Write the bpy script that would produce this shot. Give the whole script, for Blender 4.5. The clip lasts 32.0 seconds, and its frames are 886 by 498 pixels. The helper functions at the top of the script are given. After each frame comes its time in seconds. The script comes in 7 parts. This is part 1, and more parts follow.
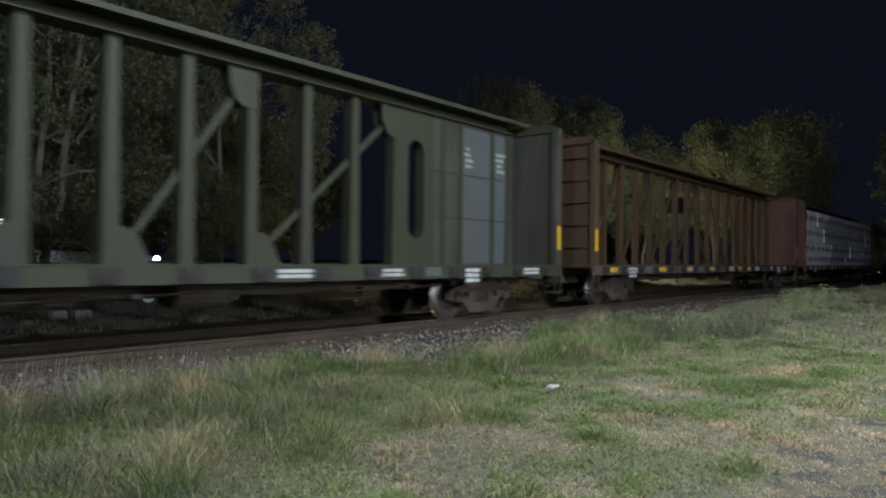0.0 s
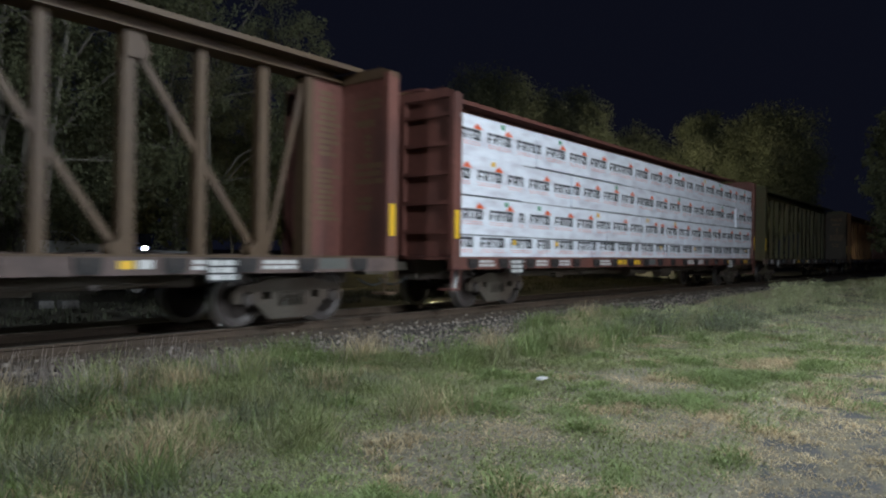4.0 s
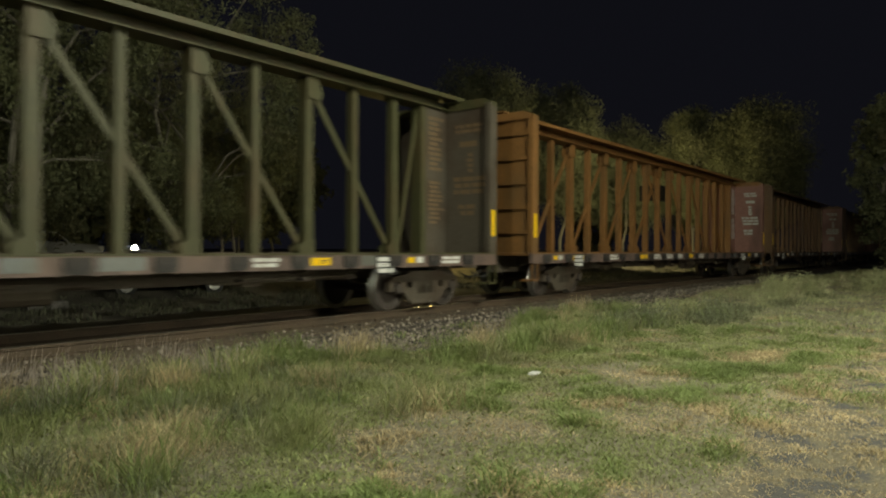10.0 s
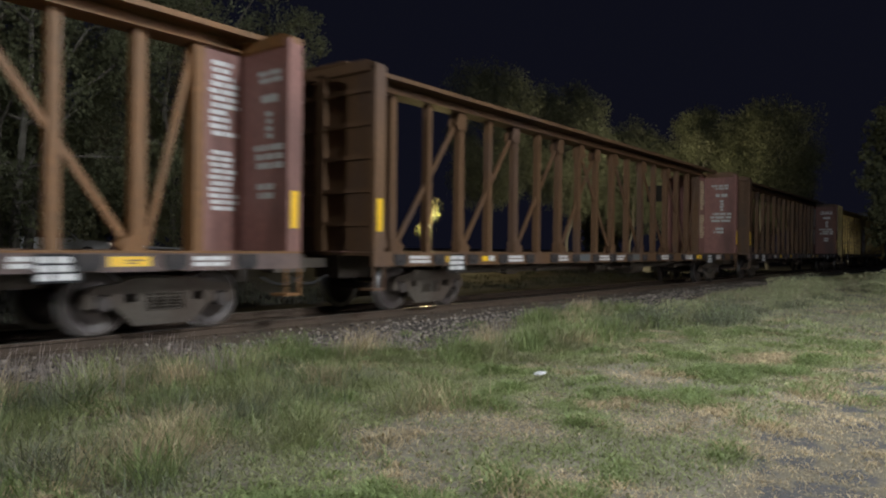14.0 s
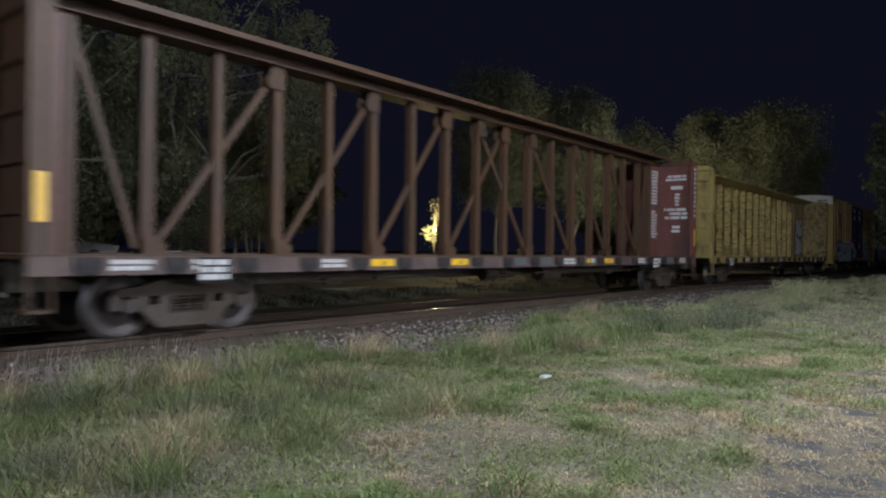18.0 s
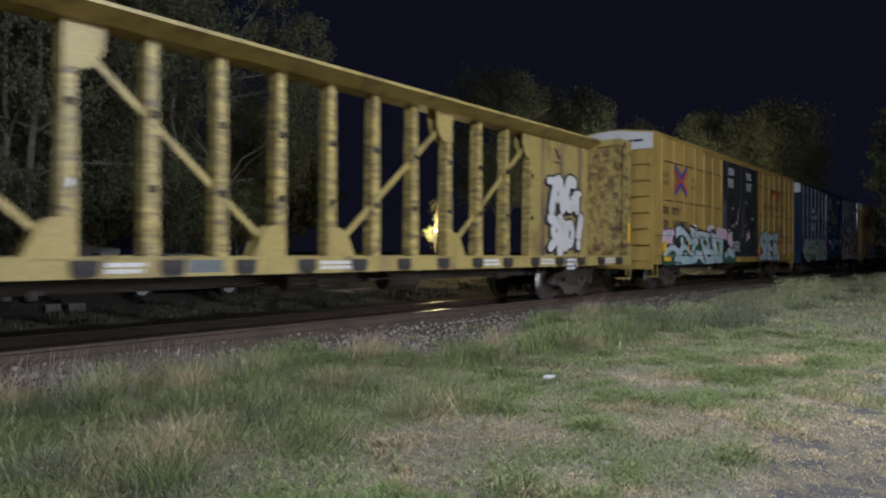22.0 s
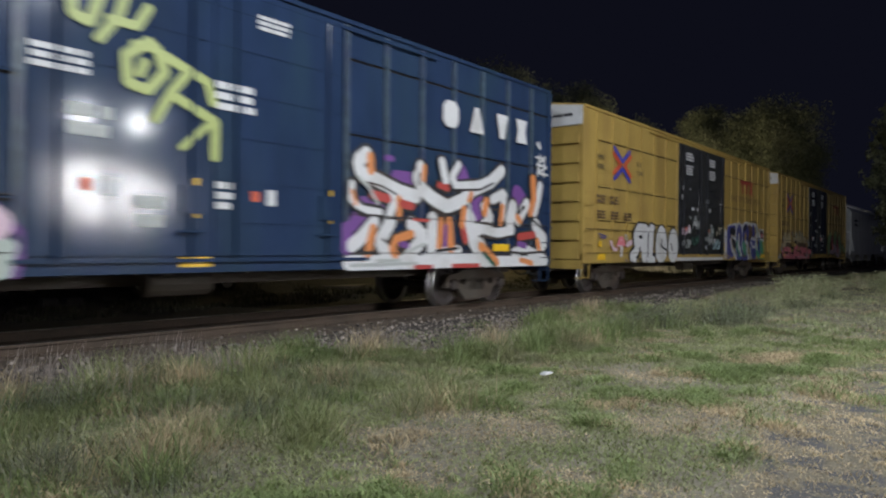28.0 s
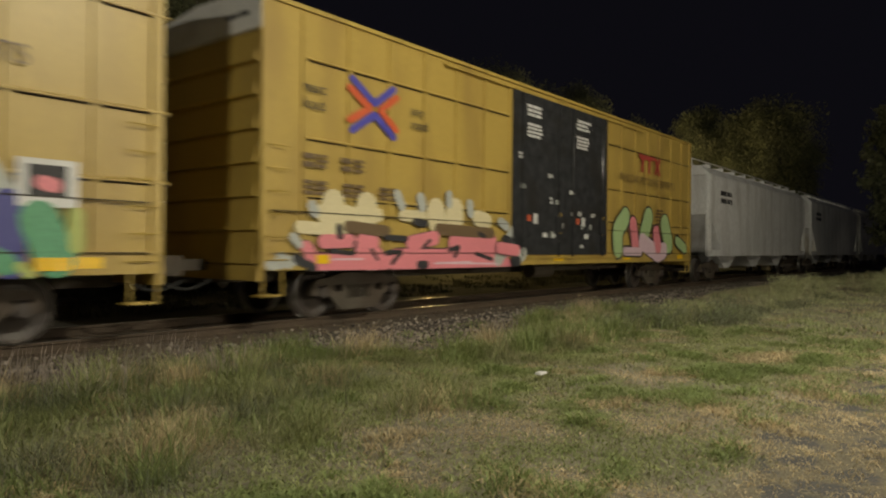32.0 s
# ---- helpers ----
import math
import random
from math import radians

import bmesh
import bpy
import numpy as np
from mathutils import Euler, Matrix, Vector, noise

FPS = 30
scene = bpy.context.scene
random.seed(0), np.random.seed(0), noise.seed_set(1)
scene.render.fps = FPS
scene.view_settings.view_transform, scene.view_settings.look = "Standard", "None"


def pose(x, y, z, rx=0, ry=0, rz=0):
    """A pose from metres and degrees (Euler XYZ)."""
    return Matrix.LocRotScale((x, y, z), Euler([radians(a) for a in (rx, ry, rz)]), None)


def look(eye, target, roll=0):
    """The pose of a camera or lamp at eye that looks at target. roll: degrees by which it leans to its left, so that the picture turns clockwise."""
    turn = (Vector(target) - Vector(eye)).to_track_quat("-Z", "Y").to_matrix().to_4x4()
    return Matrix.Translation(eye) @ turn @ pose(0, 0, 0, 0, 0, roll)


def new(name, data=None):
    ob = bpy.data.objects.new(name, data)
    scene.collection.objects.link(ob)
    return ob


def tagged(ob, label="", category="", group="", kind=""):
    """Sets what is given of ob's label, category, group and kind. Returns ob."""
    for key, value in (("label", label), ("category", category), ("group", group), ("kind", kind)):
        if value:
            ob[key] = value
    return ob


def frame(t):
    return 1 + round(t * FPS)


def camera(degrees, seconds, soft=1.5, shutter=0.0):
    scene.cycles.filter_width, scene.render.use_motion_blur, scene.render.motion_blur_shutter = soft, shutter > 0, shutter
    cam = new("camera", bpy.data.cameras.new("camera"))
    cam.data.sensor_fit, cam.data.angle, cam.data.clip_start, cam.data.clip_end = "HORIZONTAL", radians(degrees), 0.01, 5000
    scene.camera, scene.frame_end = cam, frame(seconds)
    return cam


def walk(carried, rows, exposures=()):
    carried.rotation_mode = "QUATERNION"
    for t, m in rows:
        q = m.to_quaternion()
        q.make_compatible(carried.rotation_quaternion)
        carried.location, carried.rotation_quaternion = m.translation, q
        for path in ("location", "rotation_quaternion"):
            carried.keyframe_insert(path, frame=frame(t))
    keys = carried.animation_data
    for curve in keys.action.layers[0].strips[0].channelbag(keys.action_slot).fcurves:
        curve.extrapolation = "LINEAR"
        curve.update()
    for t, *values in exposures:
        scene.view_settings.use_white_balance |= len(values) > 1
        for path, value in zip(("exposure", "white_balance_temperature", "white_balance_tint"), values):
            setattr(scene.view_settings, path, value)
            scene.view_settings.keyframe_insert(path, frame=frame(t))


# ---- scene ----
# Night goods train passing a lineside meadow. X runs along the track (the train travels to -X), Y across it, rail top at z = 0.
from itertools import product

CAM_ROWS = [
    (0, -0.010, -10.362, 1.157, 39.57, 0.96, -0.49),
    (0.5, -0.005, -10.360, 1.153, 39.52, 0.83, -0.52),
    (1, 0.001, -10.359, 1.152, 39.43, 0.73, -0.65),
    (1.5, 0.004, -10.358, 1.154, 39.33, 0.63, -0.77),
    (2, -0.001, -10.355, 1.157, 39.25, 0.56, -0.81),
    (2.5, -0.002, -10.351, 1.159, 39.14, 0.48, -0.82),
    (3, 0.000, -10.352, 1.154, 39.01, 0.46, -0.83),
    (3.5, 0.004, -10.347, 1.156, 38.84, 0.36, -0.85),
    (5.5, 0.006, -10.346, 1.159, 38.62, 0.17, -0.67),
    (6, 0.005, -10.346, 1.157, 38.52, 0.18, -0.65),
    (6.5, 0.003, -10.350, 1.159, 38.42, 0.18, -0.59),
    (7, 0.004, -10.352, 1.160, 38.39, 0.15, -0.48),
    (7.5, 0.004, -10.350, 1.159, 38.38, 0.12, -0.42),
    (8, 0.006, -10.350, 1.158, 38.37, 0.13, -0.39),
    (8.5, 0.007, -10.348, 1.158, 38.27, 0.08, -0.29),
    (9, 0.007, -10.344, 1.158, 38.17, 0.09, -0.21),
    (9.5, 0.008, -10.346, 1.155, 38.14, 0.08, -0.19),
    (10, 0.007, -10.349, 1.153, 38.03, 0.01, -0.22),
    (10.5, 0.006, -10.352, 1.154, 37.96, -0.00, -0.29),
    (11, 0.003, -10.357, 1.153, 37.88, -0.03, -0.26),
    (11.5, 0.002, -10.351, 1.157, 37.96, -0.03, -0.39),
    (12, 0.004, -10.348, 1.158, 38.10, 0.00, -0.48),
    (12.5, 0.003, -10.347, 1.158, 38.26, -0.00, -0.53),
    (13, 0.003, -10.345, 1.156, 38.39, -0.04, -0.59),
    (13.5, 0.007, -10.345, 1.154, 38.49, -0.07, -0.64),
    (14, 0.004, -10.345, 1.155, 38.55, -0.07, -0.65),
    (14.5, 0.001, -10.348, 1.153, 38.68, -0.07, -0.61),
    (16.5, -0.003, -10.350, 1.155, 38.81, 0.04, -0.67),
    (17, -0.009, -10.353, 1.156, 38.86, 0.05, -0.64),
    (17.5, -0.014, -10.356, 1.157, 38.91, 0.12, -0.65),
    (18, -0.013, -10.357, 1.158, 38.98, 0.17, -0.65),
    (18.5, -0.012, -10.360, 1.156, 39.05, 0.27, -0.66),
    (19, -0.009, -10.356, 1.155, 39.06, 0.27, -0.59),
    (19.5, -0.006, -10.352, 1.153, 39.08, 0.27, -0.57),
    (20, -0.007, -10.349, 1.152, 39.13, 0.26, -0.48),
    (20.5, -0.006, -10.344, 1.153, 39.16, 0.26, -0.48),
    (21, -0.008, -10.343, 1.152, 39.16, 0.27, -0.43),
    (21.5, -0.010, -10.340, 1.154, 39.15, 0.26, -0.36),
    (22, -0.010, -10.336, 1.156, 39.08, 0.24, -0.23),
    (22.5, -0.010, -10.334, 1.155, 39.03, 0.23, -0.17),
    (23, -0.007, -10.332, 1.156, 39.02, 0.15, -0.16),
    (23.5, -0.002, -10.330, 1.154, 39.01, 0.12, -0.16),
    (24, -0.000, -10.329, 1.155, 39.04, 0.01, -0.16),
    (24.5, -0.000, -10.326, 1.153, 39.04, -0.04, -0.20),
    (25, 0.001, -10.325, 1.152, 39.09, -0.14, -0.28),
    (25.5, 0.001, -10.327, 1.152, 39.10, -0.14, -0.30),
    (27.5, 0.008, -10.334, 1.151, 39.02, -0.05, -0.50),
    (28, 0.005, -10.337, 1.153, 38.99, -0.06, -0.51),
    (28.5, 0.001, -10.338, 1.155, 38.93, 0.01, -0.51),
    (29, 0.001, -10.341, 1.155, 38.87, 0.01, -0.48),
    (29.5, 0.000, -10.341, 1.156, 38.83, 0.05, -0.49),
    (30, 0.003, -10.342, 1.151, 38.83, 0.08, -0.48),
    (30.5, 0.006, -10.340, 1.149, 38.77, 0.07, -0.53),
    (31, 0.008, -10.343, 1.146, 38.76, 0.05, -0.48),
    (31.5, 0.008, -10.348, 1.147, 38.67, -0.02, -0.49),
    (32, 0.004, -10.354, 1.151, 38.67, -0.04, -0.52)
]


def cam_pose(x, y, z, yaw, pitch, roll):
    c, s, cp, sp = math.cos(radians(yaw)), math.sin(radians(yaw)), math.cos(radians(pitch)), math.sin(radians(pitch))
    return look((x, y, z), (x + c * cp, y + s * cp, z + sp), -roll)


cam = camera(65.08, 32.0, soft=2.1, shutter=0.6)
EXPOSURES = [(0, 0.0, 6400, 7), (3.5, 0.0, 6350, 7), (4.6, -0.5, 6400, 7), (5.5, -0.88, 6350, 7), (6.4, -0.88, 6500, 8), (7.0, -0.72, 7300, 3),
             (7.5, -0.5, 9400, -4), (8.0, -0.2, 9800, -4), (9.0, 0.0, 10000, -5), (11, 0.0, 9500, -3), (12.5, 0.0, 8600, 0), (14, 0.0, 6900, 12),
             (15.5, 0.0, 6500, 14), (17, 0.0, 6350, 15), (23.3, 0.0, 6350, 15), (25, -0.3, 6600, 11), (26.5, -0.3, 6700, 10), (28, -0.05, 6700, 13),
             (29, -0.27, 8200, 10), (30, -0.42, 9800, 11), (31, -0.45, 10300, 7), (32, -0.45, 10200, 7)]
walk(cam, [(r[0], cam_pose(*r[1:])) for r in CAM_ROWS], EXPOSURES)

# ---- light: a moonless night sky and the street lamps behind the viewer ----
world = bpy.data.worlds.new("night_sky")
scene.world = world
world.use_nodes = True
wb = world.node_tree.nodes["Background"]
wb.inputs[0].default_value, wb.inputs[1].default_value = (0.42, 0.48, 1.0, 1), 0.0095


def point_lamp(name, at, watts, color, radius=0.15):
    d = bpy.data.lights.new(name, "POINT")
    d.energy, d.color, d.shadow_soft_size = watts, color, radius
    ob = new(name, d)
    ob.location = at
    return ob


LAMP_LEFT, LAMP_NEAR, LAMP_RIGHT = (-18.0, -13.5, 8.2), (7.8, -12.8, 9.0), (11.6, -17.2, 5.8)
LAMP_COLOR = (0.90, 1.0, 1.10)
point_lamp("street_light_left", LAMP_LEFT, 14000, LAMP_COLOR)
point_lamp("street_light_near", LAMP_NEAR, 7100, LAMP_COLOR, 0.2)
# Unseen lamp, assumed from the lit far trees.
point_lamp("far_tree_light", (50, 9.0, 5.6), 3400, (1.0, 0.92, 0.66), 0.1)
point_lamp("street_light_right_one", (LAMP_RIGHT[0] - 1.0, LAMP_RIGHT[1], LAMP_RIGHT[2] - 0.2), 420, LAMP_COLOR)
point_lamp("street_light_right_two", (LAMP_RIGHT[0] + 1.0, LAMP_RIGHT[1], LAMP_RIGHT[2] - 0.2), 420, LAMP_COLOR)


# ---- materials ----
def material(name, color, rough=0.6, metal=0.0, var=0.25, fine=30.0, coarse=1.2, stain=None, amount=0.4, bump=0.15,
             emit=0.0, stretch=(1, 1, 1), rand=0.0, spec=0.5, thin=0.0, edge=None):
    """A surface with fine grain and coarse stains, both by noise in the object's own space."""
    m = bpy.data.materials.new(name)
    m.use_nodes = True
    nt = m.node_tree
    n, link = nt.nodes, nt.links.new
    b = n["Principled BSDF"]
    b.inputs["Roughness"].default_value, b.inputs["Metallic"].default_value = rough, metal
    b.inputs["Specular IOR Level"].default_value = spec
    co = n.new("ShaderNodeTexCoord")
    mp = n.new("ShaderNodeMapping")
    mp.inputs["Scale"].default_value = stretch
    link(co.outputs["Object"], mp.inputs["Vector"])
    noises = []
    for sc, det in ((fine, 4.0), (coarse, 5.0)):
        t = n.new("ShaderNodeTexNoise")
        t.inputs["Scale"].default_value, t.inputs["Detail"].default_value = sc, det
        link(mp.outputs[0], t.inputs["Vector"])
        noises.append(t)
    lo = tuple(c * (1 - var) for c in color)
    hi = tuple(min(1.0, c * (1 + var)) for c in color)
    ramp = n.new("ShaderNodeValToRGB")
    ramp.color_ramp.elements[0].position, ramp.color_ramp.elements[1].position = 0.3, 0.7
    ramp.color_ramp.elements[0].color, ramp.color_ramp.elements[1].color = (*lo, 1), (*hi, 1)
    link(noises[0].outputs["Fac"], ramp.inputs["Fac"])
    out = ramp.outputs[0]
    if stain:
        r2 = n.new("ShaderNodeValToRGB")
        r2.color_ramp.elements[0].position, r2.color_ramp.elements[1].position = 0.65 - 0.4 * amount, 0.85 - 0.3 * amount
        if edge:
            r2.color_ramp.elements[0].position, r2.color_ramp.elements[1].position = edge, edge + 0.05
        link(noises[1].outputs["Fac"], r2.inputs["Fac"])
        mx = n.new("ShaderNodeMix")
        mx.data_type = "RGBA"
        link(r2.outputs[0], mx.inputs["Factor"])
        link(out, mx.inputs["A"])
        mx.inputs["B"].default_value = (*stain, 1)
        out = mx.outputs["Result"]
    if rand:
        oi = n.new("ShaderNodeNewGeometry")
        hv = n.new("ShaderNodeHueSaturation")
        mr = n.new("ShaderNodeMapRange")
        mr.inputs["To Min"].default_value, mr.inputs["To Max"].default_value = 1 - rand, 1 + rand
        link(oi.outputs["Random Per Island"], mr.inputs["Value"])
        link(mr.outputs[0], hv.inputs["Value"])
        link(out, hv.inputs["Color"])
        out = hv.outputs[0]
    link(out, b.inputs["Base Color"])
    if thin:
        tl = n.new("ShaderNodeBsdfTranslucent")
        mix = n.new("ShaderNodeMixShader")
        mix.inputs[0].default_value = thin
        link(out, tl.inputs["Color"])
        link(b.outputs[0], mix.inputs[1])
        link(tl.outputs[0], mix.inputs[2])
        link(mix.outputs[0], n["Material Output"].inputs["Surface"])
    if emit:
        b.inputs["Emission Color"].default_value, b.inputs["Emission Strength"].default_value = (*color, 1), emit
    if bump:
        bp = n.new("ShaderNodeBump")
        bp.inputs["Strength"].default_value, bp.inputs["Distance"].default_value = bump, 0.02
        link(noises[0].outputs["Fac"], bp.inputs["Height"])
        link(bp.outputs[0], b.inputs["Normal"])
    return m


M = {
    "olive": material("olive_paint", (0.052, 0.051, 0.021), 0.6, stain=(0.068, 0.048, 0.02), amount=0.5, coarse=2.5, stretch=(1, 1, 0.3)),
    "greygreen": material("grey_green_paint", (0.042, 0.046, 0.024), 0.65, stain=(0.05, 0.043, 0.035), amount=0.4, stretch=(1, 1, 0.3)),
    "silver": material("faded_silver_paint", (0.105, 0.122, 0.13), 0.34, stain=(0.12, 0.115, 0.10), amount=0.5, coarse=0.9, stretch=(1, 1, 0.3)),
    "darkbrown": material("dark_rust_brown_paint", (0.088, 0.046, 0.023), 0.6, stain=(0.06, 0.04, 0.03), amount=0.4, coarse=2.0, stretch=(1, 1, 0.3)),
    "brown": material("brown_paint", (0.118, 0.062, 0.029), 0.6, stain=(0.09, 0.055, 0.04), amount=0.4, stretch=(1, 1, 0.3)),
    "fadedmaroon": material("faded_maroon_paint", (0.22, 0.105, 0.088), 0.5, stain=(0.12, 0.06, 0.05), amount=0.35, stretch=(1, 1, 0.3)),
    "maroon": material("maroon_paint", (0.155, 0.060, 0.047), 0.5, stain=(0.08, 0.04, 0.035), amount=0.35, stretch=(1, 1, 0.3)),
    "orange": material("orange_brown_paint", (0.20, 0.092, 0.030), 0.6, stain=(0.14, 0.075, 0.03), amount=0.45, coarse=2.0, stretch=(1, 1, 0.3)),
    "yellow": material("weathered_yellow_paint", (0.37, 0.285, 0.095), 0.5, stain=(0.13, 0.075, 0.045), amount=0.36, coarse=2.2, stretch=(1, 1, 0.5)),
    "yellowgrime": material("grimy_yellow_stiffener_paint", (0.30, 0.235, 0.095), 0.55, var=0.3, fine=6, stain=(0.12, 0.095, 0.08), amount=0.62, coarse=3.0, stretch=(1, 1, 0.4)),
    "yellowpost": material("streaked_yellow_post_paint", (0.37, 0.285, 0.10), 0.5, var=0.45, fine=5, stain=(0.11, 0.08, 0.055), amount=0.42, coarse=4, stretch=(0.7, 0.7, 2.2), bump=0.3),
    "yellowrust": material("peeling_yellow_paint_over_rust", (0.38, 0.29, 0.09), 0.55, stain=(0.10, 0.055, 0.035), amount=0.62, coarse=5.5, stretch=(1, 1, 1)),
    "webgrey": material("grimy_grey_web_paint", (0.062, 0.061, 0.050), 0.5, var=0.3, fine=3, stain=(0.06, 0.048, 0.04), amount=0.45, stretch=(1, 1, 0.3)),
    "seedstalk": material("grey_seed_stalks", (0.36, 0.30, 0.27), 0.8, var=0.3, fine=2, rand=0.3, bump=0, thin=0.3),
    "boxyellow": material("boxcar_yellow_paint", (0.43, 0.295, 0.082), 0.42, var=0.08, stain=(0.33, 0.215, 0.065), amount=0.45, stretch=(1, 1, 0.3), bump=0.05),
    "black": material("black_paint", (0.034, 0.035, 0.038), 0.07, fine=4, stain=(0.03, 0.028, 0.026), amount=0.4, bump=0.03, spec=0.16),
    "blue": material("dark_blue_paint", (0.022, 0.040, 0.086), 0.12, var=0.15, fine=2, stain=(0.026, 0.050, 0.082), amount=0.45, bump=0.05, stretch=(1, 1, 0.3)),
    # Dark colour for the shadow lines along seams and laps.
    "seam": material("dark_seam_shade", (0.03, 0.022, 0.016), 0.8, var=0.3),
    "bluewear": material("worn_blue_post_paint", (0.055, 0.082, 0.105), 0.4, var=0.4, fine=8, stain=(0.04, 0.05, 0.10), amount=0.5, coarse=2.5),
    "tanbrown": material("tan_brown_paint", (0.092, 0.055, 0.028), 0.6, stain=(0.07, 0.042, 0.03), amount=0.42, stretch=(1, 1, 0.3)),
    "winch": material("dark_winch_iron", (0.028, 0.025, 0.026), 0.7, stain=(0.05, 0.03, 0.02), amount=0.4),
    "palegreen": material("pale_grey_green_spray_paint", (0.42, 0.48, 0.43), 0.45, var=0.1, coarse=1.5, stain=(0.5, 0.5, 0.5), amount=0.4, bump=0),
    "hopper": material("light_grey_hopper_paint", (0.68, 0.69, 0.70), 0.5, stain=(0.45, 0.44, 0.43), amount=0.4, stretch=(1, 1, 0.2)),
    "steel": material("dirty_undercarriage_steel", (0.075, 0.062, 0.048), 0.7, stain=(0.05, 0.03, 0.02), amount=0.5),
    "wheel": material("worn_wheel_steel", (0.05, 0.04, 0.037), 0.5, metal=0.1, stain=(0.06, 0.045, 0.035), amount=0.4),
    "tread": material("bright_tread_steel", (0.55, 0.55, 0.56), 0.3, metal=1.0, var=0.1),
    "white": material("white_paint", (0.62, 0.62, 0.62), 0.5, var=0.08, stain=(0.45, 0.44, 0.42), amount=0.3),
    "reflector": material("yellow_reflective_tape", (0.85, 0.52, 0.03), 0.3, var=0.1),
    # Grey streaks put the shading of the wrap's wrinkles into its colour.
    "wrap": material("white_lumber_wrap", (0.84, 0.87, 0.95), 0.35, var=0.07, fine=9, coarse=4.5, stain=(0.64, 0.63, 0.70), amount=0.5, bump=1.0, stretch=(0.45, 1, 1.5)),
    "orangered": material("orange_red_print", (0.75, 0.12, 0.035), 0.5, var=0.1),
    "mint": material("pale_green_spray_paint", (0.36, 0.52, 0.26), 0.5, var=0.15, bump=0),
    "ink": material("black_print", (0.025, 0.025, 0.03), 0.6, var=0.1),
    "red": material("red_print", (0.60, 0.10, 0.04), 0.5, var=0.1),
    "blueprint": material("blue_print", (0.06, 0.06, 0.36), 0.5, var=0.1),
    "rustyrail": material("rusty_rail_side", (0.072, 0.048, 0.032), 0.8, stain=(0.05, 0.035, 0.024), amount=0.5),
    "railhead": material("worn_rail_head", (0.4, 0.38, 0.36), 0.3, metal=1.0, var=0.15),
    "tie": material("weathered_oak_tie", (0.075, 0.055, 0.04), 0.9, stain=(0.04, 0.03, 0.022), amount=0.5, stretch=(4, 1, 4)),
    "ballast": material("ballast_bed", (0.062, 0.05, 0.041), 0.95, var=0.5, fine=35, stain=(0.06, 0.05, 0.042), amount=0.45, bump=0.8),
    "rustbed": material("rust_stained_ballast", (0.115, 0.083, 0.058), 0.95, var=0.4, fine=25, stain=(0.07, 0.05, 0.035), amount=0.5, bump=0.8),
    "stone": material("crushed_stone", (0.195, 0.165, 0.14), 0.9, var=0.3, fine=60, rand=0.9),
    "ground": material("meadow_soil", (0.17, 0.15, 0.11), 1.0, var=0.4, fine=18, coarse=1.6, stain=(0.26, 0.23, 0.18), amount=0.4, bump=0.8),
    # Soil beyond the track, darkened in colour for the shade of the train.
    "shadesoil": material("shade_coloured_soil", (0.045, 0.038, 0.028), 1.0, var=0.5, fine=14, coarse=1.3, stain=(0.07, 0.06, 0.04), amount=0.4, bump=0.8),
    "lane": material("broken_asphalt_lane", (0.155, 0.132, 0.092), 1.0, var=0.45, fine=45, coarse=3.4, stain=(0.078, 0.075, 0.073), edge=0.5, bump=0.8),
    "greyweed": material("grey_green_weed_leaves", (0.19, 0.205, 0.13), 0.75, var=0.3, fine=3, rand=0.45, bump=0, thin=0.3),
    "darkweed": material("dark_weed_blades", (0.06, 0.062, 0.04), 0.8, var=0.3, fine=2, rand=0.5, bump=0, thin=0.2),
    "blade": material("grass_blades", (0.285, 0.315, 0.138), 0.7, var=0.25, fine=1.2, coarse=1.4, stain=(0.33, 0.31, 0.19), amount=0.42, rand=0.38, bump=0, thin=0.3),
    "freshblade": material("fresh_grass_blades", (0.235, 0.295, 0.115), 0.65, var=0.2, fine=1.2, rand=0.35, bump=0, thin=0.35),
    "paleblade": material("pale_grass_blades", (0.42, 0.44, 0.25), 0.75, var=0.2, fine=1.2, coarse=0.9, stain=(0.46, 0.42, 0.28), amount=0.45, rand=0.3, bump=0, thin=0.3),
    "dryblade": material("dry_grass_blades", (0.52, 0.415, 0.26), 0.8, var=0.25, fine=2, rand=0.35, bump=0, thin=0.3),
    "weed": material("weed_leaves", (0.20, 0.225, 0.14), 0.7, var=0.3, fine=3, coarse=1.5, stain=(0.27, 0.24, 0.18), amount=0.4, rand=0.5, bump=0, thin=0.3),
    "leaf": material("tree_leaves", (0.145, 0.155, 0.082), 0.75, var=0.25, fine=0.8, coarse=0.3, stain=(0.13, 0.11, 0.06), amount=0.4, rand=0.2, bump=0, thin=0.45),
    # Duller copy for the first far trees: their weaker light sits in the colour.
    "duskleaf": material("dimmed_tree_leaves", (0.145, 0.158, 0.098), 0.75, var=0.25, fine=0.8, coarse=0.3, stain=(0.13, 0.13, 0.085), amount=0.4, rand=0.15, bump=0, thin=0.45),
    # Lighter copy of the leaf colour, standing in for light on far trees.
    "farleaf": material("lightened_tree_leaves", (0.17, 0.18, 0.10), 0.75, var=0.25, fine=0.8, coarse=0.3, stain=(0.14, 0.14, 0.085), amount=0.4, rand=0.15, bump=0, thin=0.45),
    "bark": material("grey_bark", (0.145, 0.13, 0.105), 0.9, stain=(0.09, 0.08, 0.065), amount=0.5, stretch=(1, 1, 0.25), bump=0.6),
    "wall": material("dark_wall", (0.16, 0.14, 0.12), 0.8, stain=(0.1, 0.09, 0.08), amount=0.4),
    "glass": material("dark_car_glass", (0.02, 0.02, 0.025), 0.08),
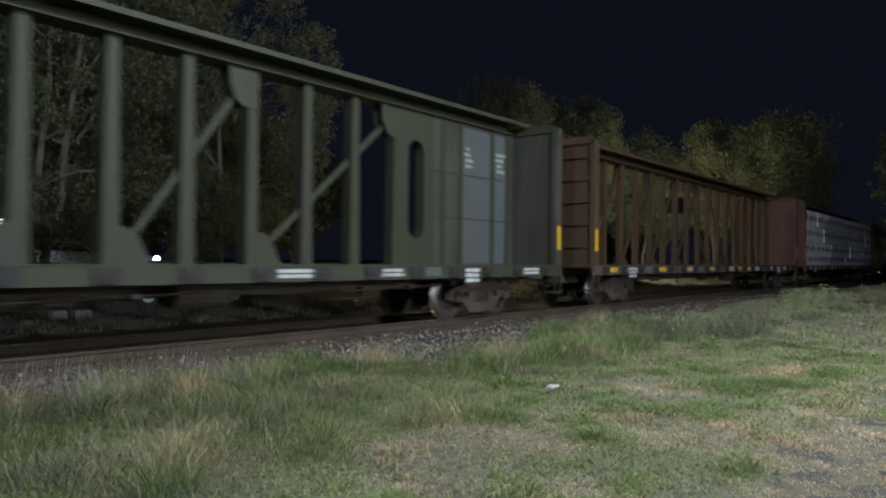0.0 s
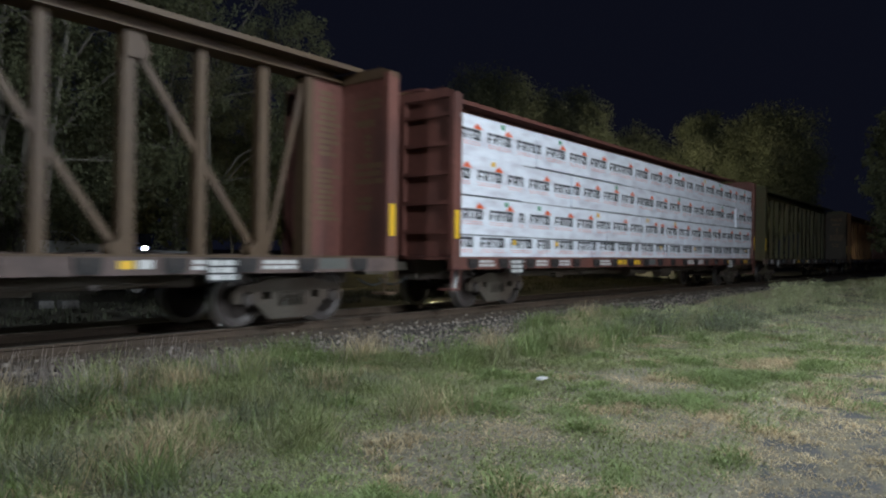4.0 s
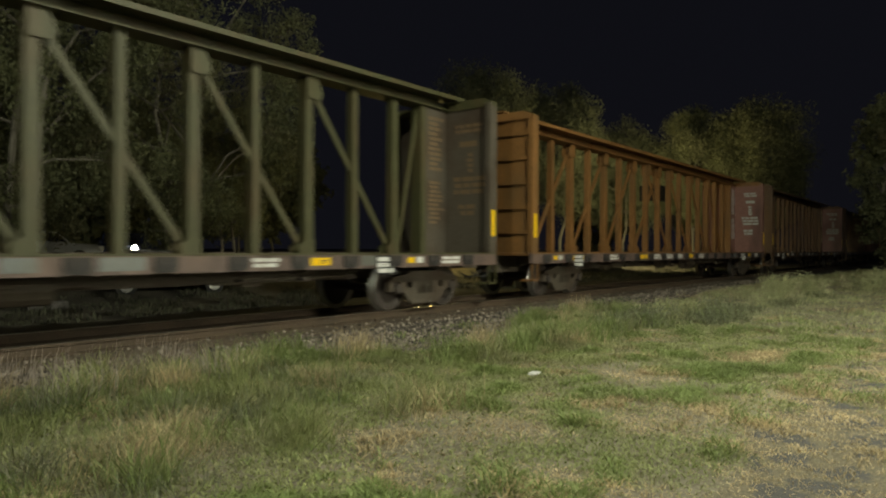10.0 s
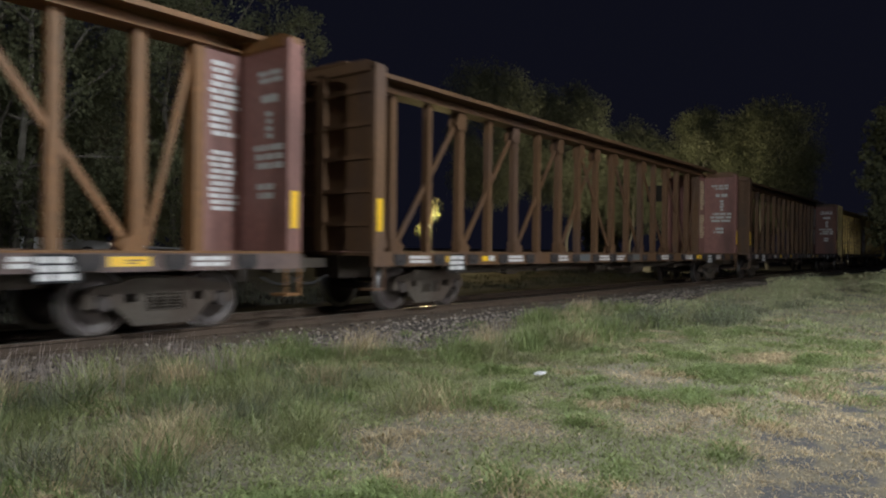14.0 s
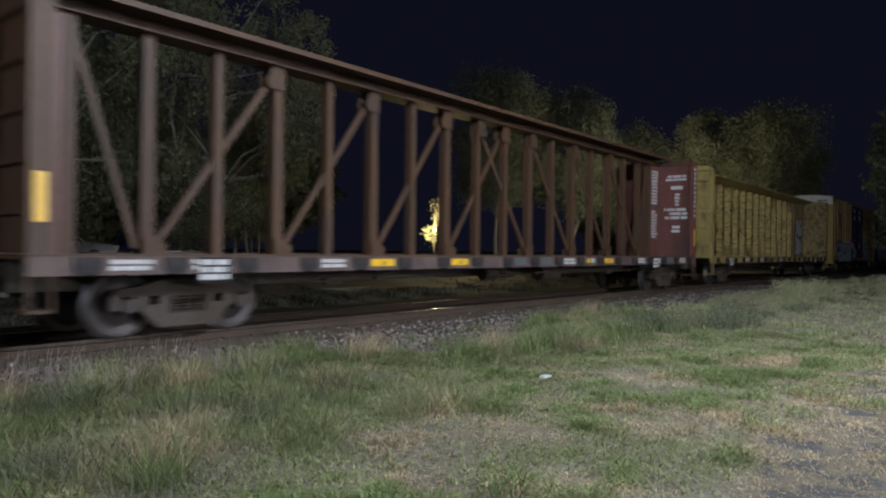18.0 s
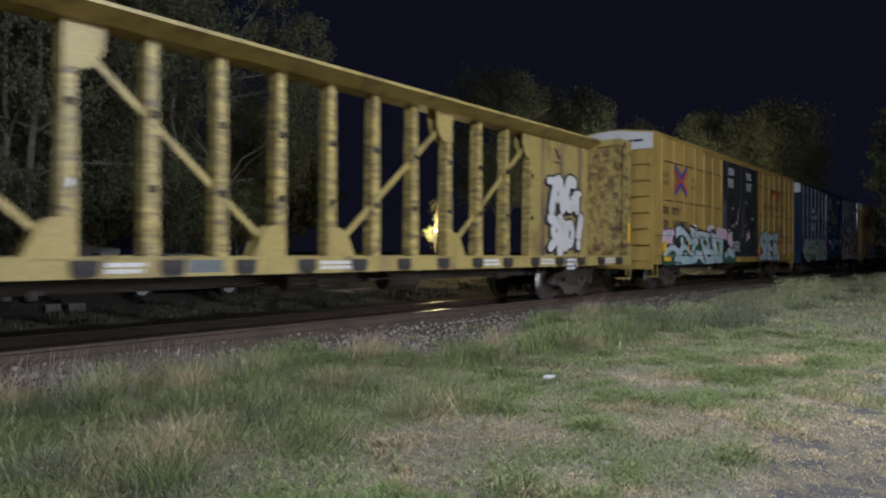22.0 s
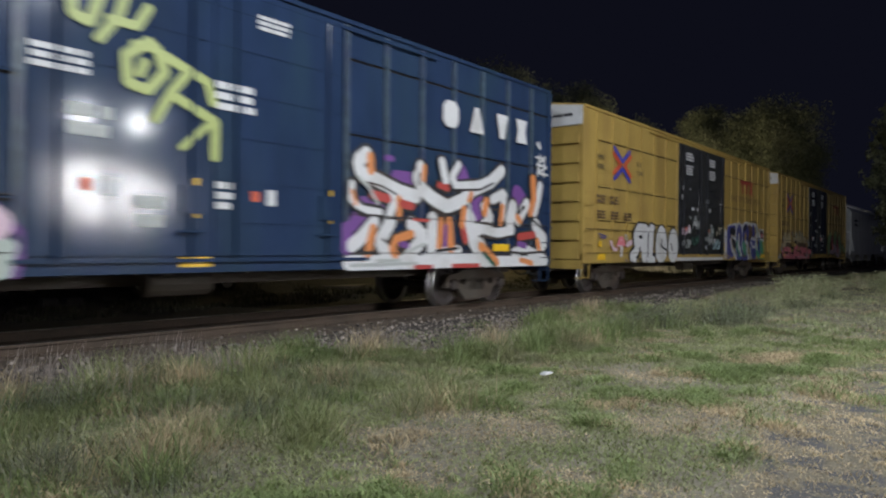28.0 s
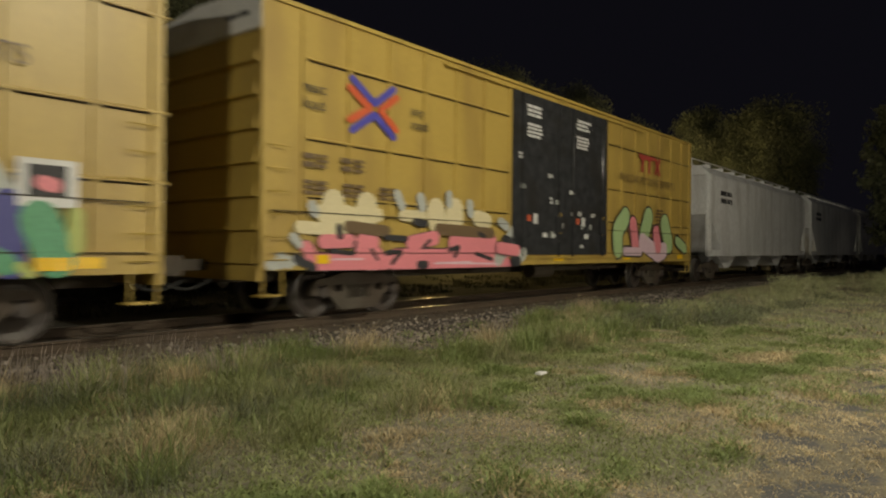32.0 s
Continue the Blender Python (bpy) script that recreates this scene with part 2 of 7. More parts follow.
    "carpaint": material("dark_blue_car_paint", (0.02, 0.028, 0.07), 0.25, var=0.1, bump=0),
    "palepaint": material("pale_grey_car_paint", (0.45, 0.46, 0.47), 0.3, var=0.1, bump=0),
    "cyan": material("pale_blue_spray_paint", (0.36, 0.52, 0.55), 0.5, var=0.1, coarse=1.5, stain=(0.62, 0.66, 0.70), amount=0.5, bump=0),
    "pink": material("pink_spray_paint", (0.72, 0.22, 0.26), 0.5, var=0.1, bump=0),
    "palepink": material("pale_pink_spray_paint", (0.66, 0.48, 0.56), 0.5, var=0.15, bump=0),
    "cream": material("cream_spray_paint", (0.64, 0.56, 0.36), 0.5, var=0.15, bump=0),
    "spraygrey": material("grey_spray_paint", (0.40, 0.42, 0.40), 0.5, var=0.15, bump=0),
    "orangespray": material("orange_spray_paint", (0.62, 0.22, 0.07), 0.5, var=0.1, bump=0),
    "purple": material("purple_spray_paint", (0.16, 0.06, 0.24), 0.5, var=0.15, bump=0),
    "green": material("green_spray_paint", (0.08, 0.32, 0.18), 0.5, var=0.15, bump=0),
    "darkgreen": material("dark_green_spray_paint", (0.025, 0.09, 0.06), 0.5, var=0.15, bump=0),
    "lime": material("yellow_green_spray_paint", (0.40, 0.46, 0.15), 0.5, var=0.1, bump=0),
    "navy": material("navy_spray_paint", (0.055, 0.06, 0.24), 0.5, var=0.1, bump=0),
    "redspray": material("dark_red_spray_paint", (0.42, 0.06, 0.05), 0.5, var=0.1, bump=0),
    "tan": material("faded_tan_lettering", (0.14, 0.09, 0.05), 0.5, var=0.1, bump=0),
    "concrete": material("weathered_concrete", (0.33, 0.33, 0.31), 0.9, var=0.2, fine=12, coarse=1.2, stain=(0.2, 0.2, 0.18), amount=0.4, bump=0.2),
    "oldconcrete": material("dirty_concrete", (0.13, 0.12, 0.115), 0.9, var=0.25, fine=12, coarse=2.0, stain=(0.07, 0.065, 0.06), amount=0.4, bump=0.2),
    "sillgrime": material("grimy_purple_brown_paint", (0.105, 0.072, 0.066), 0.6, var=0.3, fine=5, coarse=1.6, stain=(0.15, 0.10, 0.085), amount=0.45, bump=0.1),
    "gravel": material("pale_gravel", (0.30, 0.27, 0.22), 0.95, var=0.3, fine=40, stain=(0.2, 0.18, 0.14), amount=0.4, bump=0.4),
    "rubber": material("black_rubber", (0.02, 0.02, 0.02), 0.8),
}


# ---- building helpers ----
def box(bm, x0, x1, y0, y1, z0, z1):
    v = [bm.verts.new(c) for c in product((x0, x1), (y0, y1), (z0, z1))]
    for f in ((0, 1, 3, 2), (4, 6, 7, 5), (0, 4, 5, 1), (2, 3, 7, 6), (0, 2, 6, 4), (1, 5, 7, 3)):
        bm.faces.new([v[i] for i in f])


def bbox(bm, x0, x1, y0, y1, z0, z1, r=0.012):
    """A box with its long edges broken by a small chamfer round the y axis faces."""
    pts = [(x0 + r, z0), (x1 - r, z0), (x1, z0 + r), (x1, z1 - r), (x1 - r, z1), (x0 + r, z1), (x0, z1 - r), (x0, z0 + r)]
    prism(bm, pts, y0, y1, "y")


def prism(bm, pts, a, b, axis="y"):
    """Extrudes a polygon between a and b along an axis; pts are (x, z), (y, z) or (x, y)."""
    def at(p, d):
        return {"y": (p[0], d, p[1]), "x": (d, p[0], p[1]), "z": (p[0], p[1], d)}[axis]
    lo, hi = [bm.verts.new(at(p, a)) for p in pts], [bm.verts.new(at(p, b)) for p in pts]
    k = len(pts)
    bm.faces.new(lo)
    bm.faces.new(hi[::-1])
    for i in range(k):
        bm.faces.new((lo[i], hi[i], hi[(i + 1) % k], lo[(i + 1) % k]))


def beam(bm, p, q, w, h, up=(0, 1, 0)):
    """A bar of section w x h from p to q."""
    p, q = Vector(p), Vector(q)
    d = (q - p).normalized()
    s = d.cross(Vector(up)).normalized() * w / 2
    u = s.cross(d).normalized() * h / 2
    r = [[bm.verts.new(c + a * s + b * u) for a, b in ((-1, -1), (1, -1), (1, 1), (-1, 1))] for c in (p, q)]
    bm.faces.new(r[0])
    bm.faces.new(r[1][::-1])
    for i in range(4):
        bm.faces.new((r[0][i], r[1][i], r[1][(i + 1) % 4], r[0][(i + 1) % 4]))


def tube(bm, p, q, r0, r1=None, n=8, caps=True):
    p, q = Vector(p), Vector(q)
    r1 = r0 if r1 is None else r1
    d = (q - p).normalized()
    s = d.cross(Vector((0, 0, 1)) if abs(d.z) < 0.9 else Vector((1, 0, 0))).normalized()
    u = s.cross(d)
    rings = [[bm.verts.new(c + (s * math.cos(2 * math.pi * i / n) + u * math.sin(2 * math.pi * i / n)) * r) for i in range(n)]
             for c, r in ((p, r0), (q, r1))]
    for i in range(n):
        bm.faces.new((rings[0][i], rings[0][(i + 1) % n], rings[1][(i + 1) % n], rings[1][i]))
    if caps:
        bm.faces.new(rings[0][::-1])
        bm.faces.new(rings[1])


def hose(bm, pts, r, n=6):
    """One bent tube through points that lie in a plane of constant y."""
    rings = []
    for i, p in enumerate(pts):
        a, b = pts[max(i - 1, 0)], pts[min(i + 1, len(pts) - 1)]
        d = Vector((b[0] - a[0], 0, b[2] - a[2])).normalized()
        side = Vector((-d.z, 0, d.x))
        rings.append([bm.verts.new(Vector(p) + side * r * math.cos(2 * math.pi * k / n) + Vector((0, r * math.sin(2 * math.pi * k / n), 0))) for k in range(n)])
    for a, b in zip(rings, rings[1:]):
        for k in range(n):
            bm.faces.new((a[k], a[(k + 1) % n], b[(k + 1) % n], b[k]))
    bm.faces.new(rings[0][::-1])
    bm.faces.new(rings[-1])


def lathe_y(bm, prof, n=24):
    """Turns a profile of (radius, y) round the y axis."""
    rings = [[bm.verts.new((r * math.cos(2 * math.pi * i / n), y, r * math.sin(2 * math.pi * i / n))) for i in range(n)] for r, y in prof]
    for a, b in zip(rings, rings[1:]):
        for i in range(n):
            bm.faces.new((a[i], a[(i + 1) % n], b[(i + 1) % n], b[i]))
    bm.faces.new(rings[0])
    bm.faces.new(rings[-1][::-1])


def mesh_of(name, bm, mat):
    bmesh.ops.recalc_face_normals(bm, faces=bm.faces)
    me = bpy.data.meshes.new(name)
    bm.to_mesh(me)
    bm.free()
    for m in (mat if isinstance(mat, (list, tuple)) else [mat]):
        me.materials.append(M[m] if isinstance(m, str) else m)
    return me


def part(name, bm, mat, parent, label=""):
    me = bm if isinstance(bm, bpy.types.Mesh) else mesh_of(name, bm, mat)
    ob = new(name, me)
    ob.parent = parent
    if label:
        ob["label"] = label
    return ob


def made(*calls):
    """A bmesh filled by (function, args...) calls."""
    bm = bmesh.new()
    for f, *a in calls:
        f(bm, *a)
    return bm


def thing(name, at=(0, 0, 0), label="", category="", group="", kind=""):
    ob = new(name)
    ob.empty_display_size = 0.3
    ob.location = at
    return tagged(ob, label, category, group, kind)


def numpy_mesh(name, verts, faces, mat):
    """A mesh from numpy arrays; faces is (n, 3) or (n, 4)."""
    me = bpy.data.meshes.new(name)
    k = faces.shape[1]
    me.vertices.add(len(verts))
    me.vertices.foreach_set("co", verts.astype(np.float32).ravel())
    me.loops.add(faces.size)
    me.loops.foreach_set("vertex_index", faces.astype(np.int32).ravel())
    me.polygons.add(len(faces))
    me.polygons.foreach_set("loop_start", np.arange(0, faces.size, k, dtype=np.int32))
    me.polygons.foreach_set("loop_total", np.full(len(faces), k, dtype=np.int32))
    me.update(calc_edges=True)
    me.validate()
    for m in (mat if isinstance(mat, (list, tuple)) else [mat]):
        me.materials.append(M[m])
    return me


# ---- ground, track, plants ----
rng = np.random.default_rng(7)


def vnoise(x, y, scale, seed=0):
    """Smooth value noise on the plane, 0 to 1."""
    x, y = np.asarray(x, float) / scale + 100.3 * seed, np.asarray(y, float) / scale - 57.7 * seed
    xi, yi = np.floor(x), np.floor(y)
    fx, fy = x - xi, y - yi
    fx, fy = fx * fx * (3 - 2 * fx), fy * fy * (3 - 2 * fy)

    def hashed(a, b):
        s = np.sin(a * 127.1 + b * 311.7 + seed * 17.3) * 43758.5453
        return s - np.floor(s)
    return ((hashed(xi, yi) * (1 - fx) + hashed(xi + 1, yi) * fx) * (1 - fy)
            + (hashed(xi, yi + 1) * (1 - fx) + hashed(xi + 1, yi + 1) * fx) * fy)


def ground_z(x, y):
    """Height of the ground sheet: the ballast bed, its shoulder and the meadow."""
    x, y = np.asarray(x, float), np.asarray(y, float)
    meadow = -0.36 + 0.07 * (vnoise(x, y, 2.6, 1) - 0.5) + 0.05 * (vnoise(x, y, 0.8, 2) - 0.5)
    meadow = meadow + 0.22 * np.clip((x - 14) / 20, 0, 1) * np.clip((-y - 3.5) / 2.0, 0, 1)
    meadow = meadow + 0.8 * np.clip((y - 9) / 5, 0, 1)
    bed = -0.268 + 0.02 * (vnoise(x, y, 0.3, 3) - 0.5)
    k = np.clip((np.abs(y) - 1.45) / 1.6, 0, 1)
    k = k * k * (3 - 2 * k)
    return bed * (1 - k) + meadow * k


def graded(stops):
    """Grid lines from (start, end, step) stretches."""
    return np.unique(np.concatenate([np.arange(a, b + 1e-6, s) for a, b, s in stops]).round(4))


gx = graded([(-900, -60, 60), (-60, -4, 2), (-4, 2, 0.4), (2, 13, 0.1), (13, 26, 0.2), (26, 60, 0.5), (60, 200, 10), (200, 1500, 100)])
gy = graded([(-900, -60, 60), (-60, -14, 2), (-14, -11, 0.5), (-11, -8.5, 0.05), (-8.5, 2, 0.13), (2, 14, 0.75), (14, 60, 4), (60, 1500, 80)])
GX, GY = np.meshgrid(gx, gy, indexing="ij")
gverts = np.stack([GX, GY, ground_z(GX, GY)], -1).reshape(-1, 3)
ni, nj = len(gx), len(gy)
gi = (np.arange(ni - 1)[:, None] * nj + np.arange(nj - 1)[None, :]).ravel()
gfaces = np.stack([gi, gi + nj, gi + nj + 1, gi + 1], -1)
gme = numpy_mesh("ground", gverts, gfaces, ["ground", "ballast", "rustbed", "lane", "shadesoil"])
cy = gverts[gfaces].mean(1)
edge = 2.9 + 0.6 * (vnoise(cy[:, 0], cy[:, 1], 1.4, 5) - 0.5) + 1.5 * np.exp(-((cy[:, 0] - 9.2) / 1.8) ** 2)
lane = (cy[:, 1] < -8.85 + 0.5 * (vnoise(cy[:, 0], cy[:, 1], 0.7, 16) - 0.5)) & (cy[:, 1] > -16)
# Index 4, beyond the track: soil with the train's shade in its colour.
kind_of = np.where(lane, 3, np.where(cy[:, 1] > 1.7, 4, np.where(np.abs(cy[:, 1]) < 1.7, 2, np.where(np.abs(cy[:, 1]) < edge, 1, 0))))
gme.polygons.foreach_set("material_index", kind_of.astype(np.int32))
gme.polygons.foreach_set("use_smooth", np.ones(len(gfaces), bool))
tagged(new("ground", gme), "uneven lineside meadow soil running up to a dark ballast bed", "ground", kind="structure")

# ---- track ----
track = thing("railway_track", (0, 0, -0.1), "single railway track with rusty rails on a ballast bed", "track", kind="structure")
RAIL = [(-0.07, -0.17), (0.07, -0.17), (0.07, -0.155), (0.012, -0.135), (0.012, -0.045), (0.036, -0.035), (0.036, 0.0),
        (-0.036, 0.0), (-0.036, -0.035), (-0.012, -0.045), (-0.012, -0.135), (-0.07, -0.155)]
for side in (-0.755, 0.755):
    part("rail", made((prism, [(side + a, b) for a, b in RAIL], -150, 600, "x")), "rustyrail", track, "long rusty steel rail")
    part("rail_head", made((box, -150, 600, side - 0.030, side + 0.030, 0.0005, 0.002)), "railhead", track, "polished running surface")
tie_me = mesh_of("tie", made((bbox, -0.115, 0.115, -1.3, 1.3, -0.34, -0.172, 0.015)), "tie")
plate_me = mesh_of("tie_plate", made((box, -0.09, 0.09, -0.93, -0.58, -0.173, -0.168), (box, -0.02, 0.02, -0.86, -0.82, -0.17, -0.13)), "rustyrail")
for i in range(-40, 90):
    x = 1.0 + 0.53 * i
    t_ = part("tie", tie_me, None, track)
    t_.location = (x, 0, 0)
    if 0 <= i < 40:
        p_ = part("tie_plate", plate_me, None, track)
        p_.location = (x, 0, 0.002)
bm = bmesh.new()
for i in range(500):
    x = 48.7 + 0.53 * i
    box(bm, x - 0.115, x + 0.115, -1.3, 1.3, -0.34, -0.172)
tagged(part("far_ties", bm, "tie", track), kind="stuff")


def scatter_lumps(name, xy, size, sink, mat, seed):
    """Angular stones: jittered boxes, each its own island."""
    r = np.random.default_rng(seed)
    n = len(xy)
    base = np.array(list(product((-1, 1), (-1, 1), (-1, 1))), float)
    s = size[:, None, None] * r.uniform(0.55, 1.0, (n, 8, 3)) * base[None]
    s[..., 2] *= 0.75
    a, b = r.uniform(0, 6.28, n), r.uniform(-0.6, 0.6, n)
    ca, sa, cb, sb = np.cos(a)[:, None], np.sin(a)[:, None], np.cos(b)[:, None], np.sin(b)[:, None]
    x, y, z = s[..., 0], s[..., 1], s[..., 2]
    x, z = x * cb + z * sb, -x * sb + z * cb
    x, y = x * ca - y * sa, x * sa + y * ca
    v = np.stack([x + xy[:, :1], y + xy[:, 1:2], z + (ground_z(xy[:, 0], xy[:, 1]) + size * sink)[:, None]], -1)
    f = np.array([(0, 1, 3, 2), (4, 6, 7, 5), (0, 4, 5, 1), (2, 3, 7, 6), (0, 2, 6, 4), (1, 5, 7, 3)])
    faces = (np.arange(n)[:, None, None] * 8 + f[None]).reshape(-1, 4)
    return new(name, numpy_mesh(name, v.reshape(-1, 3), faces, mat))


n = 36000
sx = np.where(rng.random(n) < 0.15, -20 + 21 * rng.random(n), 1.0 + 34 * rng.random(n) ** 1.5)
sy = -0.85 - 3.4 * rng.random(n) ** 0.9
reach = 2.75 + 1.5 * np.exp(-((sx - 9.2) / 1.8) ** 2)
keep = rng.random(n) < np.where(-sy > reach, 0.12, np.where(-sy < 1.6, 0.12, 0.8))
xy = np.stack([sx, sy], -1)[keep]
tagged(scatter_lumps("ballast_stones", xy, 0.008 + 0.027 * rng.random(len(xy)) ** 2.5, 0.3, "stone", 3),
       "loose grey and pale crushed ballast stones", "stones", kind="stuff")

# ---- grass ----


def blades(name, x, y, h, w, lean, mat, seed, z0=0.0):
    """Bent grass blades of three triangles each."""
    r = np.random.default_rng(seed)
    n = len(x)
    a, la = r.uniform(0, 6.283, n), r.uniform(0, 6.283, n)
    dx, dy = np.cos(a) * w / 2, np.sin(a) * w / 2
    lx, ly = np.cos(la) * lean * h, np.sin(la) * lean * h
    z = ground_z(x, y) - 0.01 + z0
    o = np.stack([x, y, z], -1)
    d = np.stack([dx, dy, 0 * dx], -1)
    m = np.stack([lx * 0.35, ly * 0.35, h * 0.6], -1)
    t = np.stack([lx, ly, h * (1 - 0.35 * np.minimum(lean, 1.5))], -1)
    v = np.stack([o - d, o + d, o + m + d * 0.7, o + m - d * 0.7, o + t], 1).reshape(-1, 3)
    k = np.arange(n)[:, None] * 5
    f = np.stack([k + [0, 1, 2], k + [0, 2, 3], k + [3, 2, 4]], 1).reshape(-1, 3)
    return new(name, numpy_mesh(name, v, f, mat))


def meadow(n, x0, x1, power, wide, seed):
    r = np.random.default_rng(seed)
    x = x0 + (x1 - x0) * r.random(n) ** power
    y = -10.2 + 7.9 * r.random(n)
    shore = -2.9 - 1.7 * np.exp(-((x - 9.2) / 1.9) ** 2)
    band = np.exp(-(np.clip(shore - 0.55 - y, -5, 5) / 0.85) ** 2)
    clump = vnoise(x, y, 0.4, 8)
    patch = vnoise(x, y, 1.1, 9)
    bald = vnoise(x, y, 0.8, 31)
    lush = vnoise(x, y, 0.42, 33) * 0.7 + vnoise(x, y, 0.15, 34) * 0.3
    h = 0.02 + 0.045 * r.random(n) ** 1.5 + 0.28 * band * clump ** 1.5 + 0.2 * np.clip(lush - 0.52, 0, 1) * 2
    dens = np.clip(0.7 + 0.6 * patch, 0, 1) * np.where(y > shore + 0.5 * (clump - 0.5), 0.10, 1) * np.clip(2.0 - 1.7 * bald, 0.3, 1)
    lane_ = np.clip((-8.85 - y) / 0.4, 0, 1)
    worn_ = vnoise(x, y, 0.21, 14) * 0.6 + vnoise(x, y, 0.09, 15) * 0.4
    dens = dens * (1 - lane_ * np.where(worn_ > 0.5, 0.35, 0.93))
    k = r.random(n) < dens
    straw = 0.5 * vnoise(x, y, 0.75, 12) + 0.45 * vnoise(x, y, 0.28, 13) + 0.2 * bald
    dry = (straw + 0.3 * r.random(n) + 0.22 * lane_) > 0.84
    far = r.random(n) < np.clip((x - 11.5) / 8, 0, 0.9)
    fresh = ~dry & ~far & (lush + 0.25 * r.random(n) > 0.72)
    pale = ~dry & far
    for nm, sel, mt, lb in (("meadow_grass", k & ~dry & ~fresh & ~pale, "blade", "short uneven green grass blades"),
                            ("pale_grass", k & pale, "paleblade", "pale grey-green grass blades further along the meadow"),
                            ("fresh_grass", k & fresh, "freshblade", "lush bright green grass clumps"),
                            ("dry_grass", k & dry, "dryblade", "dead straw coloured grass blades among the green")):
        hh = h[sel] * (0.7 if mt == "dryblade" else 1.0)
        tagged(blades(nm, x[sel], y[sel], hh, wide * (0.6 + 0.9 * r.random(sel.sum())), (0.25 if mt == "paleblade" else 0.5) + (0.8 if mt == "paleblade" else 1.7) * r.random(sel.sum()), mt, seed + 1),
               lb, "grass", kind="stuff")


meadow(330000, 0.8, 14.0, 1.0, 0.0105, 21)
meadow(130000, 13.5, 60.0, 1.5, 0.018, 23)
meadow(90000, -16.0, 0.9, 1.0, 0.022, 25)


def tuft(n, cx, cy_, spread, tall, mat, label, seed, wide=0.008, arch=1.1):
    """One tuft of grass: blades fanning out of a common root, as one mesh."""
    r = np.random.default_rng(seed)
    x, y = cx + spread * r.normal(size=n), cy_ + spread * 0.8 * r.normal(size=n)
    ob = blades("grass_tuft", x, y, tall * (0.35 + 0.65 * r.random(n)), wide * (0.6 + 0.8 * r.random(n)), 0.2 + arch * r.random(n), mat, seed)
    tagged(ob, label, "grass", "tall tufts along the ballast", kind="stuff")


ls = np.random.default_rng(29)
n = 44000
lx, ly = ls.uniform(-3, 13, n), ls.uniform(-12.5, -8.7, n)
ok = vnoise(lx, ly, 0.28, 44) * 0.65 + vnoise(lx, ly, 0.1, 45) * 0.35 > 0.64
tagged(blades("lane_straw", lx[ok], ly[ok], 0.02 + 0.04 * ls.random(ok.sum()), 0.006 + 0.006 * ls.random(ok.sum()), 0.6 + 1.2 * ls.random(ok.sum()), "dryblade", 46),
       "short dry straw growing through the broken asphalt", "grass", kind="stuff")

tr_ = random.Random(9)
for i in range(44):
    cx = 2.4 + i * 0.3 + tr_.uniform(-0.2, 0.2)
    shore = -2.9 - 1.7 * math.exp(-((cx - 9.2) / 1.9) ** 2)
    tuft(220, cx, shore - tr_.uniform(-0.1, 1.1), tr_.uniform(0.12, 0.22), tr_.uniform(0.35, 0.62), ("blade", "freshblade")[i % 2] if i % 5 else "dryblade",
         "tall green grass tuft at the edge of the ballast" if i % 5 else "tall straw coloured grass tuft at the ballast edge", 300 + i)


for i in range(70):
    cx, cy_ = tr_.uniform(1.4, 5.6), tr_.uniform(-6.4, -2.9)
    tuft(170, cx, cy_, tr_.uniform(0.12, 0.3), tr_.uniform(0.2, 0.5), ("blade", "blade", "freshblade", "weed", "dryblade")[i % 5],
         "rank tall grass tuft in the meadow", 380 + i, 0.006, 1.7)


for i, (x, y) in enumerate(((10.15, -7.5), (10.45, -7.75), (10.75, -8.0))):
    tuft(900, x, y, 0.2, 0.1, "dryblade", "flattened patch of pale dead straw in the meadow", 470 + i, 0.012, 1.8)


def stalks(n, x0, x1, y0, y1, tall, seed):
    """Thin dry seed stalks standing over the grass."""
    r = np.random.default_rng(seed)
    x, y = r.uniform(x0, x1, n), r.uniform(y0, y1, n)
    tagged(blades("dry_stalks", x, y, tall * (0.5 + 0.5 * r.random(n)), 0.0045 + 0.003 * r.random(n), 0.05 + 0.8 * r.random(n) ** 2, "seedstalk", seed),
           "thin dry seed stalks above the weeds", "grass", kind="stuff")


stalks(900, 1.6, 5.0, -3.8, -1.9, 0.5, 71)
stalks(240, 5.0, 8.0, -3.6, -2.4, 0.4, 74)
stalks(220, 7.0, 11.0, -4.8, -3.2, 0.4, 72)
stalks(260, 13.0, 30.0, -6.0, -3.6, 0.5, 73)


def shrub(cx, cy_, spread, tall, n, size, label, seed, mat="weed"):
    """A leafy weed: stems with leaves clustered along them."""
    r = np.random.default_rng(seed)
    z = float(ground_z(cx, cy_))
    top = thing("weed_bush", (cx, cy_, z), label, "bush", "weeds beside the track")
    bm = bmesh.new()
    pts = []
    for _ in range(16):
        q = Vector((r.normal(0, spread * 0.5), r.normal(0, spread * 0.5), 0))
        e = q * 1.5 + Vector((r.normal(0, 0.12), r.normal(0, 0.12), tall * r.uniform(0.5, 1.0)))
        tube(bm, q - Vector((0, 0, 0.03)), e, 0.008, 0.003, 4, False)
        pts += [q.lerp(e, k) for k in np.linspace(0.15, 1, 9)]
    tagged(part("woody_stalk", bm, mat, top), kind="stuff")
    c = np.array([p[:] for p in pts])[r.integers(0, len(pts), n)] + r.normal(0, 0.06, (n, 3))
    c[:, 2] = np.maximum(c[:, 2], 0.01)
    a, b = r.normal(size=(n, 3)), r.normal(size=(n, 3))
    a /= np.linalg.norm(a, axis=1)[:, None]
    b -= a * (a * b).sum(1)[:, None]
    b /= np.linalg.norm(b, axis=1)[:, None]
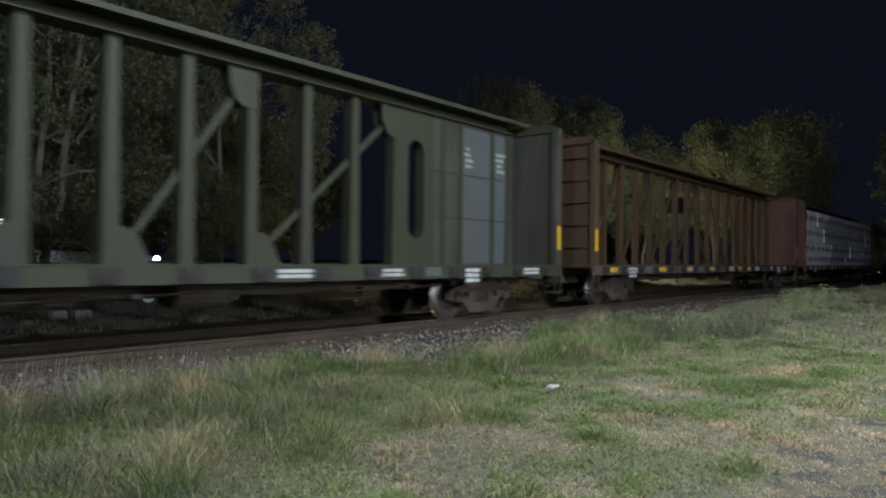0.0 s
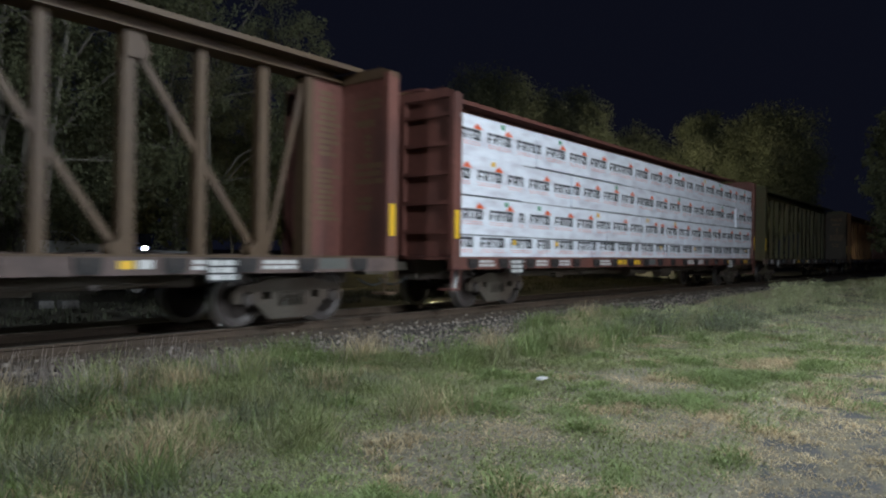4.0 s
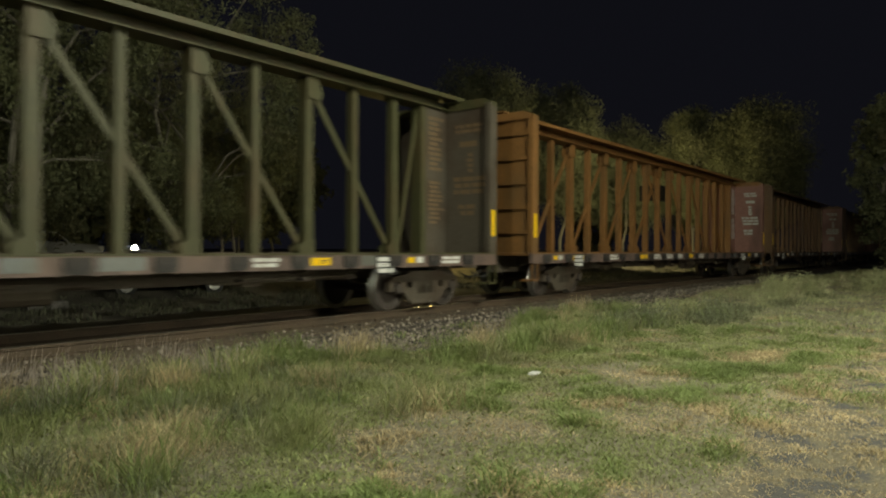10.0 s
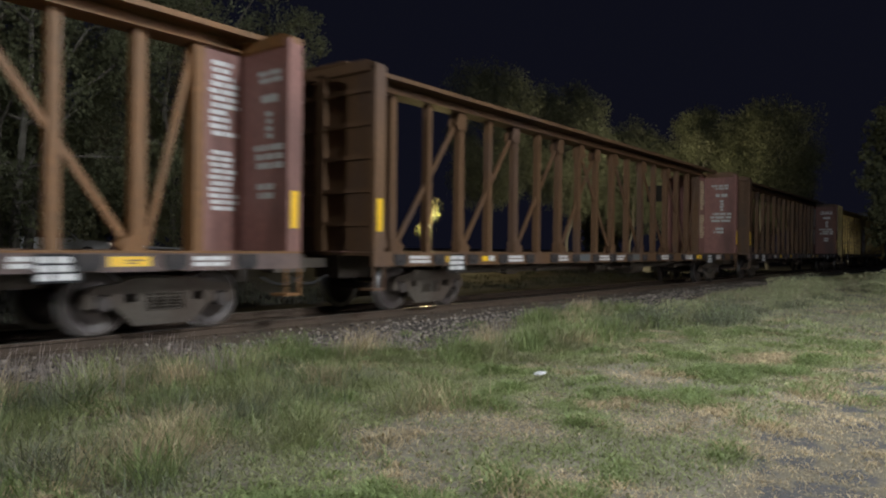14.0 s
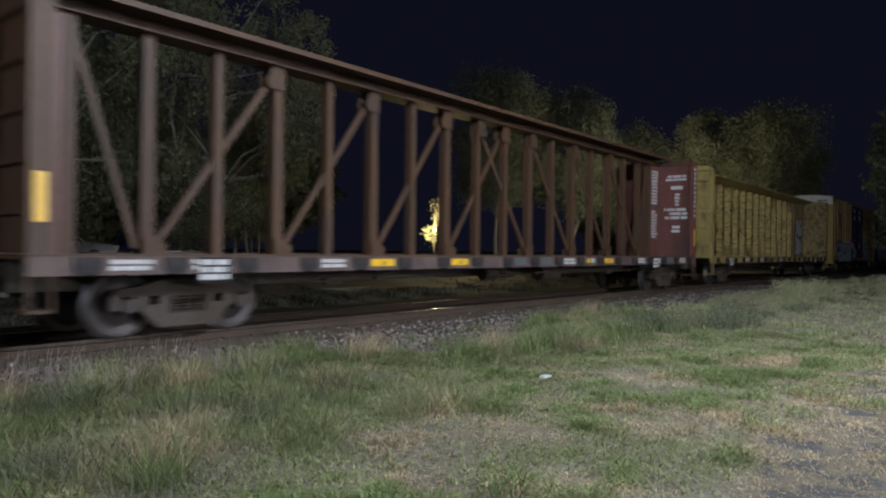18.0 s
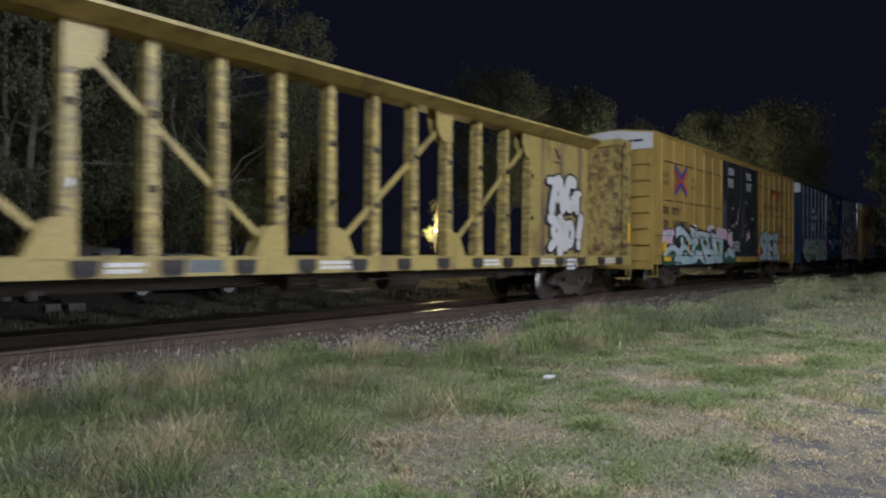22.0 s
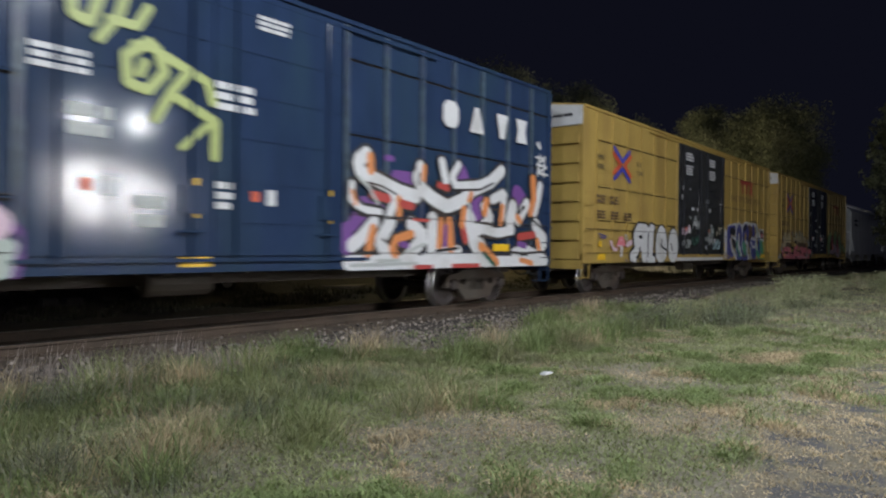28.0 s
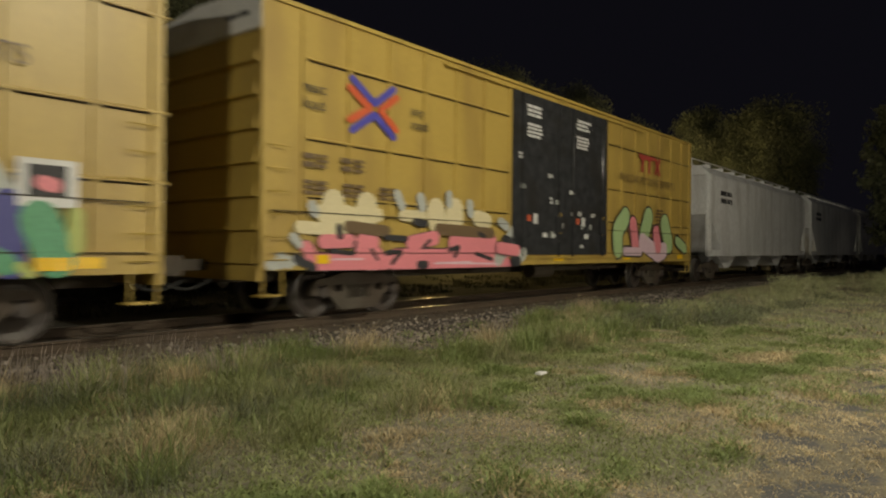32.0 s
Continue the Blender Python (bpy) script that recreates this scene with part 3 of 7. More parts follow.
    s_ = size * (0.6 + 0.8 * r.random((n, 1)))
    v = np.stack([c - a * s_, c + b * s_ * 0.22, c + a * s_, c - b * s_ * 0.22], 1).reshape(-1, 3)
    part("foliage", numpy_mesh("foliage", v, np.arange(n * 4).reshape(-1, 4), mat), None, top)


for i, (x, y, sp, h) in enumerate([(14.5, -6.0, 0.4, 0.42), (15.4, -6.0, 0.35, 0.4), (12.9, -5.2, 0.35, 0.35)]):
    shrub(x, y, sp, h, 1200, 0.03, "dark leafy weed at the edge of the ballast", 500 + i, "greyweed")
for i, (x, y, sp, h, m_, n) in enumerate([(10.2, -5.0, 0.28, 0.5, "freshblade", 420), (10.9, -5.1, 0.3, 0.55, "freshblade", 420), (11.6, -5.0, 0.26, 0.45, "blade", 360)]):
    tuft(n, x, y, sp, h, m_, "tall lush grass tuft beside the ballast", 560 + i, 0.012)
for i, (x, y, sp, h) in enumerate([(14.3, -4.9, 0.4, 0.4), (17.2, -5.3, 0.45, 0.36), (22.0, -5.5, 0.3, 0.8), (22.7, -5.6, 0.25, 0.7), (24.0, -6.2, 0.35, 0.75), (20.2, -5.9, 0.45, 0.4),
                                   (27.4, -7.3, 0.5, 0.7), (29.0, -7.6, 0.5, 0.75), (31.0, -8.0, 0.6, 0.8), (34.0, -8.4, 0.7, 0.9)]):
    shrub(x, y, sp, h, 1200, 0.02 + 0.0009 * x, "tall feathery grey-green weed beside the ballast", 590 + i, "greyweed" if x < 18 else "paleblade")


for i in range(26):
    cx = 11.6 + 0.5 * i + tr_.uniform(-0.3, 0.3)
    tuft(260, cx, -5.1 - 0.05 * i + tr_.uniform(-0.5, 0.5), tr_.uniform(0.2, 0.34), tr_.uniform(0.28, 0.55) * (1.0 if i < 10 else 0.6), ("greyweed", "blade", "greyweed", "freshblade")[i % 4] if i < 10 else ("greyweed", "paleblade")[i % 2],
         "tall wispy grey-green grass tuft beside the ballast", 640 + i, 0.011, 1.0)

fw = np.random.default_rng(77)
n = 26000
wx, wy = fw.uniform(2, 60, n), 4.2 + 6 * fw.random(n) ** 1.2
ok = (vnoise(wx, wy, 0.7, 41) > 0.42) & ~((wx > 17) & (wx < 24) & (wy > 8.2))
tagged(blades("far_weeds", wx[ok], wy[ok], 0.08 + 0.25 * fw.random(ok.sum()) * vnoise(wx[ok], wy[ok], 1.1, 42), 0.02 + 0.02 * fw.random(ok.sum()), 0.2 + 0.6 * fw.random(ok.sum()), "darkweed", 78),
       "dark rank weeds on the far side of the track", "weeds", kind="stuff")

# small litter and bare spots
part("scrap", made((prism, [(-0.09, 0.0), (0.08, 0.0), (0.1, 0.015), (0.02, 0.028), (-0.08, 0.02)], -0.035, 0.035)), "white",
     thing("litter", (7.05, -6.2, -0.30), "crumpled white paper scrap in the grass", "litter"))
for i, (x, y, r_) in enumerate([(9.05, -4.6, 0.03), (5.9, -2.35, 0.06), (6.4, -2.9, 0.07), (7.1, -6.6, 0.02), (4.2, -3.9, 0.03), (6.6, -7.5, 0.02)]):
    ob = scatter_lumps("pale_stone", np.array([[x, y]]), np.array([r_]), 0.5, "white" if i in (0, 3) else "gravel", 800 + i)
    tagged(ob, "pale loose stone lying beside the ballast", "stone", "loose pale stones")

# ---- trees ----


def crowned(at, label, lobes, leaves, size, seed, hang=0.0, trunks=1, leafmat="leaf", name="tree", spread=0.0, loose=0.3):
    """A tree from its crown's lobes (dx, dy, z, radius): limbs reach into each lobe and small leaves crowd round it, with gaps."""
    r = np.random.default_rng(seed)
    z0 = float(ground_z(at[0], at[1]))
    top = thing(name, (at[0], at[1], z0 - 0.05), label, "tree" if name == "tree" else "bush")
    bm = bmesh.new()
    zmax = max(l[2] + l[3] for l in lobes)
    w = 0.011 * zmax
    stems = []
    for _ in range(trunks):
        q = Vector((r.normal(0, spread), r.normal(0, spread), 0))
        line, rad = [q], w
        lean = Vector((r.normal(0, 0.10), r.normal(0, 0.10), 1))
        for k in range(6):
            q = line[-1] + (lean + Vector((r.normal(0, 0.12), r.normal(0, 0.12), 0))) * zmax * 0.11
            tube(bm, line[-1], q, rad, rad * 0.84, 8, False)
            line.append(q)
            rad *= 0.84
        stems.append(line)
    for i, (dx, dy, z, rad) in enumerate(lobes):
        e = Vector((dx, dy, z))
        line = stems[i % trunks]
        low = [p for p in line[1:] if p.z < z - 0.1] or [line[1]]
        fork = low[-1] if len(low) < 3 else low[int(r.integers(len(low) - 2, len(low)))]
        mid = fork.lerp(e, 0.5) + Vector((*r.normal(0, rad * 0.2, 2), rad * 0.25))
        tube(bm, fork, mid, w * 0.36, w * 0.24, 6, False)
        tube(bm, mid, e, w * 0.24, w * 0.1, 5, False)
        for _ in range(6):
            tip = e + Vector(r.normal(0, rad * 0.5, 3))
            tube(bm, mid.lerp(e, r.uniform(0.2, 0.9)), tip, w * 0.1, w * 0.03, 4, False)
    part("trunk", bm, "bark", top, "pale grey trunk with bare limbs")
    lo = np.array(lobes)
    pick = r.choice(len(lo), leaves, p=lo[:, 3] ** 2 / (lo[:, 3] ** 2).sum())
    d = r.normal(size=(leaves, 3))
    d /= np.linalg.norm(d, axis=1)[:, None]
    # twig clusters: leaves gather round a limited number of sprays in each lobe
    spray = np.floor(r.random(leaves) * 70).astype(int) + 70 * pick
    sd = np.random.default_rng(seed + 1).normal(size=(70 * len(lo), 3))
    sd /= np.linalg.norm(sd, axis=1)[:, None]
    sr = np.random.default_rng(seed + 2).uniform(0.45, 1.08, 70 * len(lo))
    c = lo[pick, :3] + sd[spray] * (sr[spray] * lo[pick, 3])[:, None] + d * (lo[pick, 3] * loose * r.random(leaves) ** 0.5)[:, None]
    c[:, 2] -= hang * r.random(leaves) ** 2 * lo[pick, 3]
    c = c[c[:, 2] > 0.3]
    k = len(c)
    a, b = r.normal(size=(k, 3)), r.normal(size=(k, 3))
    a[:, 2] -= hang * 1.5
    a /= np.linalg.norm(a, axis=1)[:, None]
    b -= a * (a * b).sum(1)[:, None]
    b /= np.linalg.norm(b, axis=1)[:, None]
    s = size * (0.6 + 0.8 * r.random((k, 1)))
    v = np.stack([c - a * s, c + b * s * 0.42, c + a * s, c - b * s * 0.42], 1).reshape(-1, 3)
    part("crown", numpy_mesh("crown", v, np.arange(k * 4).reshape(-1, 4), leafmat), None, top)
    return top


def ball_of_lobes(n, rx, ry, zc, rz, size, seed):
    """Lobes spread over the outside of an egg-shaped crown."""
    r = random.Random(seed)
    out = []
    for i in range(n):
        u = 1 - 2 * (i + 0.5) / n
        a = i * 2.39996 + r.uniform(-0.3, 0.3)
        k = math.sqrt(1 - u * u) * r.uniform(0.6, 0.95)
        out.append((rx * k * math.cos(a), ry * k * math.sin(a), zc + rz * u * 0.85 + r.uniform(-0.3, 0.3), size * r.uniform(0.75, 1.25)))
    return out


BIG = "tall leafy tree with pale trunks beyond the track"
crowned((13.6, 11.6), BIG, ball_of_lobes(34, 4.4, 4.2, 7.0, 6.1, 1.05, 1), 70000, 0.06, 41, hang=0.2, trunks=2, spread=0.35)
crowned((7.2, 10.5), BIG, ball_of_lobes(34, 4.6, 4.0, 7.2, 6.6, 1.1, 2), 66000, 0.06, 42, hang=0.2, trunks=3, spread=0.7)
crowned((9.0, 15.0), BIG, ball_of_lobes(24, 5.0, 4.5, 8.6, 6.4, 1.4, 3), 40000, 0.09, 43, hang=0.2, trunks=2, spread=0.5)
crowned((19.5, 17.5), "slender leaning tree with thin foliage", ball_of_lobes(12, 2.4, 2.2, 4.4, 3.4, 0.8, 4), 16000, 0.07, 44, hang=0.3, trunks=3, spread=0.6)
FAR = "distant broad tree with its brightness put into the leaf colour"
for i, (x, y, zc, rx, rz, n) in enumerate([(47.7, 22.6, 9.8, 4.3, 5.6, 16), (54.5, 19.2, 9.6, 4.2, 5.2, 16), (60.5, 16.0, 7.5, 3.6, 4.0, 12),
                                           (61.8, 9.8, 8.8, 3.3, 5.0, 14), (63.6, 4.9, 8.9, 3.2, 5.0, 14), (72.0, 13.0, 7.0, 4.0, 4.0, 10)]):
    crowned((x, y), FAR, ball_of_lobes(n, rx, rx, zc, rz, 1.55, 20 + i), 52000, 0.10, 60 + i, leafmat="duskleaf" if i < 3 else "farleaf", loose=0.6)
crowned((44.0, -6.6), "dark tree leaning over the verge beside the track", ball_of_lobes(14, 1.9, 1.9, 5.2, 4.8, 1.0, 31), 18000, 0.12, 81)
for i, (x, y) in enumerate([(24, 36), (36, 40), (46, 48), (85, 30), (12, 32), (100, 14), (30, 54), (2, 28)]):
    crowned((x, y), "dark tree deep in the night beyond the yard", ball_of_lobes(10, 4.5, 4.5, 5.5 + i % 3, 4.8, 2.2, 50 + i), 6000, 0.36, 90 + i)

# ---- beyond the track: gravel yard, parked cars, a lit garden bush ----
tagged(new("path", mesh_of("path", made((prism, [(18, 8.6), (24, 11.5), (23, 13), (17, 10)], -0.42, -0.30, "z")), "gravel")),
       "pale gravel service path beyond the track", "path", kind="structure")


def parked_car(at, turn, paint, label, lit, hub="wheel"):
    car = thing("parked_car", at, label, "car", "parked cars")
    car.rotation_euler = (0, 0, radians(turn))
    side = [(-2.1, 0.3), (2.1, 0.3), (2.15, 0.62), (1.95, 0.82), (1.0, 0.92), (0.45, 1.38), (-1.1, 1.42), (-1.75, 0.98), (-2.1, 0.9)]
    part("body", made((prism, side, -0.85, 0.85)), paint, car)
    part("windscreen", made((prism, [(0.98, 0.95), (1.04, 0.95), (0.52, 1.36), (0.46, 1.36)], -0.75, 0.75)), "glass", car)
    for s in (-1, 1):
        part("side_window", made((prism, [(0.85, 0.96), (0.42, 1.32), (-1.05, 1.35), (-1.5, 1.0)], *sorted((s * 0.853, s * 0.86)))), "glass", car)
        part("headlight", made((tube, (2.0, s * 0.65, 0.68), (2.17, s * 0.65, 0.68), 0.13, 0.12, 14)), lit if s > 0 or lit == "glass" else "white", car, "round headlamp")
        for x in (-1.35, 1.3):
            w = part("wheel", made((tube, (x, s * 0.68, 0.31), (x, s * 0.87, 0.31), 0.31, None, 18)), "rubber", car)
            part("rim", made((tube, (x, s * 0.868, 0.31), (x, s * 0.878, 0.31), 0.19, None, 12)), hub, w)
    return car


M["greypaint"] = material("dull_grey_car_paint", (0.16, 0.16, 0.165), 0.35, var=0.12, bump=0)
M["hubcap"] = material("bright_hubcap", (0.6, 0.6, 0.6), 0.3, metal=0.8, var=0.15, bump=0)
M["lampglow"] = material("lit_lamp_glass", (1.0, 0.97, 0.9), 0.3, emit=60.0, var=0, bump=0)
M["warmglow"] = material("lit_warm_bulb", (1.0, 0.8, 0.4), 0.3, emit=40.0, var=0, bump=0)
# Its headlamp stands in for a bright light of unknown mount.
parked_car((16.15, 20.85, 0.44), -125, "carpaint", "dark parked car whose headlamp stands in for a yard light", "lampglow")
parked_car((12.55, 20.7, 0.44), -20, "palepaint", "pale grey parked car in the dark yard", "white")
parked_car((12.05, 10.4, -0.31), -14, "greypaint", "grey parked car with bright hubcaps under the trees", "glass", "hubcap")
wall_ = thing("garden_wall", (14.6, 22.6, 0.40), "low grey concrete wall behind the parked cars", "wall")
part("wall", made((bbox, -2.4, 2.4, -0.1, 0.1, 0, 0.86, 0.02)), "concrete", wall_)
part("coping", made((bbox, -2.45, 2.45, -0.14, 0.14, 0.86, 0.93, 0.02)), "concrete", wall_)
for x, y, w in ((7.05, 7.6, 0.17), (7.52, 7.4, 0.2)):
    block = thing("concrete_block", (x, y, -0.34), "pale concrete block lying beyond the track", "block", "blocks beyond the track")
    part("block", made((bbox, -w, w, -0.14, 0.14, 0, 0.2, 0.02)), "oldconcrete", block)
yl = thing("yard_light", (16.1, 17.3, 0.42), "small low yard light on a short post", "lamp")
part("post", made((tube, (0, 0, 0), (0, 0, 0.52), 0.03, None, 6)), "steel", yl)
part("bulb", made((tube, (0, 0, 0.52), (0, 0, 0.64), 0.06, 0.03, 8)), "lampglow", yl)
yh = thing("yard_light", (9.9, 20.1, 0.42), "bright yard light on a wooden post", "lamp")
part("post", made((tube, (0, 0, 0), (0, 0, 2.06), 0.05, None, 6)), "tie", yh)
part("bulb", made((tube, (0, 0, 2.06), (0, 0, 2.2), 0.09, 0.05, 10)), "lampglow", yh)

# Unseen post and hood, added: the hood keeps this light off the train.
yf = thing("yard_light", (50, 9.0, -0.36), "unseen hooded lamp added for the far trees", "lamp")
part("post", made((tube, (-0.35, -0.35, 0), (-0.35, -0.35, 6.2), 0.06, 0.05, 8)), "rubber", yf)
part("hood", made((prism, [(-0.5, 0.9), (-0.6, 0.75), (-0.6, -0.6), (0.75, -0.6), (0.9, -0.5), (0.9, -0.45), (-0.45, -0.45), (-0.45, 0.9)], 5.1, 6.25, "z")), "rubber", yf, "dark hood added to block light toward the train")

garden = (30.4, 15.0)
crowned(garden, "tall garden bush lit yellow by a lamp beside it", [(a + 0.22, b - 0.25, c, d) for a, b, c, d in ball_of_lobes(9, 0.32, 0.32, 3.1, 0.5, 0.3, 70)]
        + [(a - 0.12, b + 0.14, c, d) for a, b, c, d in ball_of_lobes(9, 0.36, 0.36, 1.85, 0.45, 0.3, 71)], 420, 0.06, 120, name="bush", leafmat="weed", loose=0.9)
gl = thing("garden_lamp", (garden[0] - 0.75, garden[1] - 0.75, 0.40), "warm garden lamp shining into a bush", "lamp")
part("post", made((tube, (0, 0, 0), (0, 0, 1.9), 0.03, None, 6)), "steel", gl)
part("bulb", made((tube, (0, 0, 1.9), (0, 0, 2.0), 0.05, 0.03, 8)), "warmglow", gl)
point_lamp("garden_light", (garden[0] - 0.75, garden[1] - 0.75, 2.5), 1000, (1.0, 0.82, 0.38), 0.06)

# ---- behind the viewer: the street lamps and a lit shop front ----


def street_lamp(at, heads, label):
    top = thing("street_lamp", (at[0], at[1], -0.36), label, "street lamp", "street lamps")
    h = at[2] + 0.36
    part("pole", made((tube, (0, 0, 0), (0, 0, h + 0.25), 0.09, 0.06, 12)), "steel", top)
    part("base", made((bbox, -0.2, 0.2, -0.2, 0.2, 0, 0.3, 0.03)), "gravel", top)
    for x in heads:
        if x:
            part("arm", made((beam, (0, 0, h + 0.22), (x, 0, h + 0.22), 0.06, 0.06)), "steel", top)
        part("head", made((bbox, x - 0.3, x + 0.3, -0.14, 0.14, h + 0.18, h + 0.28, 0.03)), "steel", top, "flat lamp head")


street_lamp(LAMP_LEFT, (0,), "steel street lamp on a tall pole behind the meadow")
street_lamp((LAMP_NEAR[0], LAMP_NEAR[1], LAMP_NEAR[2]), (0,), "tall steel street lamp at the edge of the lane")
street_lamp(LAMP_RIGHT, (-1.0, 1.0), "twin headed steel street lamp beside the lane")
shop = thing("building", (0, 0, 0), "low brown building with a lit shop window", "building")
part("wall", made((box, 4, 30, -30, -26.2, -0.5, 6.5)), "wall", shop)
part("roof", made((prism, [(-30.4, 6.5), (-25.8, 6.5), (-25.8, 6.7), (-30.4, 7.2)], 3.6, 30.4, "x")), "steel", shop)
M["shopglow"] = material("lit_shop_window", (0.92, 0.95, 1.0), 0.4, emit=68.0, var=0, bump=0)
for i, (x0, x1, z0, z1) in enumerate(((13.6, 14.2, 3.1, 4.9), (14.5, 15.3, 2.3, 3.5), (14.5, 15.3, 4.0, 5.0), (15.7, 16.2, 2.6, 5.1), (16.7, 17.3, 2.2, 3.0), (16.7, 17.3, 3.5, 4.7), (17.8, 18.4, 2.9, 4.3))):
    w = part("window", made((box, x0, x1, -26.2, -26.17, z0, z1)), "shopglow", shop, "brightly lit shop window")
    part("window_frame", made((box, x0 - 0.1, x0, -26.2, -26.1, z0 - 0.1, z1 + 0.1), (box, x1, x1 + 0.1, -26.2, -26.1, z0 - 0.1, z1 + 0.1), (box, x0 - 0.1, x1 + 0.1, -26.2, -26.1, z1, z1 + 0.1)), "steel", w)

# ---- the train ----
CARS = []


def wheelset_mesh():
    bm = bmesh.new()
    for s in (-1, 1):
        prof = [(0.07, -0.9), (0.11, -0.835), (0.14, -0.825), (0.30, -0.80), (0.39, -0.83), (0.435, -0.835), (0.457, -0.825),
                (0.460, -0.73), (0.487, -0.715), (0.487, -0.695), (0.40, -0.69), (0.30, -0.72), (0.13, -0.69), (0.08, -0.68)]
        lathe_y(bm, [(r, y * s) for r, y in prof], 28)
    tube(bm, (0, -0.7, 0), (0, 0.7, 0), 0.08, None, 10, False)
    bmesh.ops.recalc_face_normals(bm, faces=bm.faces)
    me = bpy.data.meshes.new("wheelset")
    for f in bm.faces:
        c = f.calc_center_median()
        rad = math.hypot(c.x, c.z)
        f.material_index = 1 if rad > 0.44 else 0
    bm.to_mesh(me)
    bm.free()
    me.materials.append(M["wheel"])
    me.materials.append(M["tread"])
    return me


WHEELSET = wheelset_mesh()
def side_frame_mesh(s):
    bm = bmesh.new()
    y0, y1 = sorted((s * 0.94, s * 1.06))
    # a deep casting: top chord, pedestals, a broad tub under the springs and small windows beside it
    prism(bm, [(-1.12, 0.58), (-1.06, 0.68), (-0.70, 0.72), (-0.45, 0.80), (0.45, 0.80), (0.70, 0.72), (1.06, 0.68), (1.12, 0.58)], y0, y1)
    prism(bm, [(-0.80, 0.44), (-0.42, 0.46), (-0.30, 0.34), (0.30, 0.34), (0.42, 0.46), (0.80, 0.44), (0.68, 0.36), (0.44, 0.13), (-0.44, 0.13), (-0.68, 0.36)], y0 + 0.01, y1 - 0.01)
    for k in (-1, 1):
        prism(bm, [(k * 0.28, 0.33), (k * 0.42, 0.35), (k * 0.42, 0.60), (k * 0.28, 0.60)], y0, y1)
        prism(bm, [(k * 0.60, 0.42), (k * 0.80, 0.42), (k * 0.80, 0.59), (k * 0.60, 0.59)], y0, y1)
        prism(bm, [(k * 1.00, 0.40), (k * 1.12, 0.40), (k * 1.12, 0.59), (k * 1.00, 0.59)], y0, y1)
    return mesh_of("side_frame", bm, "steel")


SIDE_FRAMES = {s: side_frame_mesh(s) for s in (-1, 1)}
_bm = bmesh.new()
for z in range(36):
    a0, a1 = z * math.pi / 3, (z + 1) * math.pi / 3
    tube(_bm, (0.07 * math.cos(a0), 0.07 * math.sin(a0), 0.31 + z * 0.0075), (0.07 * math.cos(a1), 0.07 * math.sin(a1), 0.3175 + z * 0.0075), 0.016, None, 5, False)
SPRING = mesh_of("spring", _bm, "steel")
BEARING = mesh_of("bearing", made((tube, (0, -1.11, 0.457), (0, -0.93, 0.457), 0.10, 0.12, 12)), "wheel")
BOLSTER = mesh_of("bolster", made((bbox, -0.22, 0.22, -1.02, 1.02, 0.50, 0.68), (box, -0.35, 0.35, -0.45, 0.45, 0.66, 0.80)), "steel")
WHEELS = []


def truck(car, x):
    for s in (-1, 1):
        part("side_frame", SIDE_FRAMES[s], None, car, "cast steel truck side frame").location = (x, 0, -0.1)
    for k in (-0.2, 0.0, 0.2):
        part("spring", SPRING, None, car, "coiled truck spring").location = (x + k, -1.0, -0.1)
    for k in (-0.89, 0.89):
        part("bearing", BEARING, None, car, "round bearing cap").location = (x + k, 0, -0.1)
    part("bolster", BOLSTER, None, car).location = (x, 0, -0.1)
    for k in (-0.89, 0.89):
        w = part("wheelset", WHEELSET, None, car, "steel wheel pair with bright treads")
        w.location = (x + k, 0, 0.357)
        WHEELS.append((w, x + k))


def couplers(car, x0, x1):
    for x, s in ((x0, -1), (x1, 1)):
        bm = bmesh.new()
        box(bm, *sorted((x - 0.3 * s, x + 0.55 * s)), -0.11, 0.11, 0.76, 0.94)
        prism(bm, [(x + 0.5 * s, -0.17), (x + 0.5 * s, 0.17), (x + 0.95 * s, 0.20), (x + 1.0 * s, 0.05), (x + 0.78 * s, 0.0), (x + 0.98 * s, -0.14), (x + 0.85 * s, -0.20)], 0.68, 1.0, "z")
        part("coupler", bm, "steel", car, "rusty knuckle coupler")
        bm = bmesh.new()
        hose(bm, [(x + s * (0.1 + 0.15 * k), -0.35, 0.62 - 0.15 * math.sin(math.pi * k / 6)) for k in range(7)], 0.022)
        part("brake_hose", bm, "rubber", car)


def bars(car, name, x0, x1, z0, z1, y, mat, rows=1, gap=0.4, seed=0, ragged=0.3, label=""):
    """Rows of lettering too small to read, as plain raised bars on the plane y (facing -Y)."""
    r = random.Random(seed)
    bm = bmesh.new()
    h = (z1 - z0) / (rows + (rows - 1) * gap)
    for i in range(rows):
        z = z1 - i * h * (1 + gap)
        x = x0 + r.uniform(0, ragged * 0.3) * (x1 - x0)
        end = x1 - r.uniform(0, ragged) * (x1 - x0)
        while x < end - 0.02:
            w = min(r.uniform(1.6, 4.5) * h, end - x)
            box(bm, x, x + w, y - 0.004, y, z - h, z)
            x += w + 0.45 * h
    return tagged(part(name, bm, mat, car, label), kind="stuff" if rows > 1 else "")


def bars_x(car, name, y0, y1, z0, z1, x, mat, rows=1, gap=0.4, seed=0, ragged=0.3, label=""):
    """The same on a face that looks along -X."""
    r = random.Random(seed)
    bm = bmesh.new()
    h = (z1 - z0) / (rows + (rows - 1) * gap)
    for i in range(rows):
        z = z1 - i * h * (1 + gap)
        y = y0 + r.uniform(0, ragged * 0.5) * (y1 - y0)
        end = y1 - r.uniform(0, ragged) * (y1 - y0)
        while y < end - 0.02:
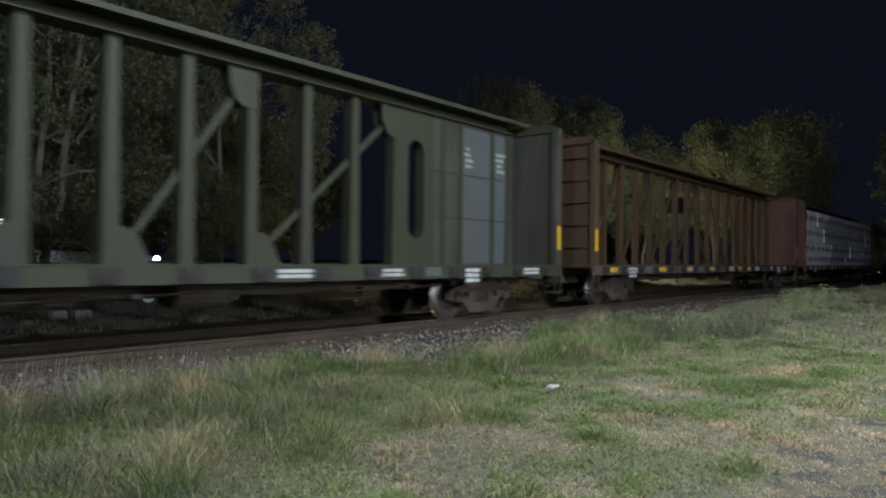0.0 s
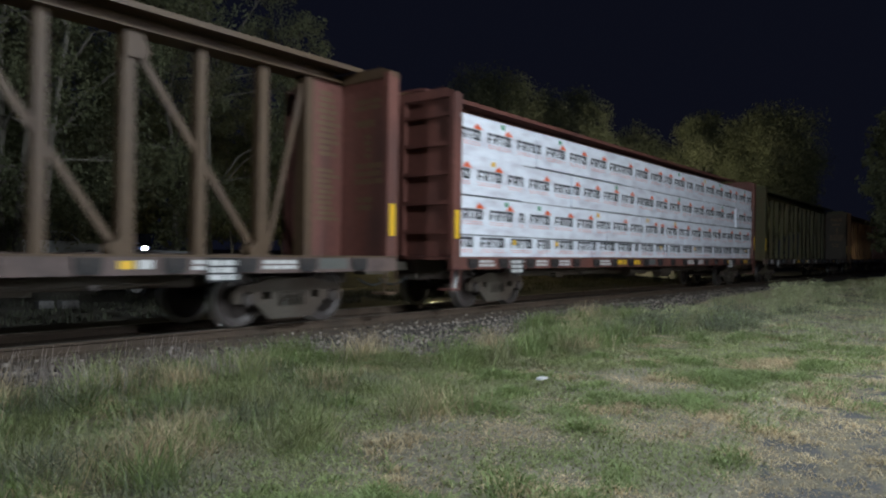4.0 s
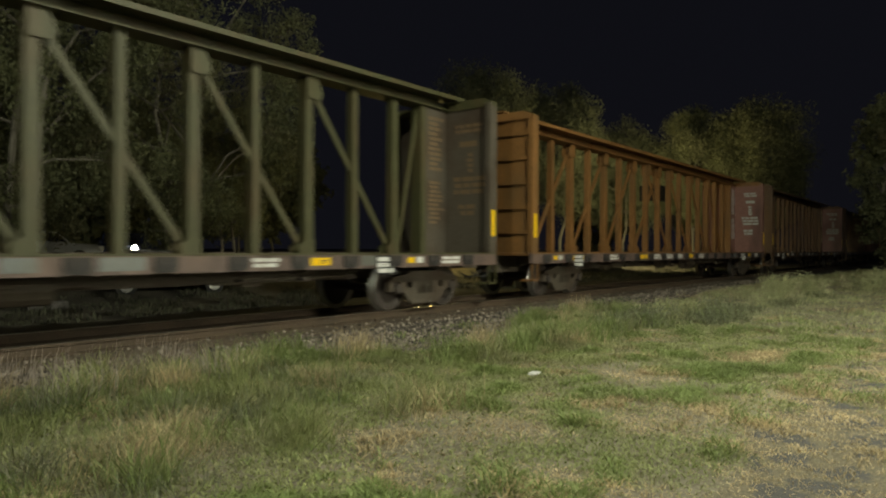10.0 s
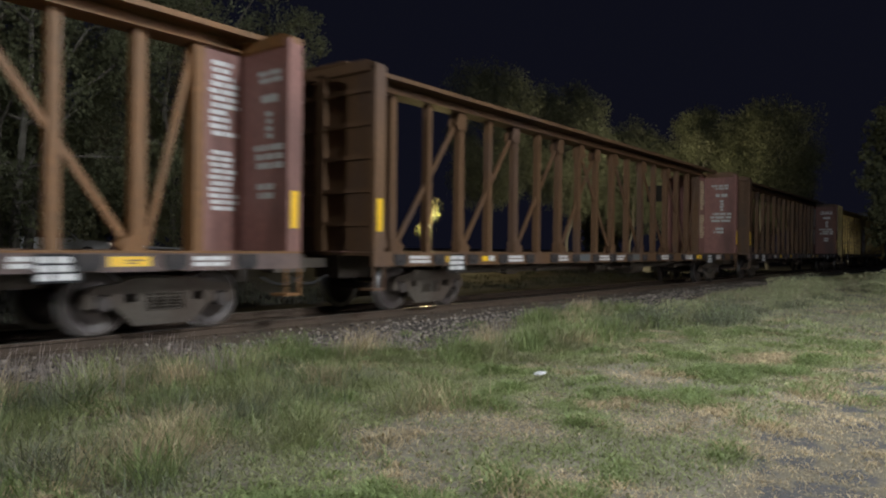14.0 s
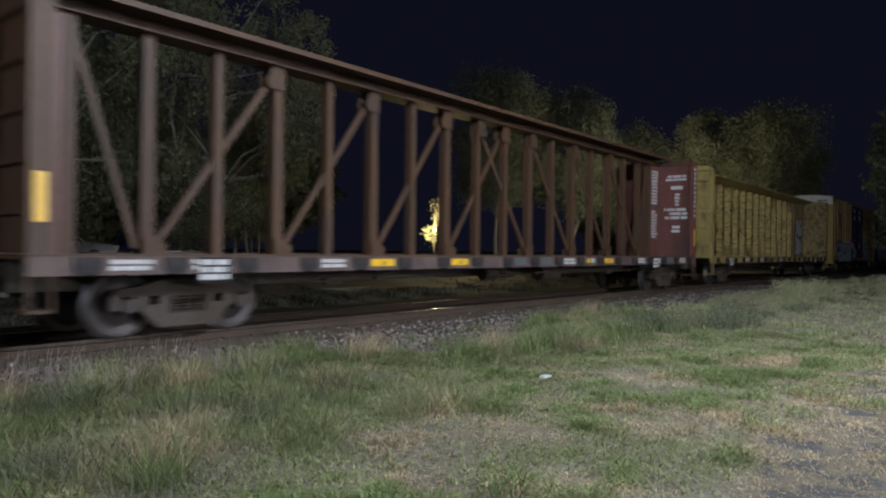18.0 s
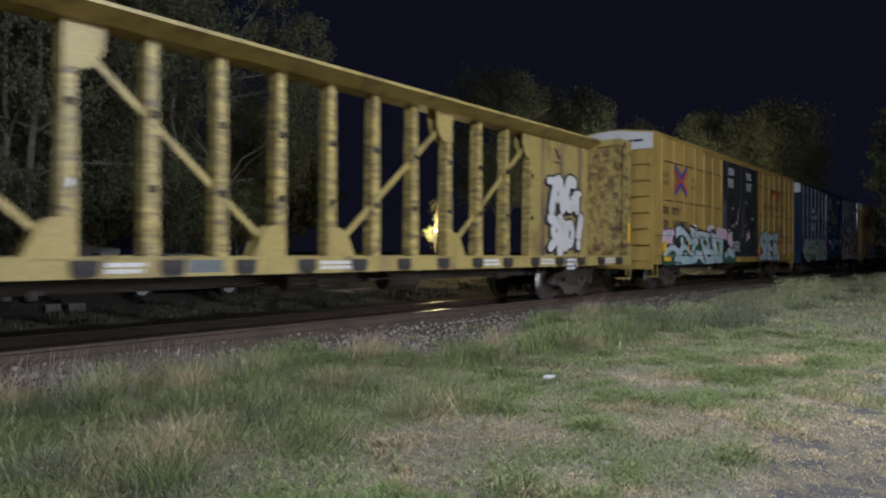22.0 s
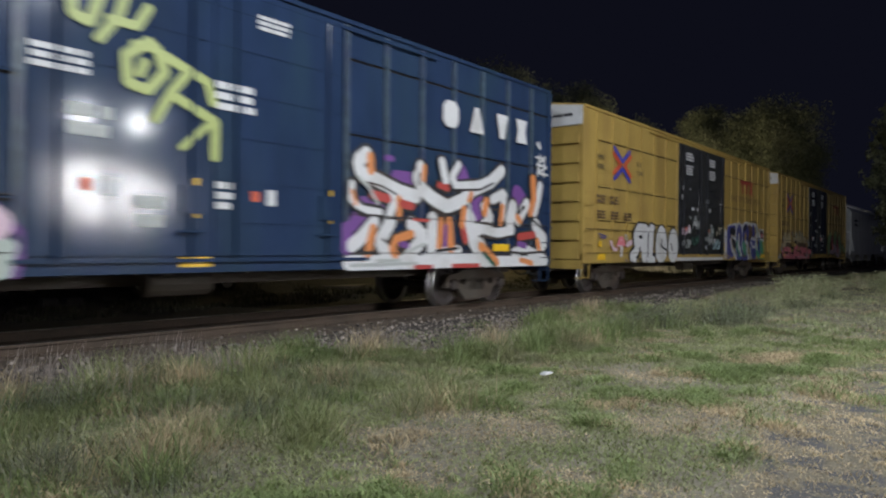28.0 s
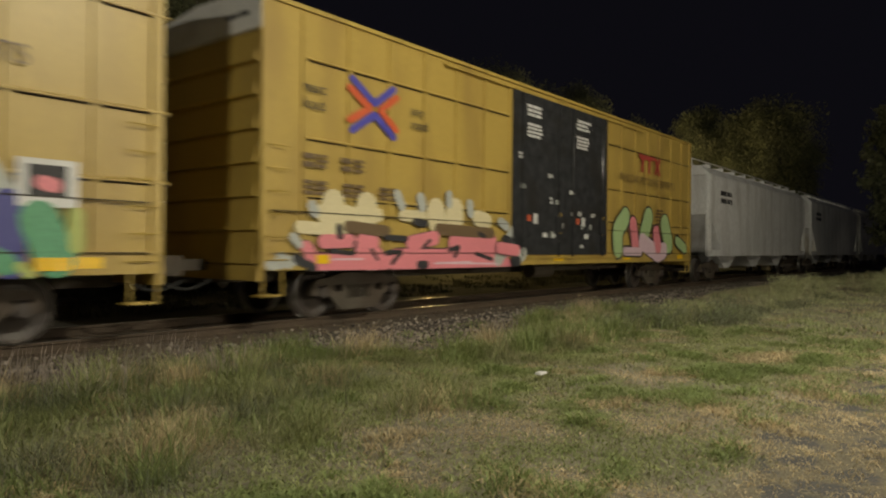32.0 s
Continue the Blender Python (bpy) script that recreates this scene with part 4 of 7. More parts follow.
            w = min(r.uniform(1.6, 4.5) * h, end - y)
            box(bm, x - 0.004, x, y, y + w, z - h, z)
            y += w + 0.45 * h
    return tagged(part(name, bm, mat, car, label), kind="stuff" if rows > 1 else "")


def plate(car, name, x0, x1, z0, z1, y, mat, label="", t=0.006):
    return part(name, made((bbox, x0, x1, y - t, y, z0, z1, 0.004)), mat, car, label)


def sill_marks(car, L, seed, y=-1.5, dark="brown"):
    """Reflective tape, stencil patches and scuffs between the winches of the side sill."""
    r = random.Random(seed)
    for i in range(int(L / 1.17) - 1):
        x = 0.7 + i * 1.17 + 0.24 + r.uniform(0, 0.06)
        kind = r.choice(("tape", "white", "white", "gap", "patch", "small", "gap", "white"))
        w = r.uniform(0.42, 0.66)
        if kind == "tape":
            p_ = plate(car, "reflector", x, x + w, 0.87, 1.0, y, "reflector", "yellow reflective tape")
            bars(p_, "tape_scuff", x + w * 0.4, x + w * 0.9, 0.90, 0.96, y - 0.006, "tan", 2, 0.8, seed * 3 + i, 0.6)
        elif kind == "white":
            bars(car, "stencil", x, x + w + 0.1, 0.86, 1.0, y, "white", 2, 0.45, seed * 31 + i, 0.15, label="white stencilled patch")
        elif kind == "patch":
            plate(car, "sill_patch", x, x + w, 0.85, 1.03, y, "silver", "scuffed pale paint patch")
        elif kind == "small":
            plate(car, "reflector", x + 0.1, x + 0.3, 0.88, 0.99, y, "reflector", "yellow reflective tape")
            plate(car, "sill_patch", x + 0.36, x + 0.56, 0.88, 1.0, y, "white", "small white sticker")
    # fittings that hang under the sill
    for k in (0.22, 0.47, 0.71):
        x = L * k
        part("chain_box", made((bbox, x, x + 0.4, -1.1, -0.95, 0.54, 0.66, 0.02)), "steel", car, "hanging equipment box")
        part("valve", made((tube, (x + 1.1, -1.32, 0.64), (x + 1.1, -1.2, 0.64), 0.045, 0.03, 10)), "wheel", car, "round valve")
        part("pull_rod", made((tube, (x - 0.6, -1.2, 0.6), (x + 2.2, -1.15, 0.66), 0.018, None, 6)), "steel", car)


def centerbeam(s0, name, label, paint, end_paint, style, seed, mid=11.3, pitch=1.232, L=22.6, load=False):
    car = thing(name, (0, 0, 0), label, "railway wagon", "wagons of the train")
    half = 1.5
    # deck, side sills and centre sill
    part("deck", made((box, 0.05, L - 0.05, -half + 0.02, half - 0.02, 1.0, 1.06)), paint, car)
    for s in (-1, 1):
        y0, y1 = sorted((s * half, s * (half - 0.09)))
        part("side_sill", made((bbox, 0.0, L, y0, y1, 0.80, 1.07, 0.015)), "sillgrime" if paint in ("orange", "darkbrown", "tanbrown", "olive") else paint, car)
        part("sill_lip", made((bbox, 0.0, L, *sorted((s * (half + 0.012), s * (half - 0.05))), 1.045, 1.075, 0.004)), paint, car)
    part("centre_sill", made((bbox, 0.2, L - 0.2, -0.35, 0.35, 0.55, 1.0)), "steel", car)
    bearer = mesh_of("cross_bearer", made((prism, [(-half + 0.1, 0.92), (-0.35, 0.70), (0.35, 0.70), (half - 0.1, 0.92), (half - 0.1, 1.0), (-half + 0.1, 1.0)], -0.05, 0.05, "x")), "steel")
    for i in range(18):
        part("cross_bearer", bearer, None, car).location = (1.2 + i * (L - 2.4) / 17, 0, 0)
    # winch bars, pockets and brake gear under the sill
    pocket = mesh_of("stake_pocket", made((prism, [(-0.13, 0.82), (0.13, 0.82), (0.17, 0.9), (0.17, 1.03), (-0.17, 1.03), (-0.17, 0.9)], -half - 0.045, -half), (tube, (0, -half - 0.07, 0.9), (0, -half - 0.03, 0.9), 0.05, None, 8)), "winch")
    for i in range(int(L / 1.17)):
        part("stake_pocket", pocket, None, car).location = (0.7 + i * 1.17, 0, 0)
    part("brake_cylinder", made((tube, (L * 0.45, -0.75, 0.62), (L * 0.45 + 0.5, -0.75, 0.62), 0.15, None, 12), (tube, (L * 0.40, -0.6, 0.6), (L * 0.62, -0.6, 0.6), 0.02, None, 6)), "steel", car)
    part("air_tank", made((tube, (L * 0.55, -0.9, 0.60), (L * 0.55 + 0.9, -0.9, 0.60), 0.19, None, 12)), "steel", car)
    # end bulkheads: a ribbed plate, with corner posts
    for x, s in ((0.0, 1), (L, -1)):
        a, b = sorted((x + 0.10 * s, x + 0.16 * s))
        part("bulkhead", made((box, a, b, -half + 0.1, half - 0.1, 1.07, 4.45)), end_paint if s < 0 else paint, car, "steel end bulkhead")
        for k in (-1, 1):
            y0, y1 = sorted((k * half, k * (half - 0.13)))
            a, b = sorted((x, x + 0.28 * s))
            part("corner_post", made((bbox, a, b, y0, y1, 1.07, 4.5, 0.02)), paint if s > 0 else end_paint, car)
        bm = bmesh.new()
        a, b = sorted((x, x + 0.22 * s))
        prism(bm, [(-half, 4.42), (-half, 4.52), (-half + 0.25, 4.62), (half - 0.25, 4.62), (half, 4.52), (half, 4.42)], a, b, "x")
        part("bulkhead_cap", bm, paint, car)
        for i in range(5):
            z = 1.55 + i * 0.62
            a, b = sorted((x + 0.02 * s, x + 0.11 * s))
            part("bulkhead_rib", made((box, a, b, -half + 0.12, half - 0.12, z, z + 0.09)), paint, car)
        a, b = sorted((x + 0.0 * s, x + 0.1 * s))
        part("bulkhead_stiffener", made((bbox, a, b, -0.12, 0.12, 1.07, 4.5)), paint, car)
        # crossover step and grab irons
        part("end_step", made((box, *sorted((x, x + 0.3 * s)), -half, -half + 0.35, 0.36, 0.40), (box, *sorted((x, x + 0.03 * s)), -half, -half + 0.03, 0.38, 0.8), (box, *sorted((x + 0.27 * s, x + 0.3 * s)), -half, -half + 0.03, 0.38, 0.8)), paint, car)
    # centre beam
    top = 4.42 if style == "panel" else 4.46
    if style == "panel":
        chord = [(-0.66, 4.55), (-0.66, 4.61), (-0.5, 4.67), (0.5, 4.67), (0.66, 4.61), (0.66, 4.55), (0.25, 4.41), (-0.25, 4.41)]
    else:
        chord = [(-0.64, 4.61), (-0.64, 4.70), (-0.5, 4.72), (0.5, 4.72), (0.64, 4.70), (0.64, 4.61), (0.625, 4.61), (0.60, 4.68), (-0.60, 4.68), (-0.625, 4.61)]
        part("chord_web", made((box, 0.3, L - 0.3, -0.05, 0.05, 4.49, 4.69)), paint, car)
        part("lower_flange", made((bbox, 0.3, L - 0.3, -0.25, 0.25, 4.45, 4.50, 0.008)), paint, car, "narrow flange over the posts")
    part("top_chord", made((prism, chord, 0.1, L - 0.1, "x")), paint, car, "wide flanged top chord")
    if style == "truss":
        xs = [mid + (i - 7.5) * pitch for i in range(16)]
    elif style == "window":
        xs = [4.6 + i * (L - 9.2) / 11 for i in range(12)]
    else:
        xs = [11.22 + (i - 6.5) * 1.222 for i in range(14)]
    for i, x in enumerate(xs):
        bm = bmesh.new()
        if style == "truss":
            w = 0.08 if i % 2 == (1 if i < 8 else 0) else 0.10
            prism(bm, [(x - w * 1.15, 1.06), (x + w * 1.15, 1.06), (x + w * 0.9, top), (x - w * 0.9, top)], -0.085, 0.085)
        else:
            prism(bm, [(x - 0.13, 1.06), (x + 0.13, 1.06), (x + 0.085, top), (x - 0.085, top)], -0.12, 0.12)
        part("post", bm, "yellowpost" if style == "panel" else paint, car)
        if style == "panel":
            for z in (2.05, 3.2):
                part("post_bracket", made((bbox, x - 0.05, x + 0.05, -0.15, -0.12, z, z + 0.12)), "black", car)
    diagonals(car, xs, style, paint, top)
    end_panels(car, L, xs, style, paint, end_paint, seed, top)
    reach = 9.13 if style == "truss" else 8.5
    truck(car, mid - reach)
    truck(car, mid + reach)
    couplers(car, 0.0, L)
    sill_marks(car, L, seed)
    for x in (2.2, L - 4.0):
        p_ = plate(car, "data_panel", x, x + 0.55, 0.68, 1.03, -1.505, "black", "consolidated stencil panel")
        bars(p_, "stencil", x + 0.03, x + 0.52, 0.71, 1.0, -1.511, "white", 3, 0.35, seed + 40, 0.1)
    if load:
        lumber(car, L, seed)
    CARS.append((car, s0))
    return car


def diagonals(car, xs, style, paint, top):
    """Flat diagonal braces with rounded gusset plates."""
    if style == "truss":
        spans = [(i, i + 2, 1) for i in (0, 2, 4, 6)] + [(i, i + 2, -1) for i in (7, 9, 11, 13)]
    elif style == "window":
        spans = [(0, 3, -1), (3, 5, -1), (6, 8, 1), (8, 11, 1)]
    else:
        spans = [(0, 3, -1), (3, 6, -1), (7, 10, 1), (10, 13, 1)]
    wide = 0.12 if style == "truss" else 0.115
    for a, b, s in spans:
        lo, hi = (xs[a], xs[b]) if s > 0 else (xs[b], xs[a])
        k = 1 if s > 0 else -1
        part("diagonal", made((beam, (lo + 0.22 * k, 0, 1.28), (hi - 0.22 * k, 0, top - 0.36), wide, 0.05)), paint, car)
        for y in (-0.125, 0.125):
            g = [(hi + 0.1 * k, top), (hi - 0.5 * k, top), (hi - 0.46 * k, top - 0.36), (hi - 0.36 * k, top - 0.58), (hi - 0.2 * k, top - 0.68), (hi + 0.1 * k, top - 0.68)]
            if style == "truss":
                g = [(hi + 0.09 * k, top), (hi - 0.17 * k, top), (hi - 0.3 * k, top - 0.3), (hi - 0.24 * k, top - 0.42), (hi + 0.09 * k, top - 0.42)]
            part("gusset", made((prism, g, y - 0.01, y + 0.01)), paint, car)
            g = [(lo - 0.1 * k, 1.06), (lo + 0.62 * k, 1.06), (lo + 0.52 * k, 1.26), (lo + 0.40 * k, 1.5), (lo + 0.22 * k, 1.62), (lo - 0.1 * k, 1.64)]
            part("gusset", made((prism, g if style != "truss" else [(lo - 0.1 * k, 1.06), (lo + 0.28 * k, 1.06), (lo + 0.30 * k, 1.2), (lo + 0.1 * k, 1.34), (lo - 0.1 * k, 1.34)], y - 0.01, y + 0.01)), paint, car)


def window_web(car, x0, x1, paint, top):
    """A plate with a tall rounded window cut through it."""
    c, r, za, zb = (x0 + x1) / 2, 0.26, 1.9, 3.55
    n = 10
    hole = [(c + r * math.cos(math.pi * i / n), zb + r * math.sin(math.pi * i / n)) for i in range(n + 1)]
    hole += [(c + r * math.cos(math.pi + math.pi * i / n), za + r * math.sin(math.pi + math.pi * i / n)) for i in range(n + 1)]
    half = [p for p in hole if p[0] >= c - 1e-6]
    top_r, bot_r = sorted([p for p in half if p[1] >= zb - 1e-6], key=lambda p: p[0]), sorted([p for p in half if p[1] <= za + 1e-6], key=lambda p: -p[0])
    right = top_r + bot_r + [(c, 1.06), (x1, 1.06), (x1, top), (c, top)]
    left = [(2 * c - x, z) for x, z in right]
    part("window_web", made((prism, right, -0.13, 0.13), (prism, left, -0.13, 0.13)), paint, car, "plate with a tall rounded opening")


def end_panels(car, L, xs, style, paint, end_paint, seed, top):
    """The plated ends of the centre beam, their ribs and lettering."""
    if style in ("panel", "window"):
        for x0, x1, flip in ((0.16, xs[0], -1), (xs[-1], L - 0.16, 1)):
            if style == "window":
                a, b = (x1 - 1.2, x1) if flip < 0 else (x0, x0 + 1.2)
                window_web(car, a, b, paint, top)
                x0, x1 = (x0, a) if flip < 0 else (b, x1)
            web = part("end_web", made((box, x0, x1, -0.13, 0.13, 1.06, top)), paint if style == "panel" else "webgrey", car, "solid plated end of the centre beam")
            for z in (2.15, 3.2):
                part("web_rib", made((box, x0, x1, -0.155, -0.13, z, z + 0.03)), paint, web)
            n = 3 if style == "panel" else 5
            for i in range(n):
                x = x0 + (i + 0.5) * (x1 - x0) / n
                if style == "window" and flip > 0 and i in (1, 3):
                    step = (x1 - x0) / n
                    part("web_panel", made((box, x + 0.08, x + (3 - i) * step - 0.08 if i == 1 else x + step - 0.08, -0.136, -0.13, 1.1, top - 0.1)), "silver", web, "faded silver panel")
                    bars(web, "scuff", x + 0.15, x + 0.6, 3.4, 3.9, -0.137, "spraygrey", 4, 0.7, seed + i, 0.6)
                if style == "window" and flip > 0 and i == 2:
                    continue
                part("web_stiffener", made((bbox, x - 0.07, x + 0.07, -0.165, -0.13, 1.06, top)), "yellowgrime" if style == "panel" else paint, web)
    else:
        for x0, x1 in ((0.16, 0.16 + 0.85), (L - 0.16 - 0.85, L - 0.16)):
            part("end_web", made((box, x0, x1, -0.13, 0.13, 1.06, top)), end_paint, car, "plated end of the centre beam")
            x = x1 if x0 < 1 else x0
            part("post", made((bbox, x - 0.09, x + 0.09, -0.15, 0.15, 1.06, top)), paint, car)
        bars(car, "stencil", L - 0.82, L - 0.2, 3.0, 4.25, -0.13, {5: "white", 6: "cream", 7: "white"}.get(seed, "tan"), 11, 0.55, seed, 0.4, "stencilled data block")
        bars(car, "stencil", L - 0.82, L - 0.2, 1.75, 2.75, -0.13, {5: "white", 6: "cream", 7: "white"}.get(seed, "tan"), 10, 0.55, seed + 1, 0.4, "stencilled data block")
        if seed != 4:
            part("brace", made((beam, (xs[0] - 0.15, 0, 1.15), (1.08, 0, top - 0.15), 0.11, 0.05)), paint, car)
        part("brace", made((beam, (xs[-1] + 0.15, 0, 1.15), (L - 1.08, 0, top - 0.15), 0.11, 0.05)), paint, car)
        x = L - 0.16
        ink_ = {5: "spraygrey", 6: "spraygrey", 7: "white"}.get(seed, "tan")
        for i, (y0, y1, z0, z1, n) in enumerate(((-1.2, -0.4, 3.88, 4.08, 2), (-1.1, -0.5, 3.55, 3.68, 1), (-0.95, -0.75, 2.95, 3.4, 4), (-1.3, -0.35, 2.45, 2.85, 3), (-1.0, -0.5, 1.95, 2.2, 2))):
            bars_x(car, "stencil", y0, y1, z0, z1, x, ink_, n, 0.5, seed * 7 + i, 0.25, "stencil lettering")
        if seed == 7:
            for i in range(11):
                part("stencil", made((bbox, L - 0.21, L - 0.07, -1.506, -1.5, 2.5 + i * 0.17, 2.62 + i * 0.17, 0.03)), "white", car)
    for x in (0.0, L - 0.28) if style != "panel" else (L - 0.28,):
        plate(car, "reflector", x + 0.07, x + 0.21, 1.45, 2.05, -1.5, "reflector", "tall yellow reflective strip")


def lumber(car, L, seed):
    r = random.Random(seed)
    zs = [(1.07, 1.52), (1.55, 2.38), (2.41, 3.25), (3.28, 4.14)]
    for row, (z0, z1) in enumerate(zs):
        x = 0.35
        while x < L - 1.0:
            w = min(r.choice((3.05, 3.66, 4.88, 2.44, 1.6)), L - 0.35 - x)
            if L - 0.35 - x - w < 1.2:
                w = L - 0.35 - x
            d = r.uniform(0, 0.07)
            for s in (-1, 1):
                y0, y1 = sorted((s * 0.3, s * (1.44 - d)))
                pack = part("lumber_pack", made((bbox, x + 0.01, x + w - 0.01, y0, y1, z0 + r.uniform(-0.01, 0.012), z1 + r.uniform(-0.012, 0.012), 0.03)), "wrap", car, "lumber bundle in printed white wrap")
                if s < 0:
                    lumber_print(pack, x, w, z0, z1, y0, r)
                    if r.random() < 0.6:
                        k = x + r.uniform(0.1, w - 0.3)
                        part("pack_tag", made((box, k, k + 0.14, y0 - 0.008, y0 - 0.004, z1 - 0.16, z1 - 0.05)), r.choice(("green", "reflector")), pack, "small coloured pack tag")
            x += w
    # dark battens between the tiers
    for z in (1.52, 2.38, 3.25):
        part("batten", made((box, 0.4, L - 0.4, -1.38, 1.38, z + 0.0, z + 0.03)), "ink", car)


def lumber_print(pack, x, w, z0, z1, y, r):
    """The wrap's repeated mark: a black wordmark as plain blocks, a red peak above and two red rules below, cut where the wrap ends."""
    bm, rm = bmesh.new(), bmesh.new()
    lo, hi = x + 0.02, x + w - 0.02

    def block(b, a0, a1, c0, c1):
        a0, a1, c1 = max(a0, lo), min(a1, hi), min(c1, z1 - 0.015)
        if a1 - a0 > 0.012 and c1 - c0 > 0.005:
            box(b, a0, a1, y - 0.004, y, c0, c1)
    k = x - r.uniform(0.0, 0.9)
    zc = z0 + 0.34 if z1 - z0 > 0.6 else z1 - 0.24
    while k < x + w:
        for i, cw in enumerate((0.19, 0.2, 0.21, 0.25)):
            a = k + i * 0.225
            block(bm, a, a + cw, zc + 0.165, zc + 0.225)
            block(bm, a + (0.075 if i == 2 else 0), a + (0.135 if i == 2 else 0.06), zc, zc + 0.15)
            if i in (1, 3):
                block(bm, a + cw - 0.06, a + cw, zc + (0.1 if i == 1 else 0), zc + 0.165)
            if i == 1:
                block(bm, a + cw - 0.07, a + cw - 0.01, zc, zc + 0.07)
            if i < 2:
                block(bm, a + 0.06, a + cw - 0.04, zc + 0.07, zc + 0.11)
            if i == 3:
                block(bm, a + 0.06, a + cw - 0.06, zc, zc + 0.05)
                block(bm, a + 0.1, a + 0.15, zc + 0.05, zc + 0.165)
        for zr in (0.05, 0.10):
            block(rm, k, k + 0.93, zc - zr - 0.007, zc - zr)
        if zc + 0.38 < z1 and k + 0.66 > lo and k + 1.0 < hi:
            prism(rm, [(k + 0.66, zc + 0.24), (k + 1.0, zc + 0.24), (k + 0.94, zc + 0.29), (k + 0.89, zc + 0.31), (k + 0.83, zc + 0.37), (k + 0.74, zc + 0.32), (k + 0.71, zc + 0.28)], y - 0.004, y)
        k += 1.215
    if len(bm.verts):
        tagged(part("print", bm, "ink", pack, "black printed blocks"), kind="stuff")
    if len(rm.verts):
        tagged(part("print_peak", rm, "orangered", pack, "red printed peak and rules"), kind="stuff")


# ---- boxcars ----
BOX_L = 19.0


def boxcar(s0, label, paint, door_mat, seed, blue=False):
    car = thing("boxcar", (0, 0, 0), label, "railway wagon", "wagons of the train")
    L, half, z0, z1 = BOX_L, 1.50, 0.78, 5.04
    bm = bmesh.new()
    prism(bm, [(-half + 0.03, z0 + 0.25), (-half + 0.03, z1), (-0.4, z1 + 0.16), (0.4, z1 + 0.16), (half - 0.03, z1), (half - 0.03, z0 + 0.25)], 0.12, L - 0.12, "x")
    part("body", bm, paint, car)
    part("roof", made((prism, [(-half - 0.02, z1 - 0.02), (-half - 0.02, z1 + 0.05), (-0.5, z1 + 0.19), (0.5, z1 + 0.19), (half + 0.02, z1 + 0.05), (half + 0.02, z1 - 0.02)], 0.05, L - 0.05, "x")), paint, car)
    for s in (-1, 1):
        y0, y1 = sorted((s * (half + 0.01), s * (half - 0.06)))
        part("side_sill", made((prism, [(0.0, z0 + 0.0), (L, z0), (L, z0 + 0.28), (0, z0 + 0.28)], y0, y1)), paint, car)
        part("sill_flange", made((box, 0.0, L, *sorted((s * half, s * (half + 0.035))), z0 + 0.26, z0 + 0.3)), paint, car)
    # posts and panel seams of the side sheets
    d0, d1 = 7.0, 12.0
    xs = [0.86 + i * 1.02 for i in range(7)] + [d1 + 0.1 + i * 1.0 for i in range(7)]
    for x in xs:
        part("side_post", made((bbox, x - 0.05, x + 0.05, -half - (0.02 if blue else 0.004), -half + 0.03, z0 + 0.28, z1 - 0.05, 0.01)), "bluewear" if blue else paint, car)
    for i, x in enumerate(xs):
        if x + 0.9 > d0 and x < d1:
            continue
        for z in (2.0, 2.95, 4.25) if not blue else (1.7, 3.15, 4.45):
            part("panel_seam", made((prism, [(-half + 0.03, z - 0.02), (-half - 0.03, z - 0.02), (-half - 0.03, z), (-half + 0.03, z + 0.03)], x + 0.04, x + 0.98, "x")), paint, car)
            # Dark strip below the lapped edge stands in for its shadow.
            part("seam_shadow", made((box, x + 0.04, x + 0.98, -half + 0.02, -half + 0.026, z - 0.045, z - 0.02)), "seam", car)
    for x in (0.0, L - 0.16):
        part("corner_post", made((bbox, x, x + 0.16, -half - 0.02, -half + 0.1, z0, z1, 0.02)), paint, car)
        part("corner_post", made((bbox, x, x + 0.16, half - 0.1, half + 0.02, z0, z1, 0.02)), paint, car)
    # end walls with horizontal ribs and the white header panel
    for x, s in ((0.0, 1), (L, -1)):
        part("end_wall", made((box, *sorted((x + 0.06 * s, x + 0.12 * s)), -half + 0.05, half - 0.05, z0, z1)), paint, car, "steel end sheet behind the ribs")
        part("end_sill", made((bbox, *sorted((x - 0.03 * s, x + 0.06 * s)), -half + 0.02, half - 0.02, 0.62, 0.86, 0.01)), paint, car, "end sill plate")
        for i in range(7):
            z = 0.86 + i * 0.525
            part("end_rib", made((prism, [(x + 0.10 * s, z + 0.02), (x - 0.05 * s, z + 0.03), (x - 0.05 * s, z + 0.08), (x + 0.03 * s, z + 0.50), (x + 0.10 * s, z + 0.51)], -half + 0.1, half - 0.1)), paint, car)
        part("end_header", made((prism, [(-half, 4.54), (-half, z1), (-0.3, z1 + 0.16), (0.3, z1 + 0.16), (half, z1), (half, 4.54)], *sorted((x - 0.015 * s, x + 0.06 * s)), "x")), "white", car, "white painted panel at the top of the end")
        bars_x(car, "stencil", -1.2, -0.55, 4.78, 4.86, x - 0.015, "ink", 1, 0.4, seed, 0.1)
        for k in range(6):
            z = 0.95 + k * 0.36
            part("grab_iron", made((tube, (x + (0.1 if s > 0 else -0.5), -half - 0.06, z), (x + (0.5 if s > 0 else -0.1), -half - 0.06, z), 0.011, None, 5)), paint, car)
        part("end_step", made((box, *sorted((x + 0.05 * s, x + 0.45 * s)), -half, -half + 0.25, 0.37, 0.395), (box, *sorted((x + 0.05 * s, x + 0.075 * s)), -half, -half + 0.025, 0.38, 0.8), (box, *sorted((x + 0.425 * s, x + 0.45 * s)), -half, -half + 0.025, 0.38, 0.8)), paint, car, "thin sill step")
    # double plug doors with rods
    for i, (a, b) in enumerate(((d0 + 0.03, (d0 + d1) / 2 - 0.01), ((d0 + d1) / 2 + 0.01, d1 - 0.03))):
